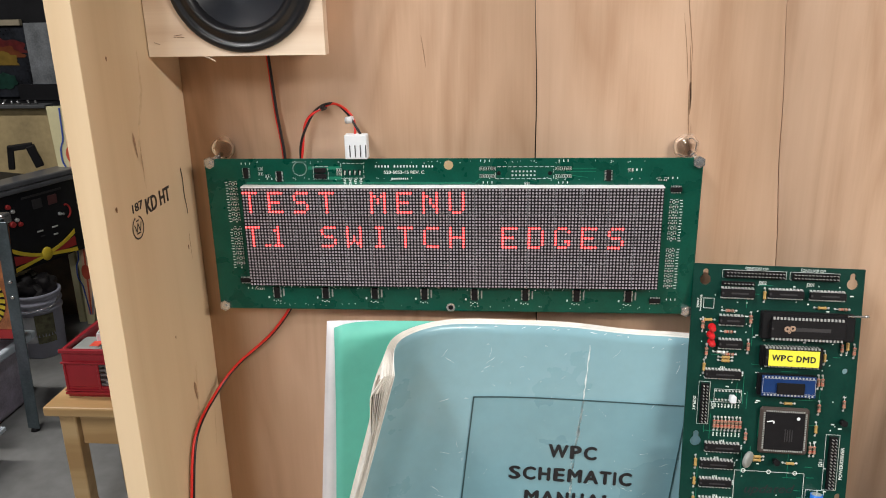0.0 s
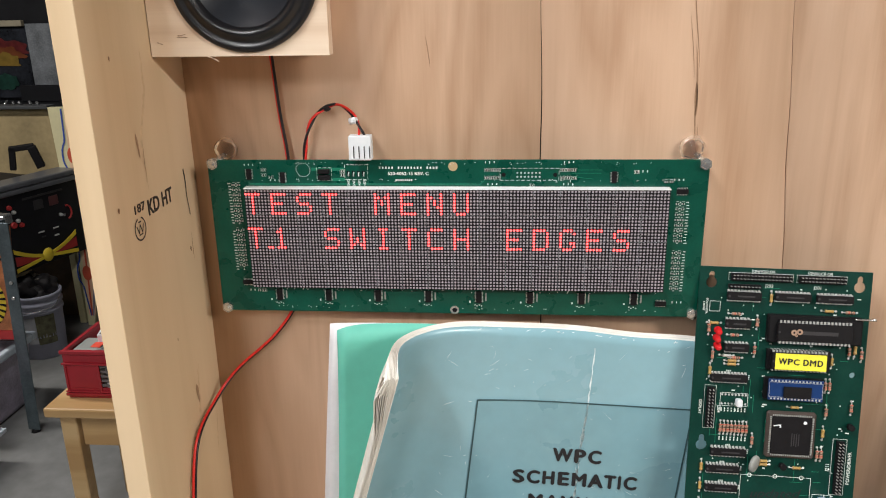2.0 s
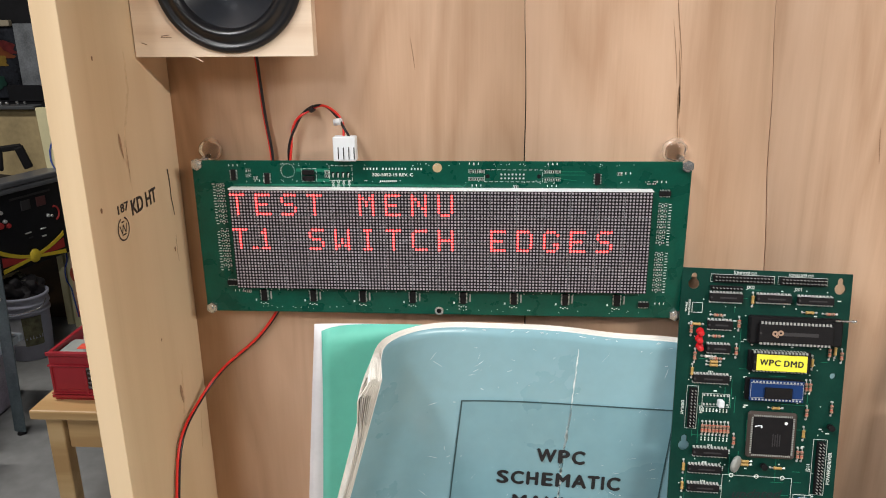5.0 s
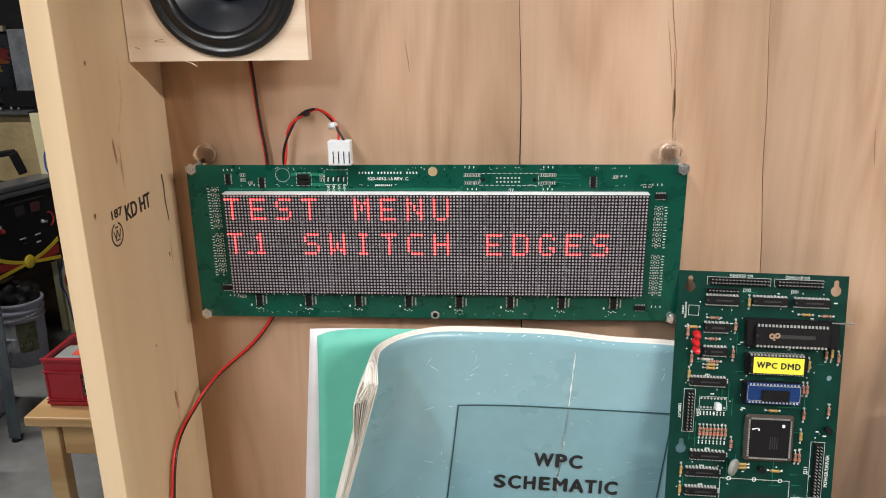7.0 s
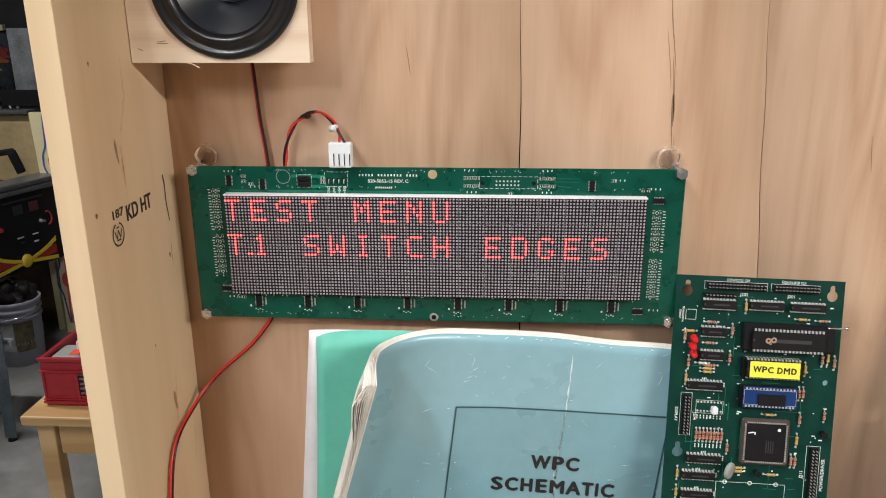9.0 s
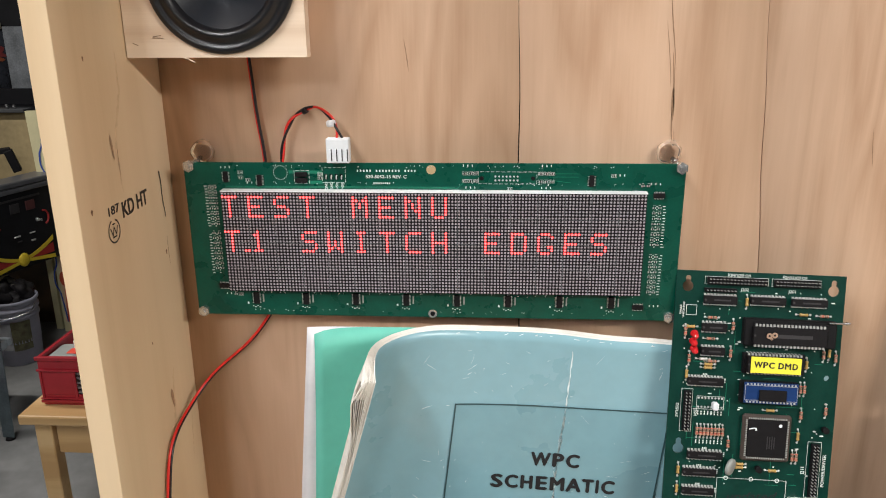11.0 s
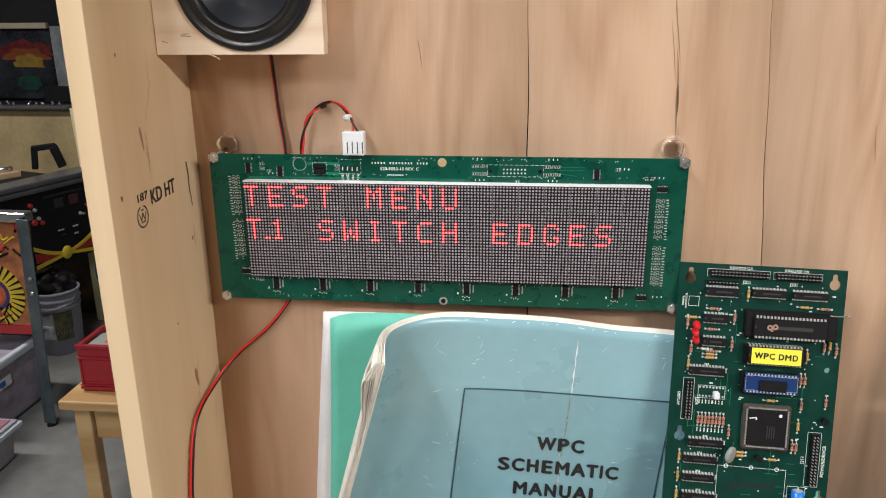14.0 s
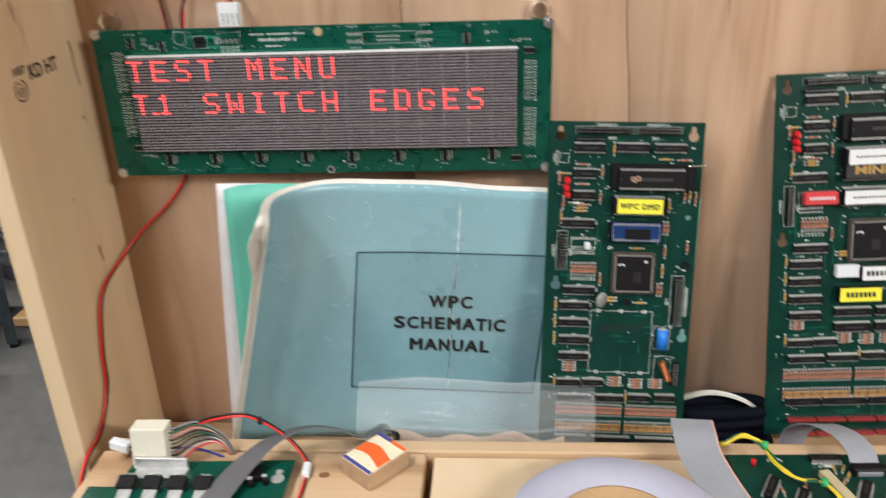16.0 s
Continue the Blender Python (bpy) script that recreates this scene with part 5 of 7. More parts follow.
    for k in range(60):
        u, v, ln = rnd.uniform(6, 110), rnd.uniform(14, 300), rnd.uniform(5, 22)
        if rnd.random() < 0.5:
            box(bm, ((u + ln / 2) * MM, -v * MM, 0.00003), (ln * MM, 0.0004, 0.00006))
        else:
            box(bm, (u * MM, -(v + ln / 2) * MM, 0.00003), (0.0004, ln * MM, 0.00006))
    tr = part("trace", bm, TRACE, t)
    tr["kind"] = "stuff"
    return t


LEAN = 12.13


def leaning(x, y, z, turn):
    return Matrix.Translation((x, y, z)) @ Matrix.Rotation(radians(90 - LEAN), 4, "X") @ Matrix.Rotation(radians(turn), 4, "Z") @ Matrix.Diagonal((1.034, 1.033, 1, 1))


controller_board("dark green circuit board with yellow labelled chip", leaning(0.191, -0.0217, 1.2383, -1.81))
controller_board("dark green circuit board with white labels and red switches", leaning(0.3784, -0.0044, 1.2691, 1.7), True)

# ---- wooden test fixture in front, with its boards ----
FZ = 0.985


def flat_board(outline_pts, z, mat, t, thick=0.0016):
    bm = B()
    vs = [bm.verts.new((x, y, z)) for x, y in outline_pts]
    f = bm.faces.new(vs)
    out = bmesh.ops.extrude_face_region(bm, geom=[f])
    bmesh.ops.translate(bm, vec=(0, 0, -thick), verts=[v for v in out["geom"] if isinstance(v, bmesh.types.BMVert)])
    bmesh.ops.recalc_face_normals(bm, faces=list(bm.faces))
    return part("circuit_board", bm, mat, t)


def test_fixture():
    t = thing("test_fixture", "shallow pine fixture frame carrying circuit boards", "wooden frame")
    bm = B()
    box(bm, (0.2845, -0.1305, (FZ + BENCH_Z) / 2), (0.955, 0.015, FZ - BENCH_Z), bevel=0.0015, seg=2)
    part("rear_rail", bm, PINE_X, t)
    bm = B()
    box(bm, (-0.056, -0.262, FZ - 0.0095), (0.28, 0.2435, 0.018), bevel=0.0015, seg=2)
    part("plank", bm, PINE_X, t)
    bm = B()
    box(bm, (0.427, -0.262, FZ - 0.013), (0.672, 0.2435, 0.018), bevel=0.0015, seg=2)
    part("plank", bm, PINE, t)
    for x in (-0.186, 0.755):
        bm = B()
        box(bm, (x, -0.262, (FZ - 0.022 + BENCH_Z) / 2), (0.018, 0.2435, FZ - 0.022 - BENCH_Z), bevel=0.001)
        part("side_rail", bm, PINE_X, t)
    bm = B()
    vs = [bm.verts.new((0.003 + 0.0045 * math.cos(a), -0.169 + 0.0035 * math.sin(a), FZ - 0.0002)) for a in [k * math.pi / 9 for k in range(18)]]
    bm.faces.new(vs)
    part("knot", bm, KNOT, t, "dark knot")


test_fixture()


def driver_board():
    t = thing("driver_board", "green power board with black transistors and heat sinks", "circuit board")
    z = FZ + 0.008
    flat_board([(-0.181, -0.196), (-0.159, -0.196), (-0.156, -0.166), (-0.022, -0.161), (-0.018, -0.37), (-0.178, -0.37)], z, SOLDERMASK, t)
    for x, y in ((-0.172, -0.36), (-0.03, -0.36), (-0.03, -0.17), (-0.15, -0.172)):
        bm = B()
        rod(bm, (x, y, FZ - 0.0005), (x, y, z - 0.0016), 0.003, 10)
        part("standoff", bm, WHITEPL, t)
    bm = B()
    box(bm, (-0.128, -0.1745, z + 0.006), (0.043, 0.003, 0.012), bevel=0.0004)
    part("heat_sink", bm, DULLALU, t, "bent aluminium heat sink")
    bm = B()
    box(bm, (-0.128, -0.181, z + 0.001), (0.043, 0.012, 0.002), bevel=0.0004)
    part("heat_sink", bm, DULLALU, t)
    for k in range(4):
        x = -0.148 + 0.0205 * k
        bm = B()
        box(bm, (0, 0, 0.003), (0.0145, 0.011, 0.0045), bevel=0.0006)
        tr = part("transistor", bm, BLACKP, t, "black power transistor", pose(x, -0.196, z + 0.003, 18, 0, 0))
        bm = B()
        box(bm, (0, -0.0105, 0.001), (0.011, 0.012, 0.0013), bevel=0.0003)
        rod(bm, (0, -0.012, 0.0016), (0, -0.012, 0.0024), 0.0022, 12)
        part("metal_tab", bm, DULLALU, tr, "tinned metal tab")
        for d in (-1, 0, 1):
            bm = B()
            tube(bm, [(d * 0.0028, 0.0055, 0.002), (d * 0.0028, 0.0085, 0.002), (d * 0.0028, 0.0095, -0.003)], 0.0005, 6)
            part("lead", bm, TIN, tr)
    for x, y in ((-0.058, -0.193), (-0.047, -0.19)):
        bm = B()
        rod(bm, (x + 0.008, y, z), (x + 0.008, y, z + 0.008), 0.0027, 14, mat=1)
        rod(bm, (x + 0.008, y, z + 0.008), (x + 0.008, y, z + 0.0082), 0.0022, 14)
        part("capacitor", bm, [TIN, BLACKP], t)
    bm = B()
    box(bm, (-0.048, -0.182, z + 0.003), (0.007, 0.014, 0.006), bevel=0.0005)
    part("chip", bm, BLACKP, t)
    bm = B()
    for r, x, y in ((0.0055, -0.031, -0.184), (0.003, -0.0315, -0.176)):
        rod(bm, (x, y, z), (x, y, z + 0.00015), r, 18)
    part("pad", bm, TIN, t, "bare keyhole pad")
    rnd = random.Random(9)
    for k in range(14):
        part("resistor", resistor("tan" if k % 2 else "amber"), None, t, "", pose(rnd.uniform(-0.17, -0.06), rnd.uniform(-0.36, -0.24), z, 0, 0, 90 * (k % 2)))
    # big ivory plug with its wire bundle
    p = thing("wire_harness_plug", "large ivory plug with a bundle of coloured wires", "connector", pose(-0.1395, -0.163, FZ + 0.022, -6, 2, 4))
    bm = B()
    box(bm, (0, 0, 0), (0.0285, 0.017, 0.041), bevel=0.0012, seg=2)
    part("housing", bm, IVORY, p)
    for k in range(2):
        bm = B()
        box(bm, (0.0144, -0.003 + 0.006 * k, 0), (0.0012, 0.0035, 0.034), bevel=0.0003)
        part("rib", bm, IVORY, p)
    cols = [REDWIRE, WHITEWIRE, REDWIRE, BLACKWIRE, RIBWIRE, WHITEWIRE, BLACKWIRE, GREENWIRE, RIBWIRE, BLACKWIRE, PINKWIRE, BLACKWIRE, GREENWIRE, RIBWIRE]
    for k, c in enumerate(cols):
        f = k / (len(cols) - 1)
        z0 = -0.0165 + 0.03 * f
        hgt = 0.004 + 0.012 * f
        bm = B()
        tube(bm, [(0.010, 0.002 * (k % 2), z0), (0.02, 0.003 * (k % 3), z0 + 0.002), (0.034, 0.006 + 0.002 * (k % 3), z0 * 0.5 + hgt * 0.7), (0.048 + 0.002 * f, 0.012, -0.008 + hgt), (0.057 + 0.003 * f, 0.015, -0.016 + hgt * 0.5), (0.06 + 0.002 * f, 0.019, -0.032), (0.058, 0.024, -0.06)], 0.00085, 7, n=5)
        part("wire", bm, c, p)
    q = thing("wire_plug", "small white plug lying on its wire", "connector", pose(-0.171, -0.153, FZ + 0.0145, 0, 12, -8))
    bm = B()
    box(bm, (-0.002, 0, 0), (0.0165, 0.008, 0.0085), bevel=0.0008)
    part("housing", bm, WHITEPL, q)
    bm = B()
    tube(bm, [(0.005, 0, 0), (0.012, 0.004, -0.002), (0.03, 0.009, 0.0), (0.06, 0.014, 0.006), (0.09, 0.018, 0.0)], 0.001, 7)
    part("wire", bm, BLUEWIRE, q)
    bm = B()
    tube(bm, [(0.004, 0.001, -0.002), (0.006, 0.002, -0.007), (0.003, 0.003, -0.0145)], 0.0009, 6)
    part("wire", bm, BLACKWIRE, q)
    twin("supply_wire", "red and black wire pair arching over the fixture",
         [(-0.125, -0.15, 1.013), (-0.107, -0.15, 1.019), (-0.09, -0.15, 1.0255), (-0.061, -0.15, 1.029), (-0.034, -0.152, 1.0145), (-0.0175, -0.155, 0.995), (-0.0125, -0.163, 0.988), (-0.0105, -0.185, 0.9865), (-0.012, -0.24, 0.9865)], (0, 0.0004, 0.0009), 0.001)
    d = thing("inline_plug", "small white inline plug on the wire pair", "connector", pose(-0.0115, -0.168, FZ + 0.0034, 0, 0, 4))
    bm = B()
    box(bm, (0, 0, 0), (0.0055, 0.015, 0.0056), bevel=0.0005)
    part("housing", bm, WHITEPL, d)
    e = thing("cable_tie", "black cable tie round the wire pair", "cable tie", pose(-0.05, -0.151, 1.0245))
    bm = B()
    rod(bm, (-0.0018, 0, 0), (0.0018, 0, -0.0012), 0.0028, 12)
    part("band", bm, BLACKWIRE, e)
    bm = B()
    box(bm, (0, -0.0005, 0.003), (0.003, 0.003, 0.0025), bevel=0.0004)
    part("lock", bm, BLACKWIRE, e)


driver_board()


def ribbon(name, label, pts, across, width, n_wires, mat, edge=None):
    """A flat ribbed cable along pts; across is its sideways direction at each point."""
    t = thing(name, label, "ribbon cable")
    path = smoothed(pts, 8)
    acr = smoothed(across, 8)
    bm = B()
    m = n_wires * 2
    rows = []
    for i, c in enumerate(path):
        d = (path[min(i + 1, len(path) - 1)] - path[max(i - 1, 0)]).normalized()
        a = acr[i]
        a = (a - d * a.dot(d)).normalized()
        up = d.cross(a)
        top = [bm.verts.new(c + a * (k / m - 0.5) * width + up * (0.00028 if k % 2 else 0.0)) for k in range(m + 1)]
        bot = [bm.verts.new(c + a * (k / m - 0.5) * width - up * (0.0007 if k % 2 else 0.0005)) for k in range(m + 1)]
        rows.append((top, bot))
    for (t0, b0), (t1, b1) in zip(rows, rows[1:]):
        for k in range(m):
            mi = 1 if edge is not None and k >= m - 2 else 0
            for f in (bm.faces.new((t0[k], t0[k + 1], t1[k + 1], t1[k])), bm.faces.new((b0[k + 1], b0[k], b1[k], b1[k + 1]))):
                f.material_index, f.smooth = mi, True
        bm.faces.new((t0[0], t1[0], b1[0], b0[0]))
        bm.faces.new((t1[m], t0[m], b0[m], b1[m]))
    bmesh.ops.recalc_face_normals(bm, faces=list(bm.faces))
    part("cable", bm, [mat, edge or mat], t)
    return t


RIBG = shade("dark_grey_ribbon", (0.13, 0.13, 0.14), 0.5, var=0.1)
RIBL = shade("light_grey_ribbon", (0.29, 0.30, 0.33), 0.45, var=0.08)
RIBW = shade("pale_lilac_ribbon", (0.44, 0.44, 0.54), 0.42, var=0.05)

ribbon("ribbon_cable", "dark grey ribbon cable bent over the fixture edge",
       [(-0.075, -0.225, 0.997), (-0.064, -0.19, 1.0), (-0.048, -0.164, 1.006), (-0.028, -0.15, 1.012), (-0.008, -0.142, 1.012), (0.011, -0.136, 1.005), (0.028, -0.131, 0.994), (0.042, -0.112, 0.986), (0.05, -0.095, 0.97), (0.055, -0.085, 0.93)],
       [(0.9, -0.5, 0), (0.85, -0.5, 0.1), (0.55, -0.8, 0.2), (0.35, -0.8, 0.4), (0.25, -0.8, 0.5), (0.21, -0.78, 0.55), (0.21, -0.78, 0.55), (0.25, -0.8, 0.5), (0.3, -0.85, 0.4), (0.4, -0.9, 0.2)], 0.024, 20, RIBG)
ribbon("ribbon_cable", "light grey ribbon cable folded upward with a pink edge",
       [(0.335, -0.29, 0.991), (0.33, -0.245, 0.992), (0.316, -0.208, 0.996), (0.308, -0.178, 1.0), (0.304, -0.158, 1.004), (0.303, -0.143, 1.011), (0.304, -0.128, 1.012)],
       [(0.9, 0.3, 0), (0.9, 0.35, 0), (0.9, 0.3, 0), (0.95, 0.1, 0), (1, -0.05, 0), (1, -0.1, 0), (1, -0.1, 0)], 0.034, 26, RIBL, PINKWIRE)
ribbon("ribbon_cable", "light grey ribbon cable with a black plug",
       [(0.431, -0.164, 0.994), (0.43, -0.152, 1.002), (0.425, -0.135, 1.004), (0.415, -0.11, 0.995), (0.405, -0.095, 0.975), (0.403, -0.092, 0.94)],
       [(1, 0, 0)] * 6, 0.022, 17, RIBL)


def black_plug():
    t = thing("ribbon_plug", "black ribbon plug with a pale strain bar", "connector", pose(0.4315, -0.167, FZ + 0.0085, 8, 0, 2))
    bm = B()
    box(bm, (0, 0, 0), (0.026, 0.008, 0.011), bevel=0.0008)
    part("housing", bm, BLACKSOCK, t)
    bm = B()
    box(bm, (0, -0.0043, 0.001), (0.019, 0.001, 0.0045), bevel=0.0003)
    part("strain_bar", bm, RIBL, t)
    bm = B()
    for s in (-1, 1):
        box(bm, (s * 0.0105, 0, -0.005), (0.003, 0.006, 0.006))
    part("latch", bm, BLACKSOCK, t)


black_plug()


def tape_roll():
    t = thing("tape_roll", "pale lilac-white roll of tape lying on the planks", "tape roll", pose(0.229, -0.247, FZ - 0.004))
    bm = B()
    lathe(bm, [(0.047, 0.0005), (0.047, 0.0235), (0.0473, 0.024), (0.079, 0.024), (0.08, 0.0232), (0.08, 0.0008), (0.079, 0.0), (0.0473, 0.0), (0.047, 0.0005)], Matrix(), 72)
    part("tape", bm, RIBW, t)
    bm = B()
    lathe(bm, [(0.0443, 0.0), (0.0443, 0.0238), (0.0467, 0.0238), (0.0467, 0.0), (0.0443, 0.0)], Matrix(), 64)
    part("core", bm, shade("cardboard_core", (0.42, 0.27, 0.14), 0.8, var=0.15), t, "brown cardboard core")


tape_roll()


def small_box():
    t = thing("small_carton", "small carton with orange, cream and blue print", "box", Matrix.Translation((0.0445, -0.161, FZ)) @ Matrix.Rotation(radians(-41), 4, "Z"))
    w, d, h = 0.0345, 0.0425, 0.0155
    bm = B()
    box(bm, (0, 0, h / 2), (w, d, h), bevel=0.0006)
    part("carton", bm, shade("brown_card", (0.46, 0.31, 0.19), 0.7, var=0.15, scale=80), t)
    cream, orange, blue = shade("cream_print", (0.8, 0.72, 0.52), 0.5), shade("orange_print", (0.85, 0.13, 0.02), 0.5), shade("navy_print", (0.06, 0.06, 0.28), 0.5)
    bm = B()
    box(bm, (0, 0, h + 0.0002), (w - 0.001, d - 0.001, 0.0004))
    top = part("printed_top", bm, cream, t, "cream printed top")
    bm = B()
    n = 14
    lo, hi = [], []
    for k in range(n + 1):
        x = -w / 2 + 0.001 + (w - 0.002) * k / n
        mid = 0.003 * math.sin(k / n * 4.2) - 0.001
        lo.append(bm.verts.new((x, mid - 0.007, h + 0.0006)))
        hi.append(bm.verts.new((x, mid + 0.0065, h + 0.0006)))
    for k in range(n):
        bm.faces.new((lo[k], lo[k + 1], hi[k + 1], hi[k]))
    part("print", bm, orange, top, "orange swoosh")
    for y, mt in ((-d / 2 + 0.0025, blue), (d / 2 - 0.0022, orange)):
        bm = B()
        box(bm, (0, y, h + 0.0006), (w - 0.0014, 0.0032, 0.0002))
        part("print", bm, mt, top)
    bm = B()
    box(bm, (-w / 4, d / 2 - 0.0022, h + 0.0009), (w / 2 - 0.001, 0.0032, 0.0002))
    part("print", bm, blue, top)


small_box()


def logic_board():
    t = thing("logic_board", "dark green circuit board with black chips and yellow wires", "circuit board")
    z = FZ + 0.006
    flat_board([(0.329, -0.146), (0.62, -0.14), (0.62, -0.36), (0.345, -0.36)], z, SOLDERMASK_OLD, t)
    for x, y in ((0.35, -0.35), (0.61, -0.35), (0.61, -0.15), (0.345, -0.155)):
        bm = B()
        rod(bm, (x, y, FZ - 0.0042), (x, y, z - 0.0016), 0.003, 10)
        part("standoff", bm, WHITEPL, t)
    rnd = random.Random(3)
    for k, (x, y, rz) in enumerate(((0.352, -0.187, 60), (0.37, -0.2, 60), (0.405, -0.152, 0), (0.42, -0.19, 60), (0.437, -0.198, 60), (0.47, -0.16, 0), (0.5, -0.19, 60), (0.455, -0.215, 60), (0.40, -0.22, 60))):
        c = part("chip", dip(0.0245, 0.0068, 9), None, t, "", pose(x, y, z, 0, 0, rz))
        for s in (-1, 1):
            part("pinning", pin_row(9, 0.0026, 0.0042), None, c, "", Matrix.Translation((0, s * 0.0041, 0)))["kind"] = "stuff"
    for k in range(26):
        part("resistor", resistor(("tan", "amber", "glass")[k % 3]), None, t, "", pose(rnd.uniform(0.34, 0.5), rnd.uniform(-0.225, -0.15), z, 0, 0, rnd.choice((0, 60, 90))))
    bm = B()
    box(bm, (0, 0, 0.003), (0.0085, 0.033, 0.006), bevel=0.0006)
    part("relay", bm, shade("tan_plastic", (0.5, 0.42, 0.26), 0.5), t, "tan ribbed strip", pose(0.4005, -0.186, z, 0, 0, 14))
    bm = B()
    rod(bm, (0.347, -0.159, z), (0.347, -0.159, z + 0.006), 0.0017, 14)
    part("indicator_lamp", bm, REDLED, t, "red indicator lamp")
    w = thing("yellow_wires", "twisted bundle of yellow and green wires", "wire")
    base = [(0.315, -0.13, 0.985), (0.328, -0.142, 1.0), (0.343, -0.14, 1.005), (0.357, -0.146, 1.002), (0.3615, -0.16, 0.998), (0.365, -0.176, 0.999), (0.373, -0.185, 1.0), (0.388, -0.188, 1.0), (0.393, -0.2, 1.0), (0.398, -0.22, 0.998), (0.405, -0.25, 0.995)]
    for k in range(4):
        bm = B()
        pts = [Vector(p) + Vector((0.0014 * math.cos(1.9 * i + k * 1.57), 0.0014 * math.sin(1.9 * i + k * 1.57), 0.0012 * math.cos(2.3 * i + k))) for i, p in enumerate(base)]
        tube(bm, pts, 0.0011, 7)
        part("wire", bm, YELLOWWIRE if k < 3 else GREENWIRE, w)
    for p in ((0.358, -0.148, 1.003), (0.389, -0.189, 1.001)):
        bm = B()
        rod(bm, (p[0] - 0.002, p[1], p[2]), (p[0] + 0.002, p[1] - 0.002, p[2]), 0.0036, 12)
        part("wrap", bm, shade("green_tape", (0.03, 0.4, 0.12), 0.4), w, "green tape wrap")


logic_board()


def cable_lump():
    """Dark wound coil of cable behind the boards, white wires over it."""
    t = thing("cable_coil", "dark navy coil of cable behind the boards", "cable", pose(0.352, -0.055, BENCH_Z))
    navy = shade("navy_jacket", (0.003, 0.004, 0.009), 0.8, var=0.2, spec=0.1)
    for k in range(6):
        bm = B()
        r = 0.05 - 0.003 * (k % 3)
        tube(bm, [(r * math.cos(a), 0.3 * r * math.sin(a), 0.006 + 0.0095 * k + 0.0012 * math.sin(a * 3 + k)) for a in [2 * math.pi * j / 16 for j in range(17)]], 0.0055, 10, n=3)
        part("turn", bm, navy, t)
    w = thing("white_wires", "bundle of thin white wires over a dark coil", "wire")
    for k in range(4):
        bm = B()
        o = Vector((0, 0.0012 * k, 0.0013 * (k % 2)))
        tube(bm, [Vector(p) + o for p in ((0.3, -0.05, 0.97), (0.322, -0.052, 0.981), (0.344, -0.053, 0.986), (0.371, -0.054, 0.979), (0.393, -0.055, 0.9625), (0.41, -0.05, 0.94))], 0.0009, 6)
        part("wire", bm, WHITEWIRE, w)


cable_lump()


def plastic_bag():
    t = thing("plastic_bag", "clear plastic bag standing in front of the manual", "bag")

    def fn(u, v, off):
        x = 0.018 + 0.212 * u + 0.004 * v * (u - 0.5)
        z = BENCH_Z + 0.001 + (0.083 + 0.010 * u + 0.003 * math.sin(u * 5)) * v
        y = -0.1 + 0.004 * math.sin(u * 6 + 1) * v + 0.032 * max(0.0, (v - 0.62) / 0.38) ** 2 + 0.002 * math.sin(v * 7 + u * 3) + 0.0016 * noise.noise(Vector((u * 5, v * 9, 3))) + 0.0006 * math.sin(v * 33 + 6 * math.sin(u * 4)) + off
        return Vector((x, y, z))

    bm = B()
    sheet(bm, fn, 30, 40)
    part("front_film", bm, FILM, t)
    bm = B()
    sheet(bm, lambda u, v, off: fn(u, v, off) + Vector((0, 0.004 + 0.003 * math.sin(u * 9), -0.002)), 30, 20)
    part("back_film", bm, FILM, t)
    bm = B()
    sheet(bm, lambda u, v, off: fn(u, 0.985 + 0.015 * v, off) + Vector((0, -0.0004, 0)), 30, 1)
    part("rim", bm, FILM, t)
    # extra strip of film, shaped as a crease to stand for the highlight streak
    bm = B()
    sheet(bm, lambda u, v, off: fn(0.05 + 0.9 * u, 0.66 + 0.02 * v + 0.012 * math.sin(u * 7), off) + Vector((0, -0.0035 * math.sin(math.pi * v) - 0.0008, 0)), 30, 6)
    part("fold", bm, FILM, t, "folded film strip added for the highlight streak")
    g = thing("folded_slip", "tan folded paper slip inside a clear bag", "paper")
    bm = B()
    sheet(bm, lambda u, v, off: Vector((0.05 + 0.155 * u, -0.0925 + 0.0015 * math.sin(u * 19) + 0.003 * v + off, BENCH_Z + 0.001 + (0.044 + 0.005 * math.sin(u * 15 + 1) * math.cos(u * 4)) * v)), 40, 4, 0.0004)
    part("slip", bm, shade("tan_slip", (0.42, 0.30, 0.21), 0.7, var=0.35, scale=30), g)


FILM = clear("clear_bag_film", (0.78, 0.8, 0.82), 0.1, alpha=0.1)
plastic_bag()

# second speaker box, off to the side, known by its shadow
copy_thing(bpy.data.objects["loudspeaker"], pose(0.487, -0.052, 1.457))

# ---- the workshop beyond ----


def stool():
    t = thing("wooden_stool", "low pale birch stool with a thick top", "stool", pose(-1.148, 1.07, 0))
    bm = B()
    box(bm, (0.24, 0.17, 0.4365), (0.48, 0.34, 0.027), bevel=0.005, seg=2)
    part("seat", bm, STOOLWOOD, t)
    for x in (0.047, 0.433):
        for y in (0.045, 0.295):
            bm = B()
            box(bm, (x, y, 0.2115), (0.045, 0.042, 0.423), bevel=0.003)
            part("leg", bm, STOOLWOOD, t)
    for c, s in (((0.24, 0.045, 0.373), (0.33, 0.018, 0.1)), ((0.24, 0.295, 0.373), (0.33, 0.018, 0.1)), ((0.055, 0.17, 0.373), (0.018, 0.21, 0.1)), ((0.425, 0.17, 0.373), (0.018, 0.21, 0.1))):
        bm = B()
        box(bm, c, s, bevel=0.002)
        part("apron", bm, STOOLWOOD, t)


stool()


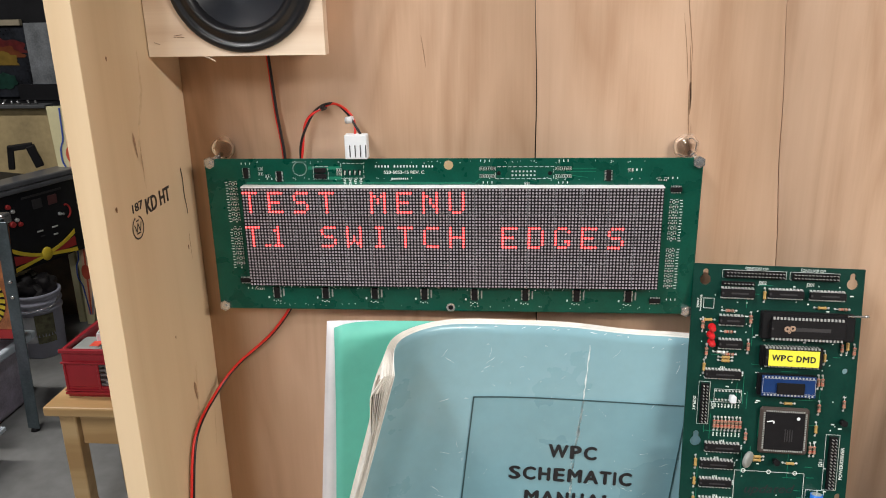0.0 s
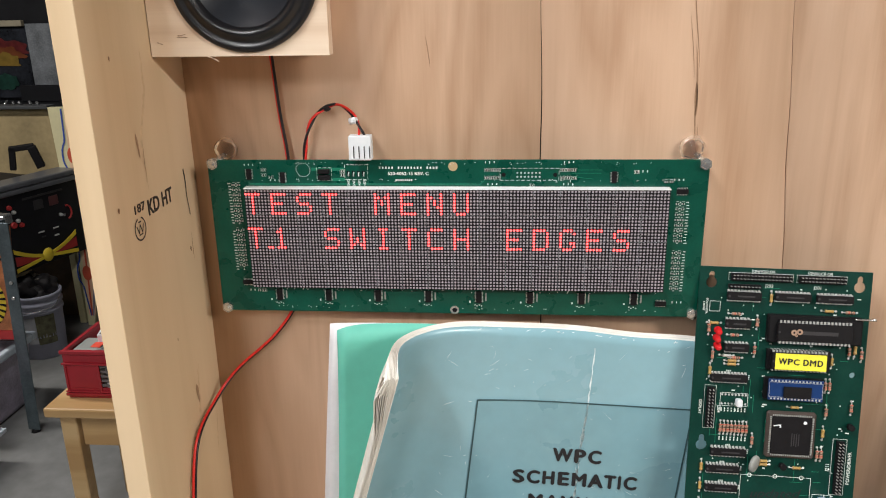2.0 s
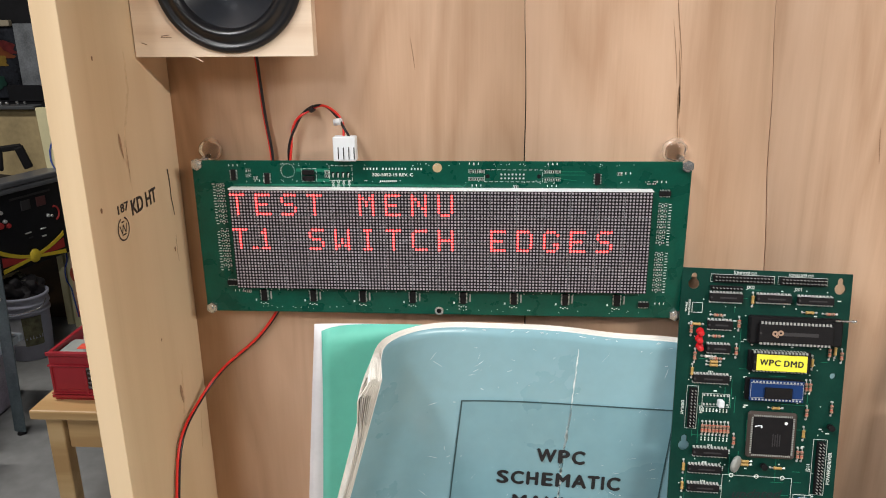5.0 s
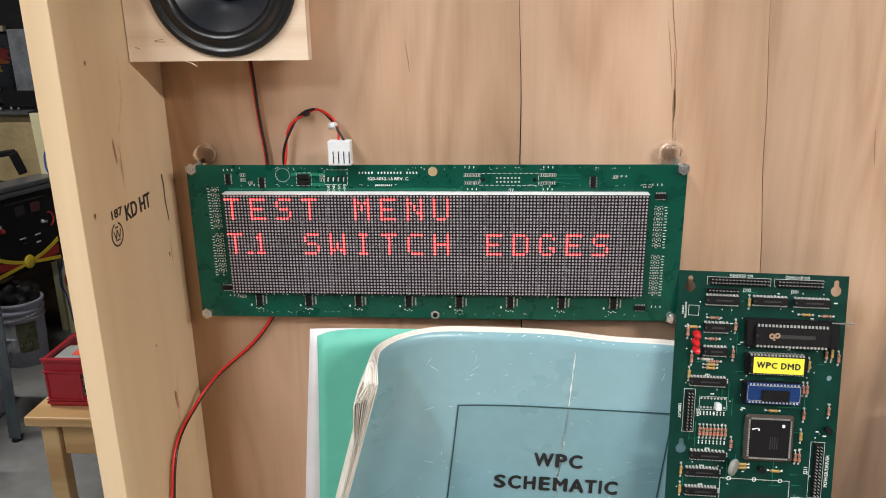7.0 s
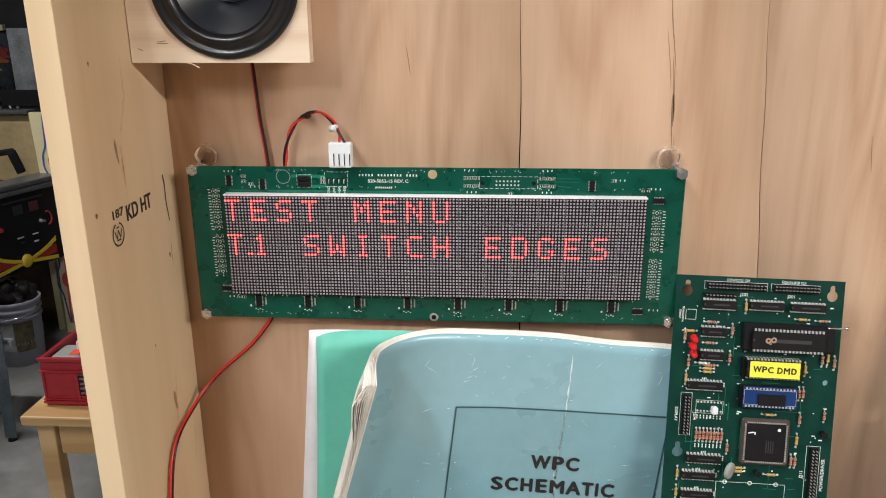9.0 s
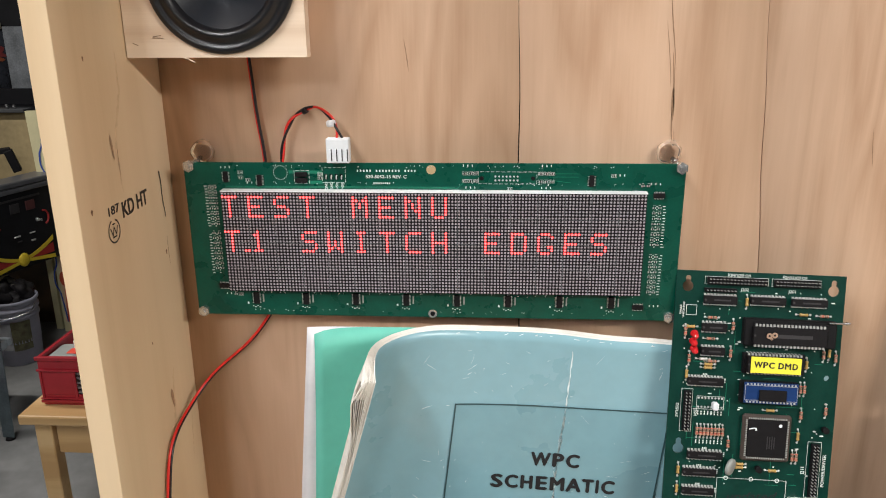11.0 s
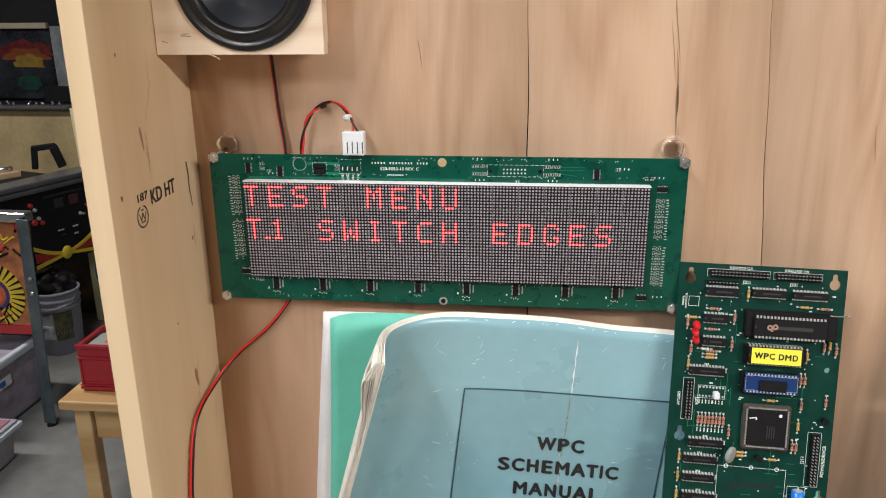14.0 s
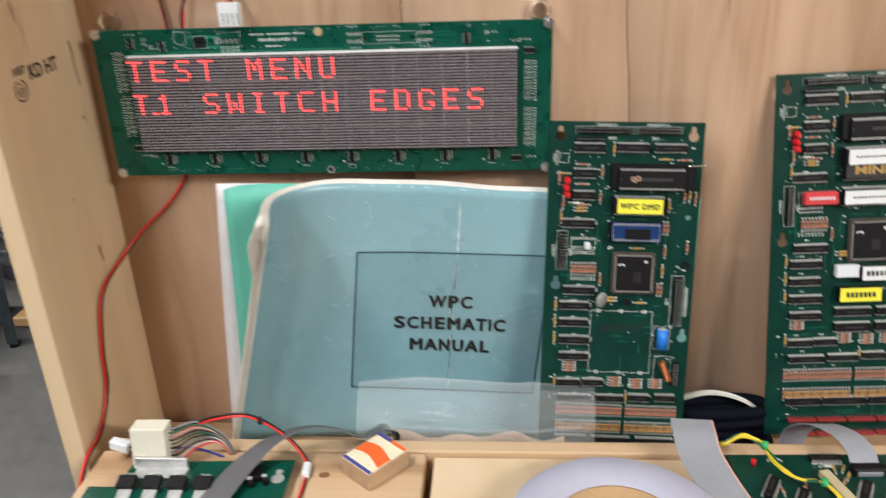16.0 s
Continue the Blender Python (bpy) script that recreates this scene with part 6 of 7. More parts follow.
def crate():
    red = shade("dark_red_plastic", (0.36, 0.02, 0.03), 0.35, var=0.12)
    t = thing("plastic_crate", "dark red plastic crate with hand holes", "crate", pose(-1.108, 1.13, 0.4505))
    w, d, h = 0.40, 0.29, 0.138
    bm = B()
    box(bm, (w / 2, d / 2, 0.004), (w, d, 0.008), bevel=0.002)
    part("base", bm, red, t)

    def wall(L, rot, at):
        # a solid end panel, a barred opening and a wide hand hole, each in a raised frame
        bm = B()
        th = 0.006
        for x0, x1, z0, z1 in ((0, L, 0.008, 0.03), (0, L, 0.098, h), (0, L * 0.23, 0.03, 0.098), (L * 0.36, L * 0.42, 0.03, 0.098), (L * 0.78, L, 0.03, 0.098), (L * 0.42, L * 0.78, 0.03, 0.052)):
            box(bm, ((x0 + x1) / 2, th / 2, (z0 + z1) / 2), (x1 - x0 - 0.0004, th, z1 - z0 - 0.0004), bevel=0.0008)
        m = Matrix.Translation(at) @ Matrix.Rotation(radians(rot), 4, "Z")
        part("side", bm, red, t, "", m)
        for z, hh in ((0.012, 0.008), (0.0205, 0.004), (0.1, 0.006), (h - 0.005, 0.011)):
            bm = B()
            box(bm, (L / 2, -0.0025, z), (L + 0.008, 0.006, hh), bevel=0.0015)
            part("rib", bm, red, t, "", m)
        for x in (0.004, L * 0.235, L * 0.36, L * 0.42, L * 0.78, L - 0.004):
            bm = B()
            box(bm, (x, -0.0015, 0.058), (0.006, 0.005, 0.076), bevel=0.001)
            part("rib", bm, red, t, "", m)
        for k in range(5):
            bm = B()
            box(bm, (L * 0.295, 0.004, 0.036 + 0.0135 * k), (L * 0.13, 0.003, 0.005))
            part("slat", bm, shade("grey_slat", (0.17, 0.15, 0.15), 0.5), t, "grey slat behind the opening", m)

    wall(w, 0, (0, 0, 0))
    wall(w, 0, (0, d - 0.006, 0))
    wall(d - 0.016, 90, (0.0065, 0.008, 0))
    wall(d - 0.016, 90, (w, 0.008, 0))
    g = thing("white_carton", "white carton with black printed corner in a crate", "carton", pose(-0.965, 1.3, 0.4595, 0, 0, 14))
    bm = B()
    box(bm, (0, 0, 0.073), (0.2, 0.17, 0.145), bevel=0.002)
    c = part("carton", bm, PAPERW, g)
    bm = B()
    f = bm.faces.new([bm.verts.new((x, y, 0.1462)) for x, y in ((-0.095, -0.08), (-0.005, -0.08), (0.02, -0.03), (-0.07, -0.04))])
    out = bmesh.ops.extrude_face_region(bm, geom=[f])
    bmesh.ops.translate(bm, vec=(0, 0, 0.0006), verts=[v for v in out["geom"] if isinstance(v, bmesh.types.BMVert)])
    part("print", bm, INK, c, "black printed patch")
    q = thing("loose_papers", "loose papers with red and black print in a crate", "papers", pose(-0.90, 1.19, 0.4595))
    rnd = random.Random(31)
    for k in range(5):
        bm = B()
        box(bm, (0, 0, 0), (0.2, 0.07, 0.02), bevel=0.002)
        pp = part("paper", bm, PAPERW if k != 2 else CERAMIC, q, "", pose(rnd.uniform(-0.02, 0.02), 0, 0.012 + 0.0215 * k, 0, 0, rnd.uniform(-4, 4)))
    bm = B()
    box(bm, (0.02, 0.0, 0.0104), (0.05, 0.04, 0.0008))
    box(bm, (-0.05, 0.01, 0.0104), (0.03, 0.02, 0.0008))
    part("print", bm, shade("red_print", (0.75, 0.08, 0.05), 0.5), pp, "red printed block")
    bm = B()
    for k in range(5):
        box(bm, (0.06 + 0.008 * k, -0.01, 0.0104), (0.004, 0.03, 0.0008))
    part("print", bm, INK, pp)
    e = thing("grey_pouch", "grey pouch with an orange-red tag in a crate", "pouch", pose(-1.055, 1.19, 0.4595))
    bm = B()
    box(bm, (0, 0, 0.062), (0.08, 0.09, 0.12), bevel=0.012, seg=2)
    part("pouch", bm, CERAMIC, e)
    bm = B()
    box(bm, (0.02, -0.01, 0.1228), (0.026, 0.03, 0.003), bevel=0.001)
    part("tag", bm, shade("tag_red", (0.85, 0.09, 0.05), 0.5), e)


crate()


def pail():
    t = thing("plastic_pail", "lilac-white plastic pail with a torn label and scrap in it", "bucket", pose(-1.955, 2.31, 0))
    wht = shade("grey_white_pail", (0.42, 0.43, 0.53), 0.45, var=0.15, scale=8)
    bm = B()
    lathe(bm, [(0.0, 0.002), (0.080, 0.0), (0.083, 0.004), (0.0905, 0.205), (0.0965, 0.207), (0.0965, 0.218), (0.0915, 0.22), (0.0925, 0.238), (0.0985, 0.24), (0.0985, 0.251), (0.0935, 0.253), (0.0945, 0.272), (0.1005, 0.274), (0.1005, 0.286), (0.096, 0.288), (0.092, 0.286), (0.088, 0.1), (0, 0.09)], Matrix(), 44)
    part("pail", bm, wht, t)

    def sticker(a0, a1, z0, z1, mt, label):
        bm = B()
        n = 8
        for k in range(n):
            b0, b1 = radians(a0 + (a1 - a0) * k / n), radians(a0 + (a1 - a0) * (k + 1) / n)
            bm.faces.new([bm.verts.new(((0.0845 + 0.034 * z) * math.cos(a), (0.0845 + 0.034 * z) * math.sin(a), z)) for a, z in ((b0, z0), (b1, z0), (b1, z1), (b0, z1))])
        part("label", bm, mt, t, label)

    sticker(-118, -72, 0.075, 0.195, shade("grey_label", (0.42, 0.43, 0.46), 0.6, var=0.25, scale=30), "pale grey label")
    sticker(-71, -22, 0.07, 0.2, shade("olive_label", (0.13, 0.125, 0.07), 0.6, var=0.6, scale=45), "faded olive label")
    bm = B()
    tube(bm, [(-0.1, 0, 0.262), (-0.094, -0.05, 0.235), (0, -0.105, 0.222), (0.094, -0.05, 0.235), (0.1, 0, 0.262)], 0.002, 6)
    part("handle", bm, STEEL, t, "wire handle")
    g = thing("plastic_wrap", "crumpled clear and dark plastic scrap in a pail", "scrap", pose(-1.955, 2.31, 0.09))
    rnd = random.Random(21)
    foil, dark = shade("crumpled_foil", (0.5, 0.48, 0.42), 0.2, 0.5, var=0.4, scale=60), shade("dark_bag", (0.022, 0.02, 0.022), 0.55, var=0.5, scale=40, spec=0.3)
    for k in range(11):
        bm = B()
        bmesh.ops.create_icosphere(bm, subdivisions=4, radius=0.045)
        for v in bm.verts:
            v.co *= 1 + 0.6 * noise.noise(v.co * 26 + Vector((k * 9, 0, 0))) + 0.25 * abs(noise.noise(v.co * 90 + Vector((0, k * 5, 0))))
        for f in bm.faces:
            f.smooth = True
        top = k > 4
        part("crumple", bm, foil if k == 10 else dark, g, "", pose(rnd.uniform(-0.045, 0.045), rnd.uniform(-0.045, 0.045), 0.04 + (0.165 + 0.01 * rnd.random() if top else 0.035 * k)))


pail()


def tote():
    t = thing("storage_tote", "clear lilac-grey plastic storage tote filled with dark things", "tote", pose(-1.99, 1.72, 0))
    pl = shade("smoky_tote", (0.36, 0.32, 0.39), 0.3, var=0.5, scale=14)
    bm = B()
    box(bm, (0, 0, 0.128), (0.52, 0.36, 0.25), bevel=0.018, seg=2)
    for v in bm.verts:
        k = 0.86 + 0.14 * v.co.z / 0.25
        v.co.x, v.co.y = v.co.x * k, v.co.y * k
    part("body", bm, pl, t)
    rim = shade("pale_rim", (0.55, 0.62, 0.68), 0.4)
    for c, sz in (((0, -0.18, 0.268), (0.56, 0.028, 0.03)), ((0, 0.18, 0.268), (0.56, 0.028, 0.03)), ((-0.268, 0, 0.268), (0.024, 0.331, 0.03)), ((0.268, 0, 0.268), (0.024, 0.331, 0.03))):
        bm = B()
        box(bm, c, sz, bevel=0.007, seg=2)
        part("rim", bm, rim, t, "pale rolled rim")
    bm = B()
    box(bm, (0.2515, -0.085, 0.19), (0.004, 0.07, 0.045))
    lab = part("label", bm, WHITEL, t, "white label with a blue mark")
    bm = B()
    box(bm, (0.2545, -0.1, 0.185), (0.002, 0.03, 0.02), bevel=0.0005)
    part("print", bm, shade("label_blue", (0.05, 0.16, 0.5), 0.5), lab)
    rnd = random.Random(4)
    g = thing("pile_of_parts", "dark jumble of parts lying in a tote", "parts", pose(-1.99, 1.72, 0.2525))
    for k in range(16):
        bm = B()
        box(bm, (0, 0, 0), (rnd.uniform(0.05, 0.14), rnd.uniform(0.04, 0.1), rnd.uniform(0.025, 0.04)), bevel=0.004)
        part("item", bm, (BLACKP, RUBBER, BLACKSOCK, CERAMIC)[k % 4], g, "", pose(rnd.uniform(-0.17, 0.17), rnd.uniform(-0.11, 0.11), 0.018 + 0.01 * (k % 3), rnd.uniform(-8, 8), rnd.uniform(-8, 8), rnd.uniform(0, 90)))
    b = thing("lidded_tote", "low clear plastic box with pale lilac lid on the floor", "tote", pose(-1.79, 1.36, 0))
    bm = B()
    box(bm, (0, 0, 0.062), (0.4, 0.21, 0.122), bevel=0.014, seg=2)
    for v in bm.verts:
        k = 0.9 + 0.1 * v.co.z / 0.12
        v.co.x, v.co.y = v.co.x * k, v.co.y * k
    part("body", bm, shade("milky_box", (0.36, 0.34, 0.39), 0.35, var=0.35, scale=16), b)
    for z, hh, mt in ((0.128, 0.014, rim), (0.141, 0.008, shade("lilac_lid", (0.45, 0.4, 0.47), 0.3, var=0.2, scale=12)), (0.1475, 0.004, shade("rose_band", (0.36, 0.17, 0.22), 0.4))):
        bm = B()
        box(bm, (0, 0, z), (0.43 - 0.02 * (hh < 0.01) - 0.03 * (hh < 0.005), 0.236 - 0.02 * (hh < 0.01) - 0.03 * (hh < 0.005), hh), bevel=0.0018, seg=2)
        part("lid", bm, mt, b, "pale lilac lid")


tote()

DARKGREY = shade("grey_steel_leg", (0.13, 0.165, 0.18), 0.4, 0.6, var=0.3, scale=20)
TANBOX = shade("tan_cabinet", (0.36, 0.275, 0.14), 0.7, var=0.3, scale=5)
CREAM = shade("cream_paint", (0.66, 0.6, 0.36), 0.5, var=0.08, scale=10)
BLACKCAB = shade("black_cabinet", (0.009, 0.009, 0.011), 0.55, var=0.4, scale=6, spec=0.25)
FLAMEY = shade("yellow_art", (0.75, 0.56, 0.04), 0.5)
FLAMER = shade("red_art", (0.42, 0.03, 0.03), 0.5)
ARTRED = shade("orange_red_art", (0.62, 0.1, 0.05), 0.5)
ARTBLUE = shade("blue_art", (0.04, 0.08, 0.34), 0.5)
ARTGREY = shade("grey_blue_art", (0.22, 0.24, 0.33), 0.5)


def near_machine():
    """The corner of a nearer game machine: printed side, bright rail, bolted steel leg."""
    t = thing("pinball_machine", "pinball machine with printed side and grey steel leg", "game machine", pose(-1.64, 1.67, 0))
    bm = B()
    m = Matrix.Translation((0.037, 0.0, 0.393)) @ Matrix.Rotation(radians(2.4), 4, "Y")
    box(bm, (0, 0, 0), (0.042, 0.005, 0.764), m, 0.001)
    box(bm, (-0.0185, 0.022, 0), (0.005, 0.04, 0.764), m, 0.001)
    leg = part("leg", bm, DARKGREY, t, "blue-grey steel angle leg")
    for z in (0.52, 0.575):
        bm = B()
        rod(bm, m @ Vector((0.003, -0.0025, z - 0.4)), m @ Vector((0.003, -0.009, z - 0.4)), 0.008, 12, 0.005)
        part("bolt", bm, STEEL, leg)
    bm = B()
    rod(bm, (0.021, 0.006, 0.0), (0.021, 0.006, 0.01), 0.016, 16, 0.012)
    rod(bm, (0.021, 0.006, 0.01), (0.021, 0.006, 0.03), 0.005, 8)
    part("foot", bm, BLACKP, leg)

    def slab(prof, y, th, mt, name, parent, label=""):
        bm = B()
        f = bm.faces.new([bm.verts.new((x, y, z)) for x, z in prof])
        out = bmesh.ops.extrude_face_region(bm, geom=[f])
        bmesh.ops.translate(bm, vec=(0, th, 0), verts=[v for v in out["geom"] if isinstance(v, bmesh.types.BMVert)])
        bmesh.ops.recalc_face_normals(bm, faces=list(bm.faces))
        return part(name, bm, mt, parent, label)

    sd = slab([(-0.5, 0.36), (-0.034, 0.36), (0.014, 0.74), (-0.5, 0.75)], 0.075, 0.02, shade("orange_art", (0.42, 0.15, 0.06), 0.4, var=0.5, scale=24), "side", t, "side printed in orange, yellow, red and black")
    bm = B()
    box(bm, (-0.235, 0.08, 0.763), (0.52, 0.05, 0.036), bevel=0.009, seg=3)
    part("rail", bm, STEEL, t, "bright steel side rail")
    slab([(-0.5, 0.325), (-0.038, 0.325), (-0.034, 0.358), (-0.5, 0.358)], 0.073, 0.024, FLAMER, "base_strip", t, "red base strip")
    purple = shade("purple_art", (0.06, 0.03, 0.14), 0.4)
    cx, cz = -0.16, 0.475
    for r0, r1, mt, a0, a1, y in ((0.062, 0.118, FLAMEY, -75, 80, 0.0735), (0.048, 0.062, purple, -85, 85, 0.0725), (0.0, 0.04, ARTRED, -180, 180, 0.073)):
        bm = B()
        n = 26
        for k in range(n):
            b0, b1 = radians(a0 + (a1 - a0) * k / n), radians(a0 + (a1 - a0) * (k + 1) / n)
            vs = [bm.verts.new((cx + r * math.cos(a), y, cz + r * math.sin(a))) for r, a in ((max(r0, 0.001), b0), (r1, b0), (r1, b1), (max(r0, 0.001), b1))]
            bm.faces.new(vs)
        part("art", bm, mt, sd)
    for k in range(13):
        a = radians(-70 + 12 * k)
        bm = B()
        d, nrm = Vector((math.cos(a), 0, math.sin(a))), Vector((-math.sin(a), 0, math.cos(a))) * 0.005
        c = Vector((cx, 0.0715, cz))
        bm.faces.new([bm.verts.new(q) for q in (c + d * 0.07 - nrm * 0.3, c + d * 0.12 - nrm, c + d * 0.12 + nrm, c + d * 0.07 + nrm * 0.3)])
        part("art", bm, BLACKP, sd)
    rnd = random.Random(12)
    for k in range(26):
        x, z = rnd.uniform(-0.2, -0.005), rnd.uniform(0.6, 0.725)
        if k > 17:
            x, z = rnd.uniform(-0.2, -0.06), rnd.uniform(0.375, 0.44)
        bm = B()
        tube(bm, [(x, 0.0735, z), (x + rnd.uniform(-0.03, 0.01), 0.0735, z + rnd.uniform(-0.02, 0.02)), (x - rnd.uniform(0.02, 0.05), 0.0735, z + rnd.uniform(-0.03, 0.03))], rnd.uniform(0.002, 0.0055), 5, n=4)
        part("art", bm, (BLACKP, FLAMEY, FLAMER, BLACKP)[k % 4], sd)
    # the rest of the cabinet stands on its other legs
    for x in (-0.47, -0.3):
        bm = B()
        box(bm, (x, 0.09, 0.163), (0.03, 0.03, 0.325), bevel=0.002)
        part("leg", bm, DARKGREY, t)


near_machine()


def game_machine():
    """Game machine turned away: black panel under a grey bar, with a yellow and red bow of trim along its foot."""
    t = thing("arcade_machine", "black game machine with grey bar and flame trim", "arcade machine", Matrix.Translation((-1.979, 2.247, 0)) @ Matrix.Rotation(radians(71.87), 4, "Z"))
    bm = B()
    box(bm, (0.03, 0.3, 0.555), (0.66, 0.58, 0.31), bevel=0.004)
    part("cabinet", bm, BLACKCAB, t)
    bm = B()
    box(bm, (0.0, 0.0, 0.0), (0.66, 0.02, 0.34), bevel=0.003)
    p = part("panel", bm, BLACKCAB, t, "glossy black front panel", pose(0.0275, 0.0, 0.555))
    grey = shade("grey_rail", (0.17, 0.175, 0.19), 0.3, 0.5, var=0.15, scale=12)
    for z, d, h in ((0.722, 0.13, 0.022), (0.747, 0.115, 0.024)):
        bm = B()
        box(bm, (0.0275, d / 2 - 0.022, z), (0.68, d, h), bevel=0.007, seg=3)
        part("bar", bm, grey, t, "grey metal bar with rounded edges")

    def on(x, z, y=-0.0125):
        return Vector((x - 0.0275, y, z - 0.555))

    def bow(pts, w0, w1, mt, y):
        bm = B()
        prev = None
        n = 10
        for k in range(n + 1):
            f = k / n
            a, b2, c = (Vector((*q, 0)) for q in pts)
            q = a * (1 - f) ** 2 + b2 * 2 * f * (1 - f) + c * f * f
            w = w0 + (w1 - w0) * f
            cur = [bm.verts.new(on(q.x, q.y + dz, yy)) for dz, yy in ((w / 2, y), (-w / 2, y), (-w / 2, y + 0.003), (w / 2, y + 0.003))]
            if prev:
                for m in range(4):
                    bm.faces.new((prev[m], prev[(m + 1) % 4], cur[(m + 1) % 4], cur[m]))
            prev = cur
        bmesh.ops.recalc_face_normals(bm, faces=list(bm.faces))
        part("flame_trim", bm, mt, p)

    for sg in (-1, 1):
        bow([(0.153, 0.425), (0.153 + sg * 0.075, 0.432), (0.153 + sg * 0.158, 0.482)], 0.012, 0.02, FLAMEY, -0.0145)
        bow([(0.153, 0.42), (0.153 + sg * 0.07, 0.41), (0.153 + sg * 0.158, 0.398)], 0.012, 0.017, FLAMEY, -0.0145)
        bow([(0.153 + sg * 0.03, 0.424), (0.153 + sg * 0.09, 0.426), (0.153 + sg * 0.156, 0.438)], 0.006, 0.042, FLAMER, -0.0125)
    bm = B()
    bmesh.ops.create_uvsphere(bm, u_segments=20, v_segments=10, radius=1.0)
    for v in bm.verts:
        v.co = on(0.153, 0.424) + Vector((v.co.x * 0.026, v.co.y * 0.012, v.co.z * 0.03))
    part("knot", bm, FLAMEY, p, "yellow knot of the trim")
    for x, z, r, mt in ((0.012, 0.665, 0.011, FLAMER), (0.029, 0.643, 0.009, TIN), (0.042, 0.604, 0.009, TIN), (0.02, 0.59, 0.014, FLAMER), (0.055, 0.583, 0.011, FLAMER), (0.25, 0.577, 0.008, TIN), (0.265, 0.572, 0.007, STEEL)):
        bm = B()
        c = on(x, z, -0.01)
        rod(bm, c, c + Vector((0, -0.01, 0)), r, 14, r * 0.8)
        part("button", bm, mt, p)
    bm = B()
    tube(bm, [on(0.284 + 0.022 * math.cos(a), 0.58 + 0.03 * math.sin(a), -0.014) for a in [radians(-80 + 20 * k) for k in range(10)]], 0.004, 6)
    part("key_ring", bm, FLAMER, p, "red ring")
    for x, z, w, h, mt in ((0.15, 0.647, 0.045, 0.04, GREYCHIP), (0.227, 0.647, 0.045, 0.04, shade("slot_brown", (0.09, 0.03, 0.03), 0.4)), (0.18, 0.684, 0.2, 0.008, GREYCHIP), (0.141, 0.528, 0.03, 0.006, TIN), (0.216, 0.528, 0.028, 0.006, TIN), (0.215, 0.495, 0.022, 0.007, TIN), (0.15, 0.505, 0.02, 0.005, GREYCHIP)):
        bm = B()
        box(bm, on(x, z, -0.011), (w, 0.006, h), bevel=0.0015)
        part("plate", bm, mt, p)
    for x in (-0.28, 0.335):
        bm = B()
        box(bm, (x, 0.56, 0.2), (0.045, 0.045, 0.4), bevel=0.002)
        part("leg", bm, DARKGREY, t)
    bm = B()
    box(bm, (-0.28, 0.03, 0.2), (0.045, 0.045, 0.4), bevel=0.002)
    part("leg", bm, DARKGREY, t)
    h = thing("carry_strap", "black strap handle standing on a grey machine bar", "handle", pose(-2.08, 2.6, 0.759, 0, 0, 30))
    bm = B()
    for c, sz, ry in (((-0.052, 0, 0.045), (0.026, 0.034, 0.1), 5), ((0.042, 0, 0.045), (0.036, 0.04, 0.1), -16), ((-0.01, 0, 0.09), (0.1, 0.034, 0.024), -4)):
        box(bm, (0, 0, 0), sz, Matrix.Translation(c) @ Matrix.Rotation(radians(ry), 4, "Y"), 0.004, seg=2)
    part("strap", bm, BLACKP, h)
    w = thing("wood_block", "small raw wooden block with a metal fitting", "block", pose(-2.13, 2.36, 0.759, 0, 0, 60))
    bm = B()
    box(bm, (0, 0, 0.012), (0.11, 0.07, 0.024), bevel=0.002)
    part("block", bm, PINE_X, w)
    bm = B()
    rod(bm, (-0.02, 0, 0.034), (0.035, 0, 0.034), 0.011, 14)
    rod(bm, (-0.03, 0, 0.034), (-0.02, 0, 0.034), 0.007, 14)
    part("fitting", bm, STEEL, w, "bright metal fitting")
    # tan board behind the machine with a dark rail and bolts along its head
    b = thing("backboard", "stained tan board with a dark bolted rail", "board", pose(-2.3, 2.75, 0))
    bm = B()
    box(bm, (0.0, 0.012, 0.5), (0.57, 0.024, 1.0), bevel=0.002)
    part("board", bm, TANBOX, b)
    bm = B()
    box(bm, (0.0, 0.0, 1.008), (0.57, 0.07, 0.016), bevel=0.003)
    part("rail", bm, shade("dull_dark_rail", (0.12, 0.125, 0.13), 0.35, 0.5), b, "dull metal rail")
    rnd = random.Random(14)
    for k in range(12):
        bm = B()
        x = -0.24 + 0.0425 * k + rnd.uniform(-0.012, 0.012)
        rod(bm, (x, rnd.uniform(-0.02, 0.02), 1.016), (x, rnd.uniform(-0.02, 0.02), 1.028 + rnd.uniform(0, 0.014)), 0.006, 8, 0.005)
        part("bolt", bm, STEEL, b)


game_machine()


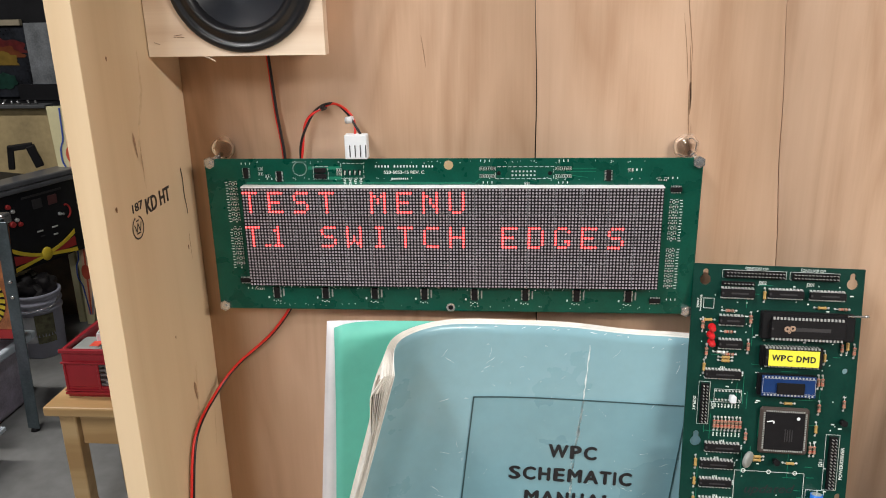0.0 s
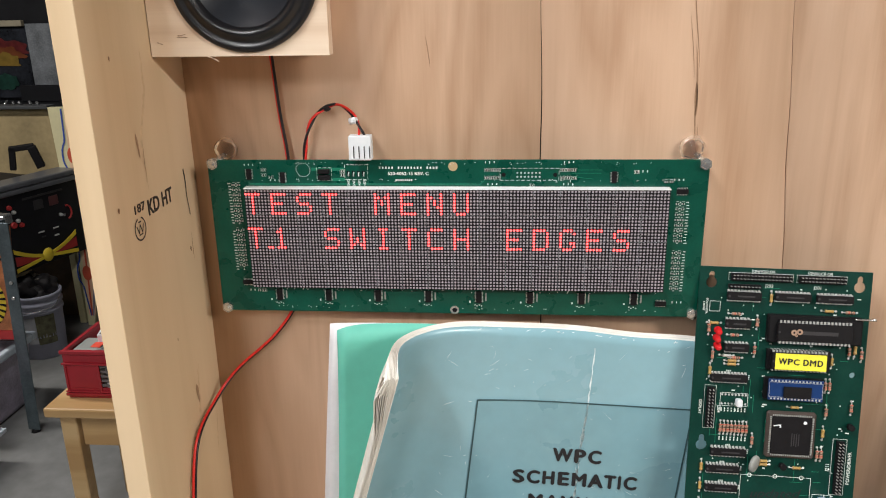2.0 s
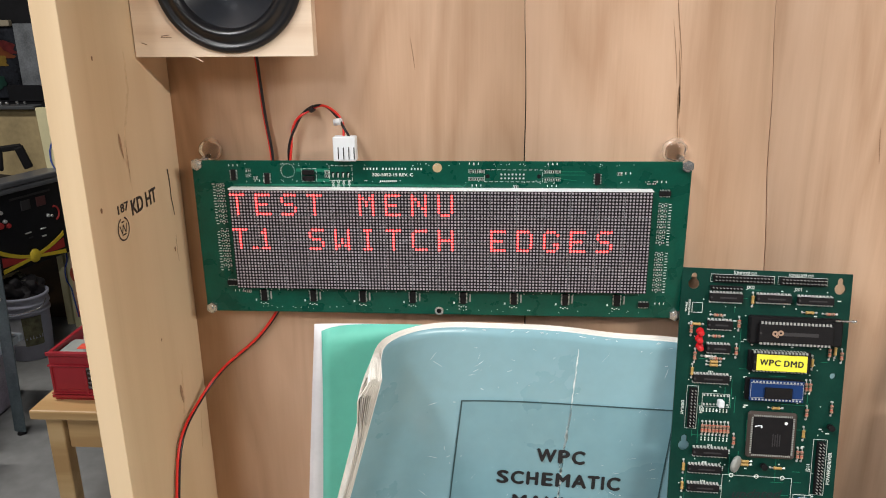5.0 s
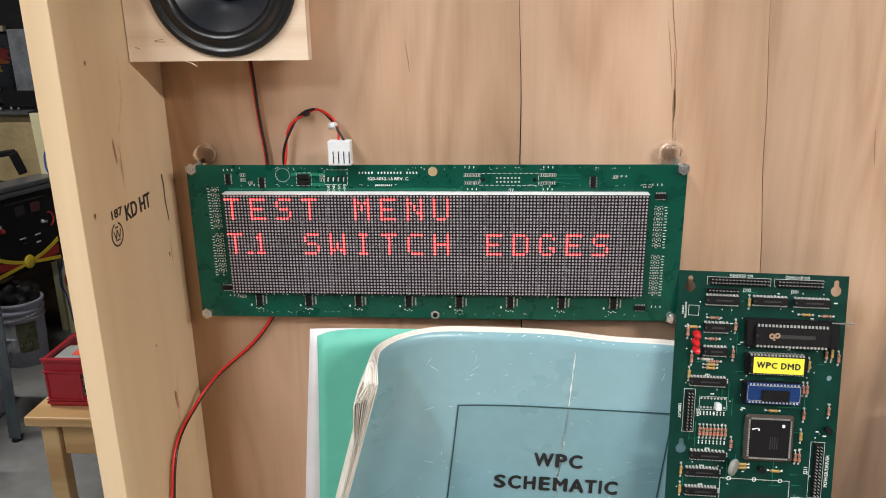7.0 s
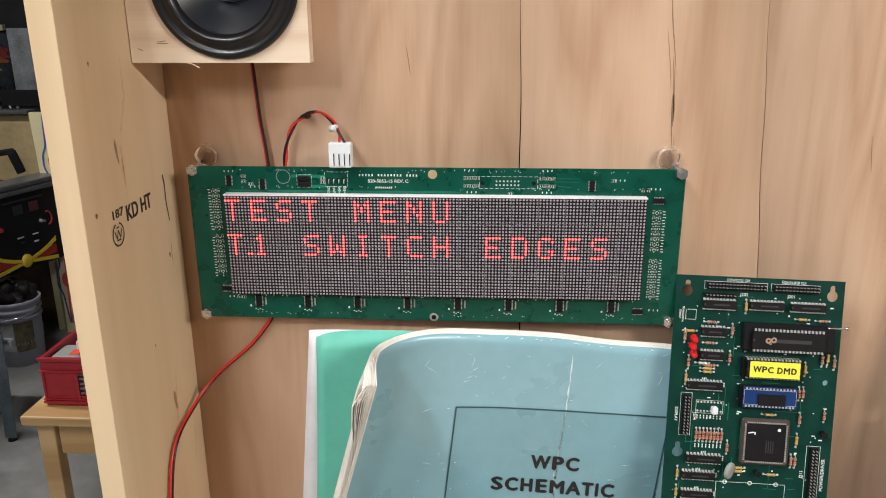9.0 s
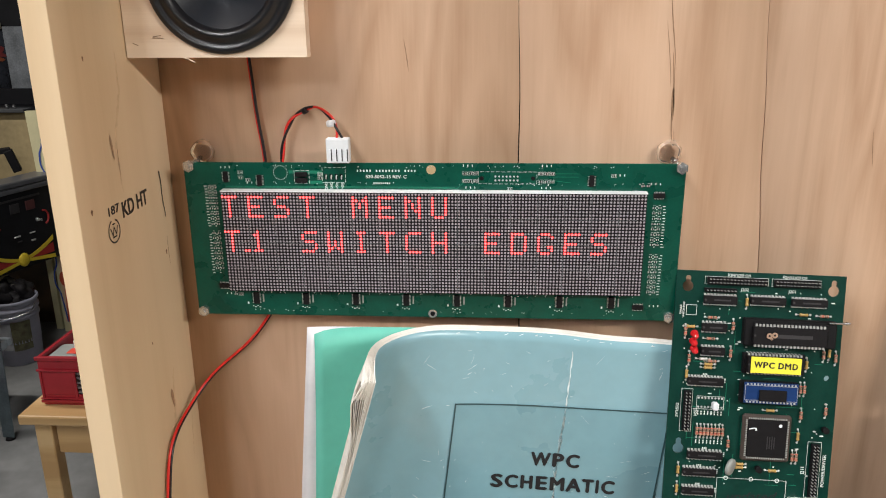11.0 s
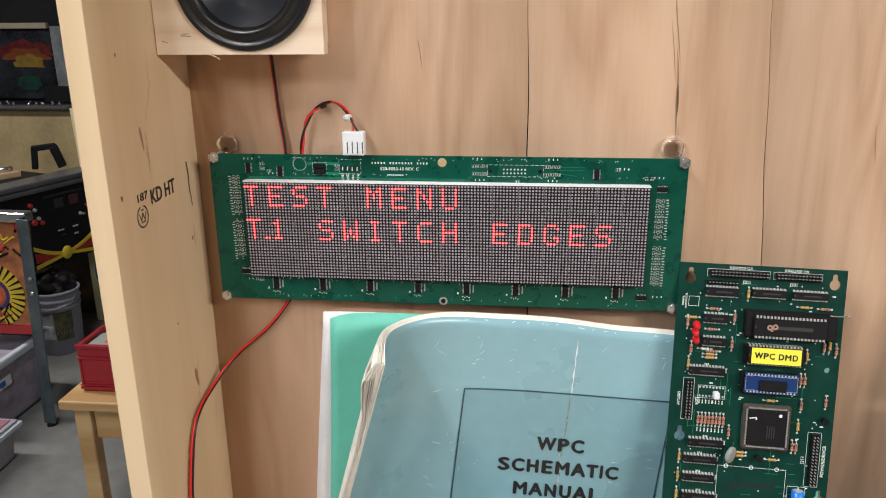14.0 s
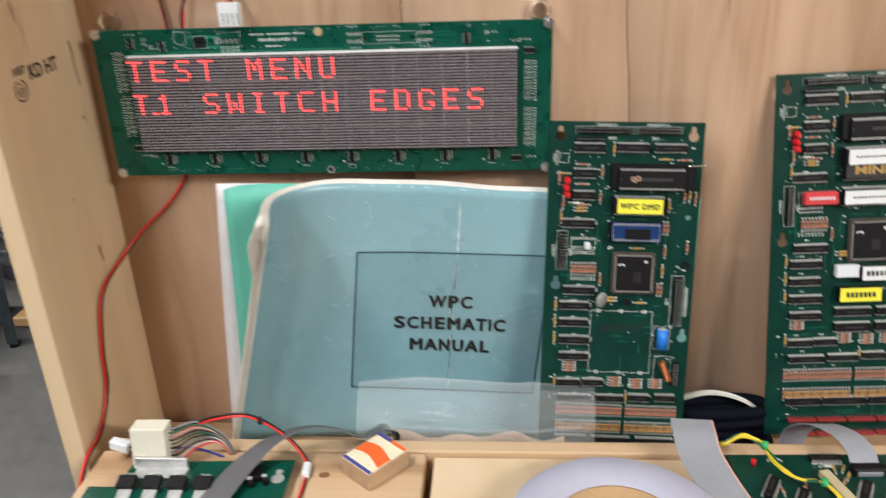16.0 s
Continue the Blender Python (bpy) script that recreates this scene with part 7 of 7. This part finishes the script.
def art_board():
    """Cream side panel with a striped pattern of dots, standing by the machine."""
    t = thing("painted_board", "cream painted side panel with red line and coloured dots", "panel", pose(-1.862, 2.603, 0))

    def slab(prof, th, mt, name, parent, y=0.0, label=""):
        bm = B()
        f = bm.faces.new([bm.verts.new((x, y, z)) for x, z in prof])
        out = bmesh.ops.extrude_face_region(bm, geom=[f])
        bmesh.ops.translate(bm, vec=(0, th, 0), verts=[v for v in out["geom"] if isinstance(v, bmesh.types.BMVert)])
        bmesh.ops.recalc_face_normals(bm, faces=list(bm.faces))
        return part(name, bm, mt, parent, label)

    slab([(-0.08, 1.023), (0.03, 1.026), (0.04, 1.05), (0.062, 1.053), (0.072, 1.036), (0.088, 1.03), (0.078, 0.82), (0.072, 0.56), (0.064, 0.42), (0.046, 0.33), (0.03, 0.24), (-0.004, 0.14), (-0.03, 0.0), (-0.062, 0.0), (-0.058, 0.3), (-0.066, 0.6)], 0.02, CREAM, "panel", t)
    slab([(0.09, 1.02), (0.118, 1.015), (0.122, 0.82), (0.116, 0.4), (0.108, 0.0), (0.068, 0.0), (0.068, 0.4), (0.0775, 0.62), (0.0805, 0.82)], 0.03, DARKGREY, "edge", t, 0.022, "worn grey metal edge")
    x_at = lambda z: (z - 0.814) * 0.043
    peach = shade("peach_art", (0.75, 0.5, 0.32), 0.5, var=0.1)

    def band(dx, w, mt, y, z1=1.018):
        bm = B()
        n = 60
        prev = None
        for k in range(n + 1):
            z = 0.05 + (z1 - 0.05) * k / n
            swell = max([math.exp(-((z - zc) / 0.05) ** 4) for zc in (0.814, 0.541, 0.263)])
            taper = min(1, (z - 0.02) / 0.2)
            x = x_at(z) + dx * taper * (1 + 0.62 * swell)
            cur = (bm.verts.new((x - w / 2, y, z)), bm.verts.new((x + w / 2, y, z)))
            if prev:
                bm.faces.new((prev[0], prev[1], cur[1], cur[0]))
            prev = cur
        part("stripe", bm, mt, t)

    band(0, 0.034, peach, -0.0015)
    band(0, 0.0085, ARTRED, -0.003)
    band(-0.028, 0.0075, ARTBLUE, -0.003)
    band(0.028, 0.0075, ARTGREY, -0.003)
    for z, mt in ((0.814, ARTRED), (0.541, ARTBLUE), (0.263, ARTRED)):
        bm = B()
        bm.faces.new([bm.verts.new((x_at(z) + 0.0225 * math.cos(a), -0.0045, z + 0.036 * math.sin(a))) for a in [k * math.pi / 12 for k in range(24)]])
        part("dot", bm, mt, t)
    b = thing("cabinet_post", "cream painted post by the arcade machine", "post", pose(-1.962, 2.64, 0))
    bm = B()
    box(bm, (0.0, 0.0, 0.19), (0.03, 0.03, 0.38), bevel=0.002)
    part("post", bm, CREAM, b)
    d = thing("brown_board", "dark brown board leaning under the machine", "board", pose(-2.1, 2.72, 0))
    bm = B()
    box(bm, (0.0, 0.0, 0.2), (0.26, 0.02, 0.4), bevel=0.002)
    part("board", bm, shade("brown_board", (0.085, 0.05, 0.022), 0.6, var=0.3), d)
    c = thing("dark_cabinet", "black machine cabinet behind a cream panel", "cabinet", pose(-1.55, 2.9, 0))
    bm = B()
    box(bm, (0, 0.3, 0.48), (0.42, 0.6, 0.96), bevel=0.004)
    part("cabinet", bm, BLACKCAB, c)
    g = thing("brown_carton", "dim brown carton on the floor", "carton", pose(-1.68, 2.55, 0))
    bm = B()
    box(bm, (0, 0.1, 0.17), (0.2, 0.2, 0.34), bevel=0.004)
    part("carton", bm, shade("dim_carton", (0.13, 0.085, 0.045), 0.7, var=0.2), g)


art_board()


def backdrop_machines():
    """Dark upright machines and a pale sheet against the far side."""
    t = thing("pinball_backbox", "dark game machine with a colourful unlit glass", "game machine", pose(-2.65, 3.3, 0))
    bm = B()
    box(bm, (0, 0.3, 0.9), (0.8, 0.5, 1.8), bevel=0.006)
    part("cabinet", bm, BLACKCAB, t)
    bm = B()
    box(bm, (0.02, 0.04, 1.16), (0.42, 0.02, 0.36), bevel=0.003)
    g = part("glass", bm, shade("dark_art_glass", (0.02, 0.022, 0.028), 0.2, var=0.8, scale=9), t)
    dim = [shade("dim_red_art", (0.10, 0.012, 0.012), 0.35, var=0.6, scale=30), shade("dim_orange_art", (0.15, 0.04, 0.012), 0.35, var=0.3, scale=30), shade("dim_yellow_art", (0.21, 0.13, 0.022), 0.35, var=0.3, scale=30), shade("dim_green_art", (0.01, 0.045, 0.032), 0.35, var=0.6, scale=30)]
    for x, z, rx, rz, mt, a0, a1 in ((0.06, 1.2, 0.17, 0.085, 0, 5, 175), (0.06, 1.185, 0.13, 0.06, 1, 0, 180), (0.07, 1.165, 0.085, 0.05, 2, -20, 200), (0.06, 1.065, 0.07, 0.042, 3, 0, 360)):
        bm = B()
        n = 28
        ring = []
        for k in range(n + (a1 - a0 < 360)):
            a = radians(a0 + (a1 - a0) * k / n)
            wob = 1 + 0.09 * math.sin(7 * a + rx * 50) + 0.05 * math.sin(13 * a)
            ring.append(bm.verts.new((x + rx * wob * math.cos(a), 0.0275 - 0.0012 * mt, z + rz * wob * math.sin(a))))
        bm.faces.new(ring)
        part("art", bm, dim[mt], g, "dim printed art behind glass")
    bm = B()
    box(bm, (0.02, 0.02, 1.36), (0.38, 0.03, 0.03), bevel=0.003)
    part("trim", bm, shade("pale_trim", (0.36, 0.31, 0.22), 0.5), t)
    s = thing("shelf_board", "dark shelf on uprights", "shelf", pose(-2.25, 3.0, 0.962))
    bm = B()
    box(bm, (0, 0.13, 0.0), (1.5, 0.26, 0.03), bevel=0.003)
    part("board", bm, BLACKCAB, s)
    for x in (-0.7, 0.7):
        bm = B()
        box(bm, (x, 0.13, -0.4885), (0.04, 0.24, 0.947))
        part("upright", bm, BLACKCAB, s)
    w = thing("pale_sheet", "scuffed blue-grey painted sheet standing on a shelf", "sheet", pose(-2.345, 3.2, 0.978))
    bm = B()
    box(bm, (0.13, 0.0, 0.232), (0.27, 0.02, 0.30), bevel=0.002)
    part("sheet", bm, shade("scuffed_grey_white", (0.15, 0.16, 0.172), 0.7, var=0.55, scale=14), w)
    bm = B()
    box(bm, (0.11, 0.004, 0.041), (0.4, 0.03, 0.08), bevel=0.002)
    part("dark_base", bm, BLACKCAB, w)
    k = thing("dark_rack", "tall dark metal rack with shelves", "rack", pose(-1.7, 3.7, 0))
    bm = B()
    box(bm, (0, 0.2, 1.1), (1.6, 0.3, 2.2), bevel=0.004)
    part("body", bm, BLACKCAB, k)
    for z in (0.5, 0.9, 1.3, 1.7):
        bm = B()
        box(bm, (0, 0.03, z), (1.5, 0.06, 0.03))
        part("shelf", bm, BLACKP, k)


backdrop_machines()
